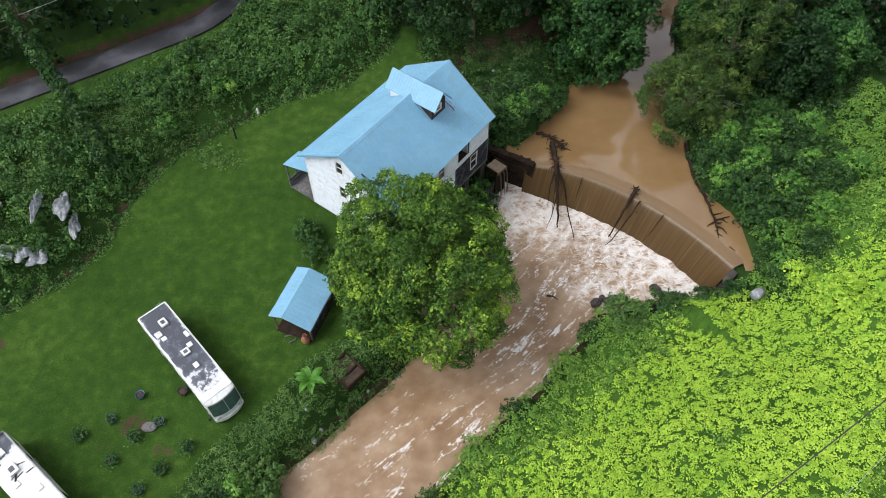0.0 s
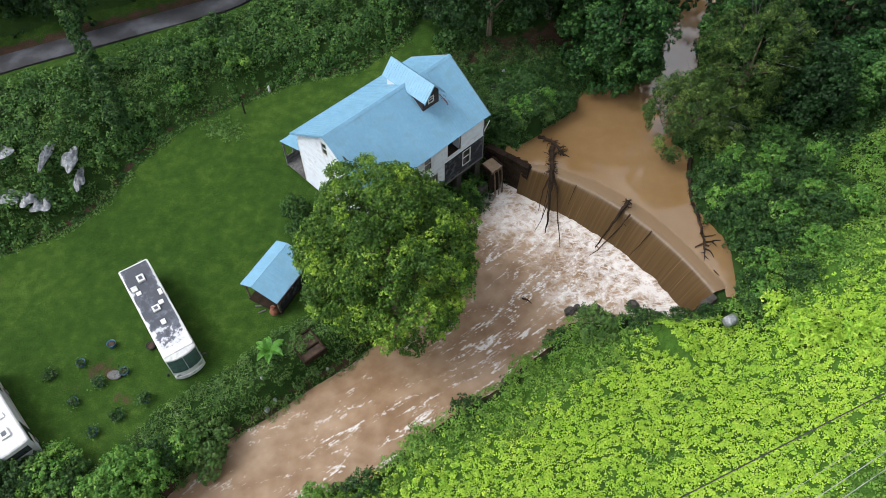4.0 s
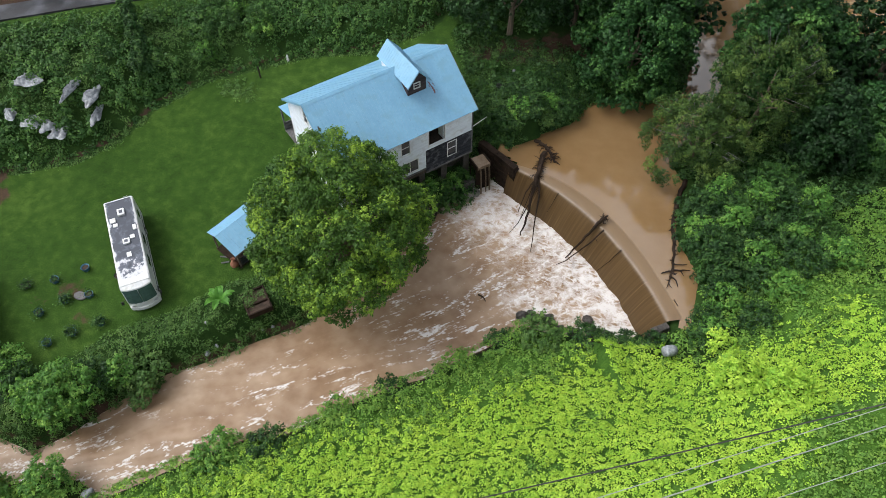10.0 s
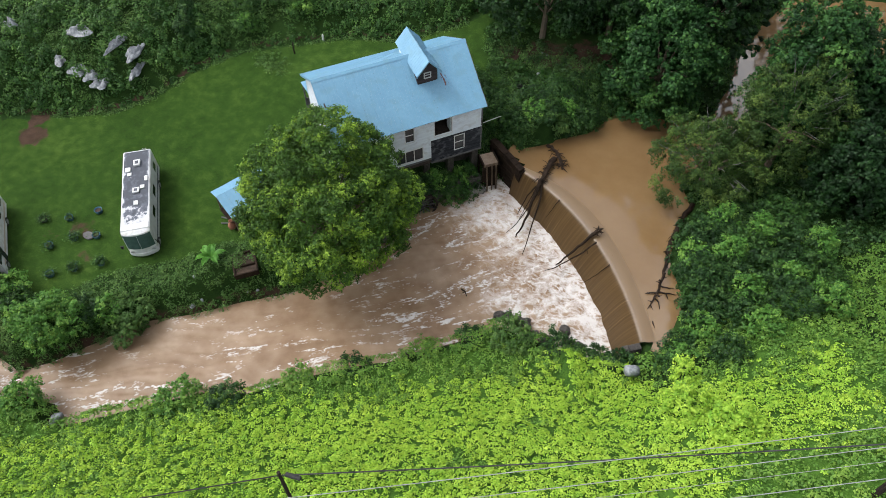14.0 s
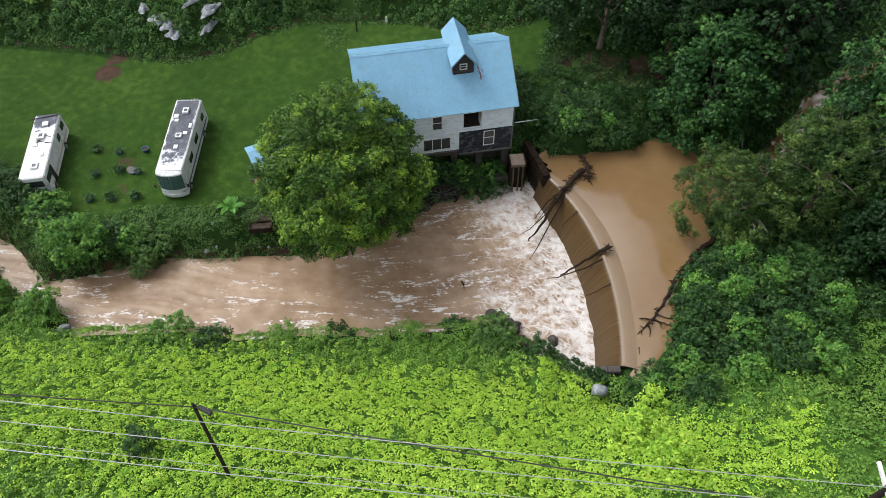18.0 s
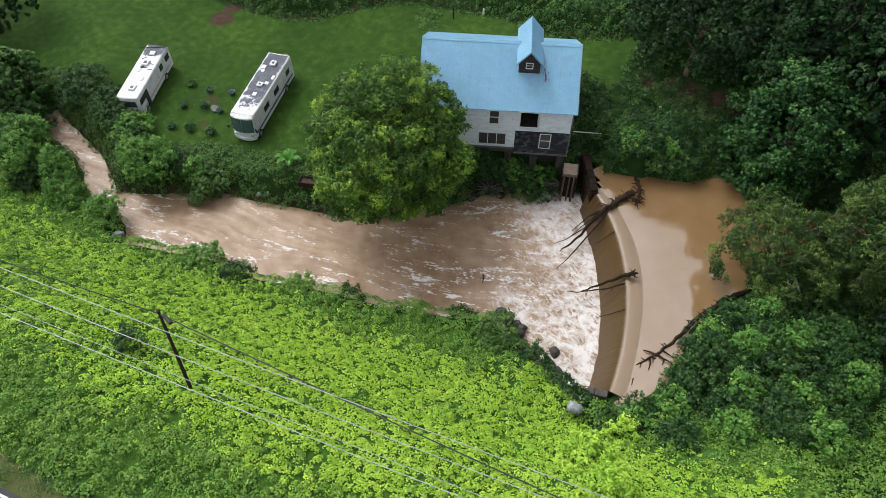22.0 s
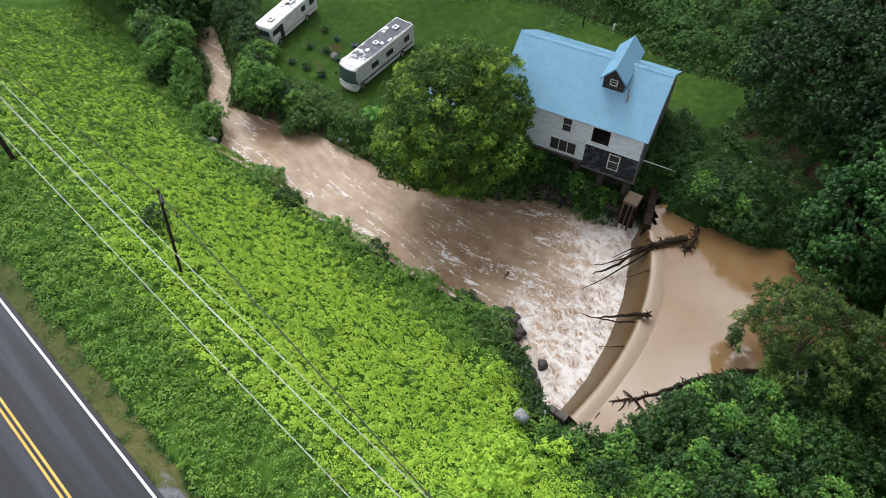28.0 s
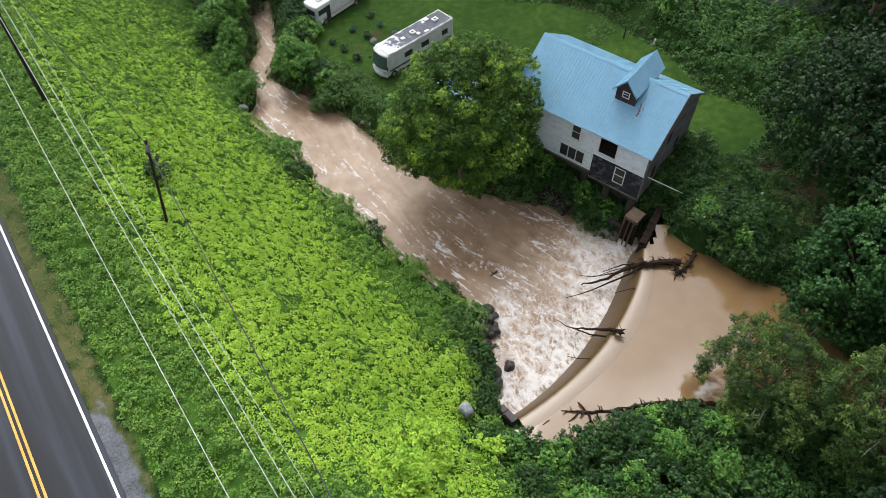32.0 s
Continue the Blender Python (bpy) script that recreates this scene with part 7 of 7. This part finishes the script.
part("splice_case", bm, RUBBER, p1, "black cable splice case")
p2, d = pole((1.0, -5.6, 9.4), (-0.9, -6.7, 25.2), 0.2, 0.13, "tall dark timber power pole beside the highway")
bm = bmesh.new()
box(bm, -1.3, 1.3, -0.06, 0.06, -0.06, 0.06, lambda X, Y, Z: (d.x + X * AY, d.y - X * AX, d.z - 0.5 + Z))
part("crossarm", bm, GREYBOARD, p2)
bm = bmesh.new()
bmesh.ops.create_cone(bm, cap_ends=True, segments=16, radius1=0.28, radius2=0.28, depth=0.9, matrix=pose(d.x * 0.62 - 0.3, d.y * 0.62 + 0.3, d.z * 0.62))
part("transformer", bm, STEEL, p2, "grey transformer can")
p3, d = pole((41.3, 25.6, 10.0), (41.1, 26.0, 22.6), 0.2, 0.14, "timber power pole with a pale double crossarm")
for o in (0.0, 0.45):
    bm = bmesh.new()
    box(bm, -0.07, 0.07, 0.35, 3.6, -0.07, 0.07, lambda X, Y, Z: (-0.5 + (o + X) * AX + (Y - 1) * AY, 0.8 + (o + X) * AY - (Y - 1) * AX, 12.1 + Z))
    part("crossarm", bm, WHITETRIM, p3, "pale fibreglass crossarm")


def cable(name, a, b, sag_, r, material, label, n=24):
    a, b = Vector(a), Vector(b)
    bm = bmesh.new()
    tube(bm, [a.lerp(b, k / n) - Vector((0, 0, sag_ * 4 * (k / n) * (1 - k / n))) for k in range(n + 1)], [r] * (n + 1), 5)
    return solid(name, bm, material, label, "cable", "overhead lines")


def on_line(s, d_, z):
    return (AX * s + AY * d_, AY * s - AX * d_, z)


P2_MID, P3_MID = (-0.15, -5.4, 23.2), (40.9, 26.6, 17.2)
cable("telephone_cable", P2_MID, (13.55, 9.1, 16.5), 0.1, 0.034, DARKWIRE, "thick black overhead telephone cable")
cable("telephone_cable", (13.55, 9.1, 16.5), P3_MID, 0.25, 0.038, DARKWIRE, "thick black overhead telephone cable")
for d_, z, r, mt in ((4.5, 24.5, 0.018, WIRE), (5.0, 23.5, 0.018, WIRE), (6.5, 24.5, 0.018, WIRE), (3.5, 16.2, 0.015, WIRE)):
    cable("power_line", on_line(-60, d_, z + 0.5), on_line(-2.5, d_, z), 0.5, r, mt, "pale overhead power line")
    cable("power_line", on_line(-2.5, d_, z), on_line(49, d_, z), 0.5, r, mt, "pale overhead power line")
    cable("power_line", on_line(49, d_, z), on_line(110, d_, z + 0.5), 0.5, r, mt, "pale overhead power line")

# old pole buried in vines beside the lane
vx, vy = -40.2, 55.6
vp = thing("vine_pole", pose(vx, vy, 4.2), "utility pole whose stay is swallowed by climbing vines", "utility pole")
bm = bmesh.new()
tube(bm, [(0, 0, -0.5), (0, 0, 5), (0.05, 0, 10.2)], [0.17, 0.15, 0.12], 10)
part("shaft", bm, CREOSOTE, vp)
rnd = np.random.default_rng(21)
k = 420
f = rnd.random(k) ** 0.85
an = rnd.uniform(0, 2 * math.pi, k)
wide = np.interp(f, [0, 0.15, 0.5, 0.85, 1], [0.35, 0.6, 0.75, 1.0, 1.8]) * np.sqrt(rnd.uniform(0.05, 1.0, k))
stay = np.array([8.4, -9.2, -10.8])
pos = np.array([0.1, -0.1, 9.9]) + f[:, None] * stay + np.stack([np.cos(an) * wide, np.sin(an) * wide, rnd.normal(-0.25, 0.3, k) * wide], 1)
bm = bmesh.new()
tube(bm, [(0.1, -0.1, 9.9), (4.3, -4.7, 4.5), (8.5, -9.3, -0.9)], [0.03] * 3, 6)
part("stay_wire", bm, CREOSOTE, vp)
pos, nrm, tone = tufts(pos, np.stack([np.cos(an), np.sin(an), np.full(k, 0.8)], 1), 20, 0.36, rnd)
ob = new("vines", leaf_mesh("vines", pos, nrm, 0.24, BUSH, 0.5, tone=tone))
ob.parent = vp
for z in (9.2, 9.9):
    bm = bmesh.new()
    bmesh.ops.create_cone(bm, cap_ends=True, segments=12, radius1=0.2, radius2=0.16, depth=0.55, matrix=pose(0.35 * (1 if z < 9.5 else -1), 0.2, z))
    part("insulator_can", bm, WHITETRIM, vp, "white insulator can")
cable("power_line", (vx - 40, vy - 30, 13.2), (vx, vy, 12.6), 0.6, 0.02, WIRE, "pale overhead power line")
cable("power_line", (vx, vy, 12.6), (vx + 34, vy + 30, 13.8), 0.6, 0.02, WIRE, "pale overhead power line")
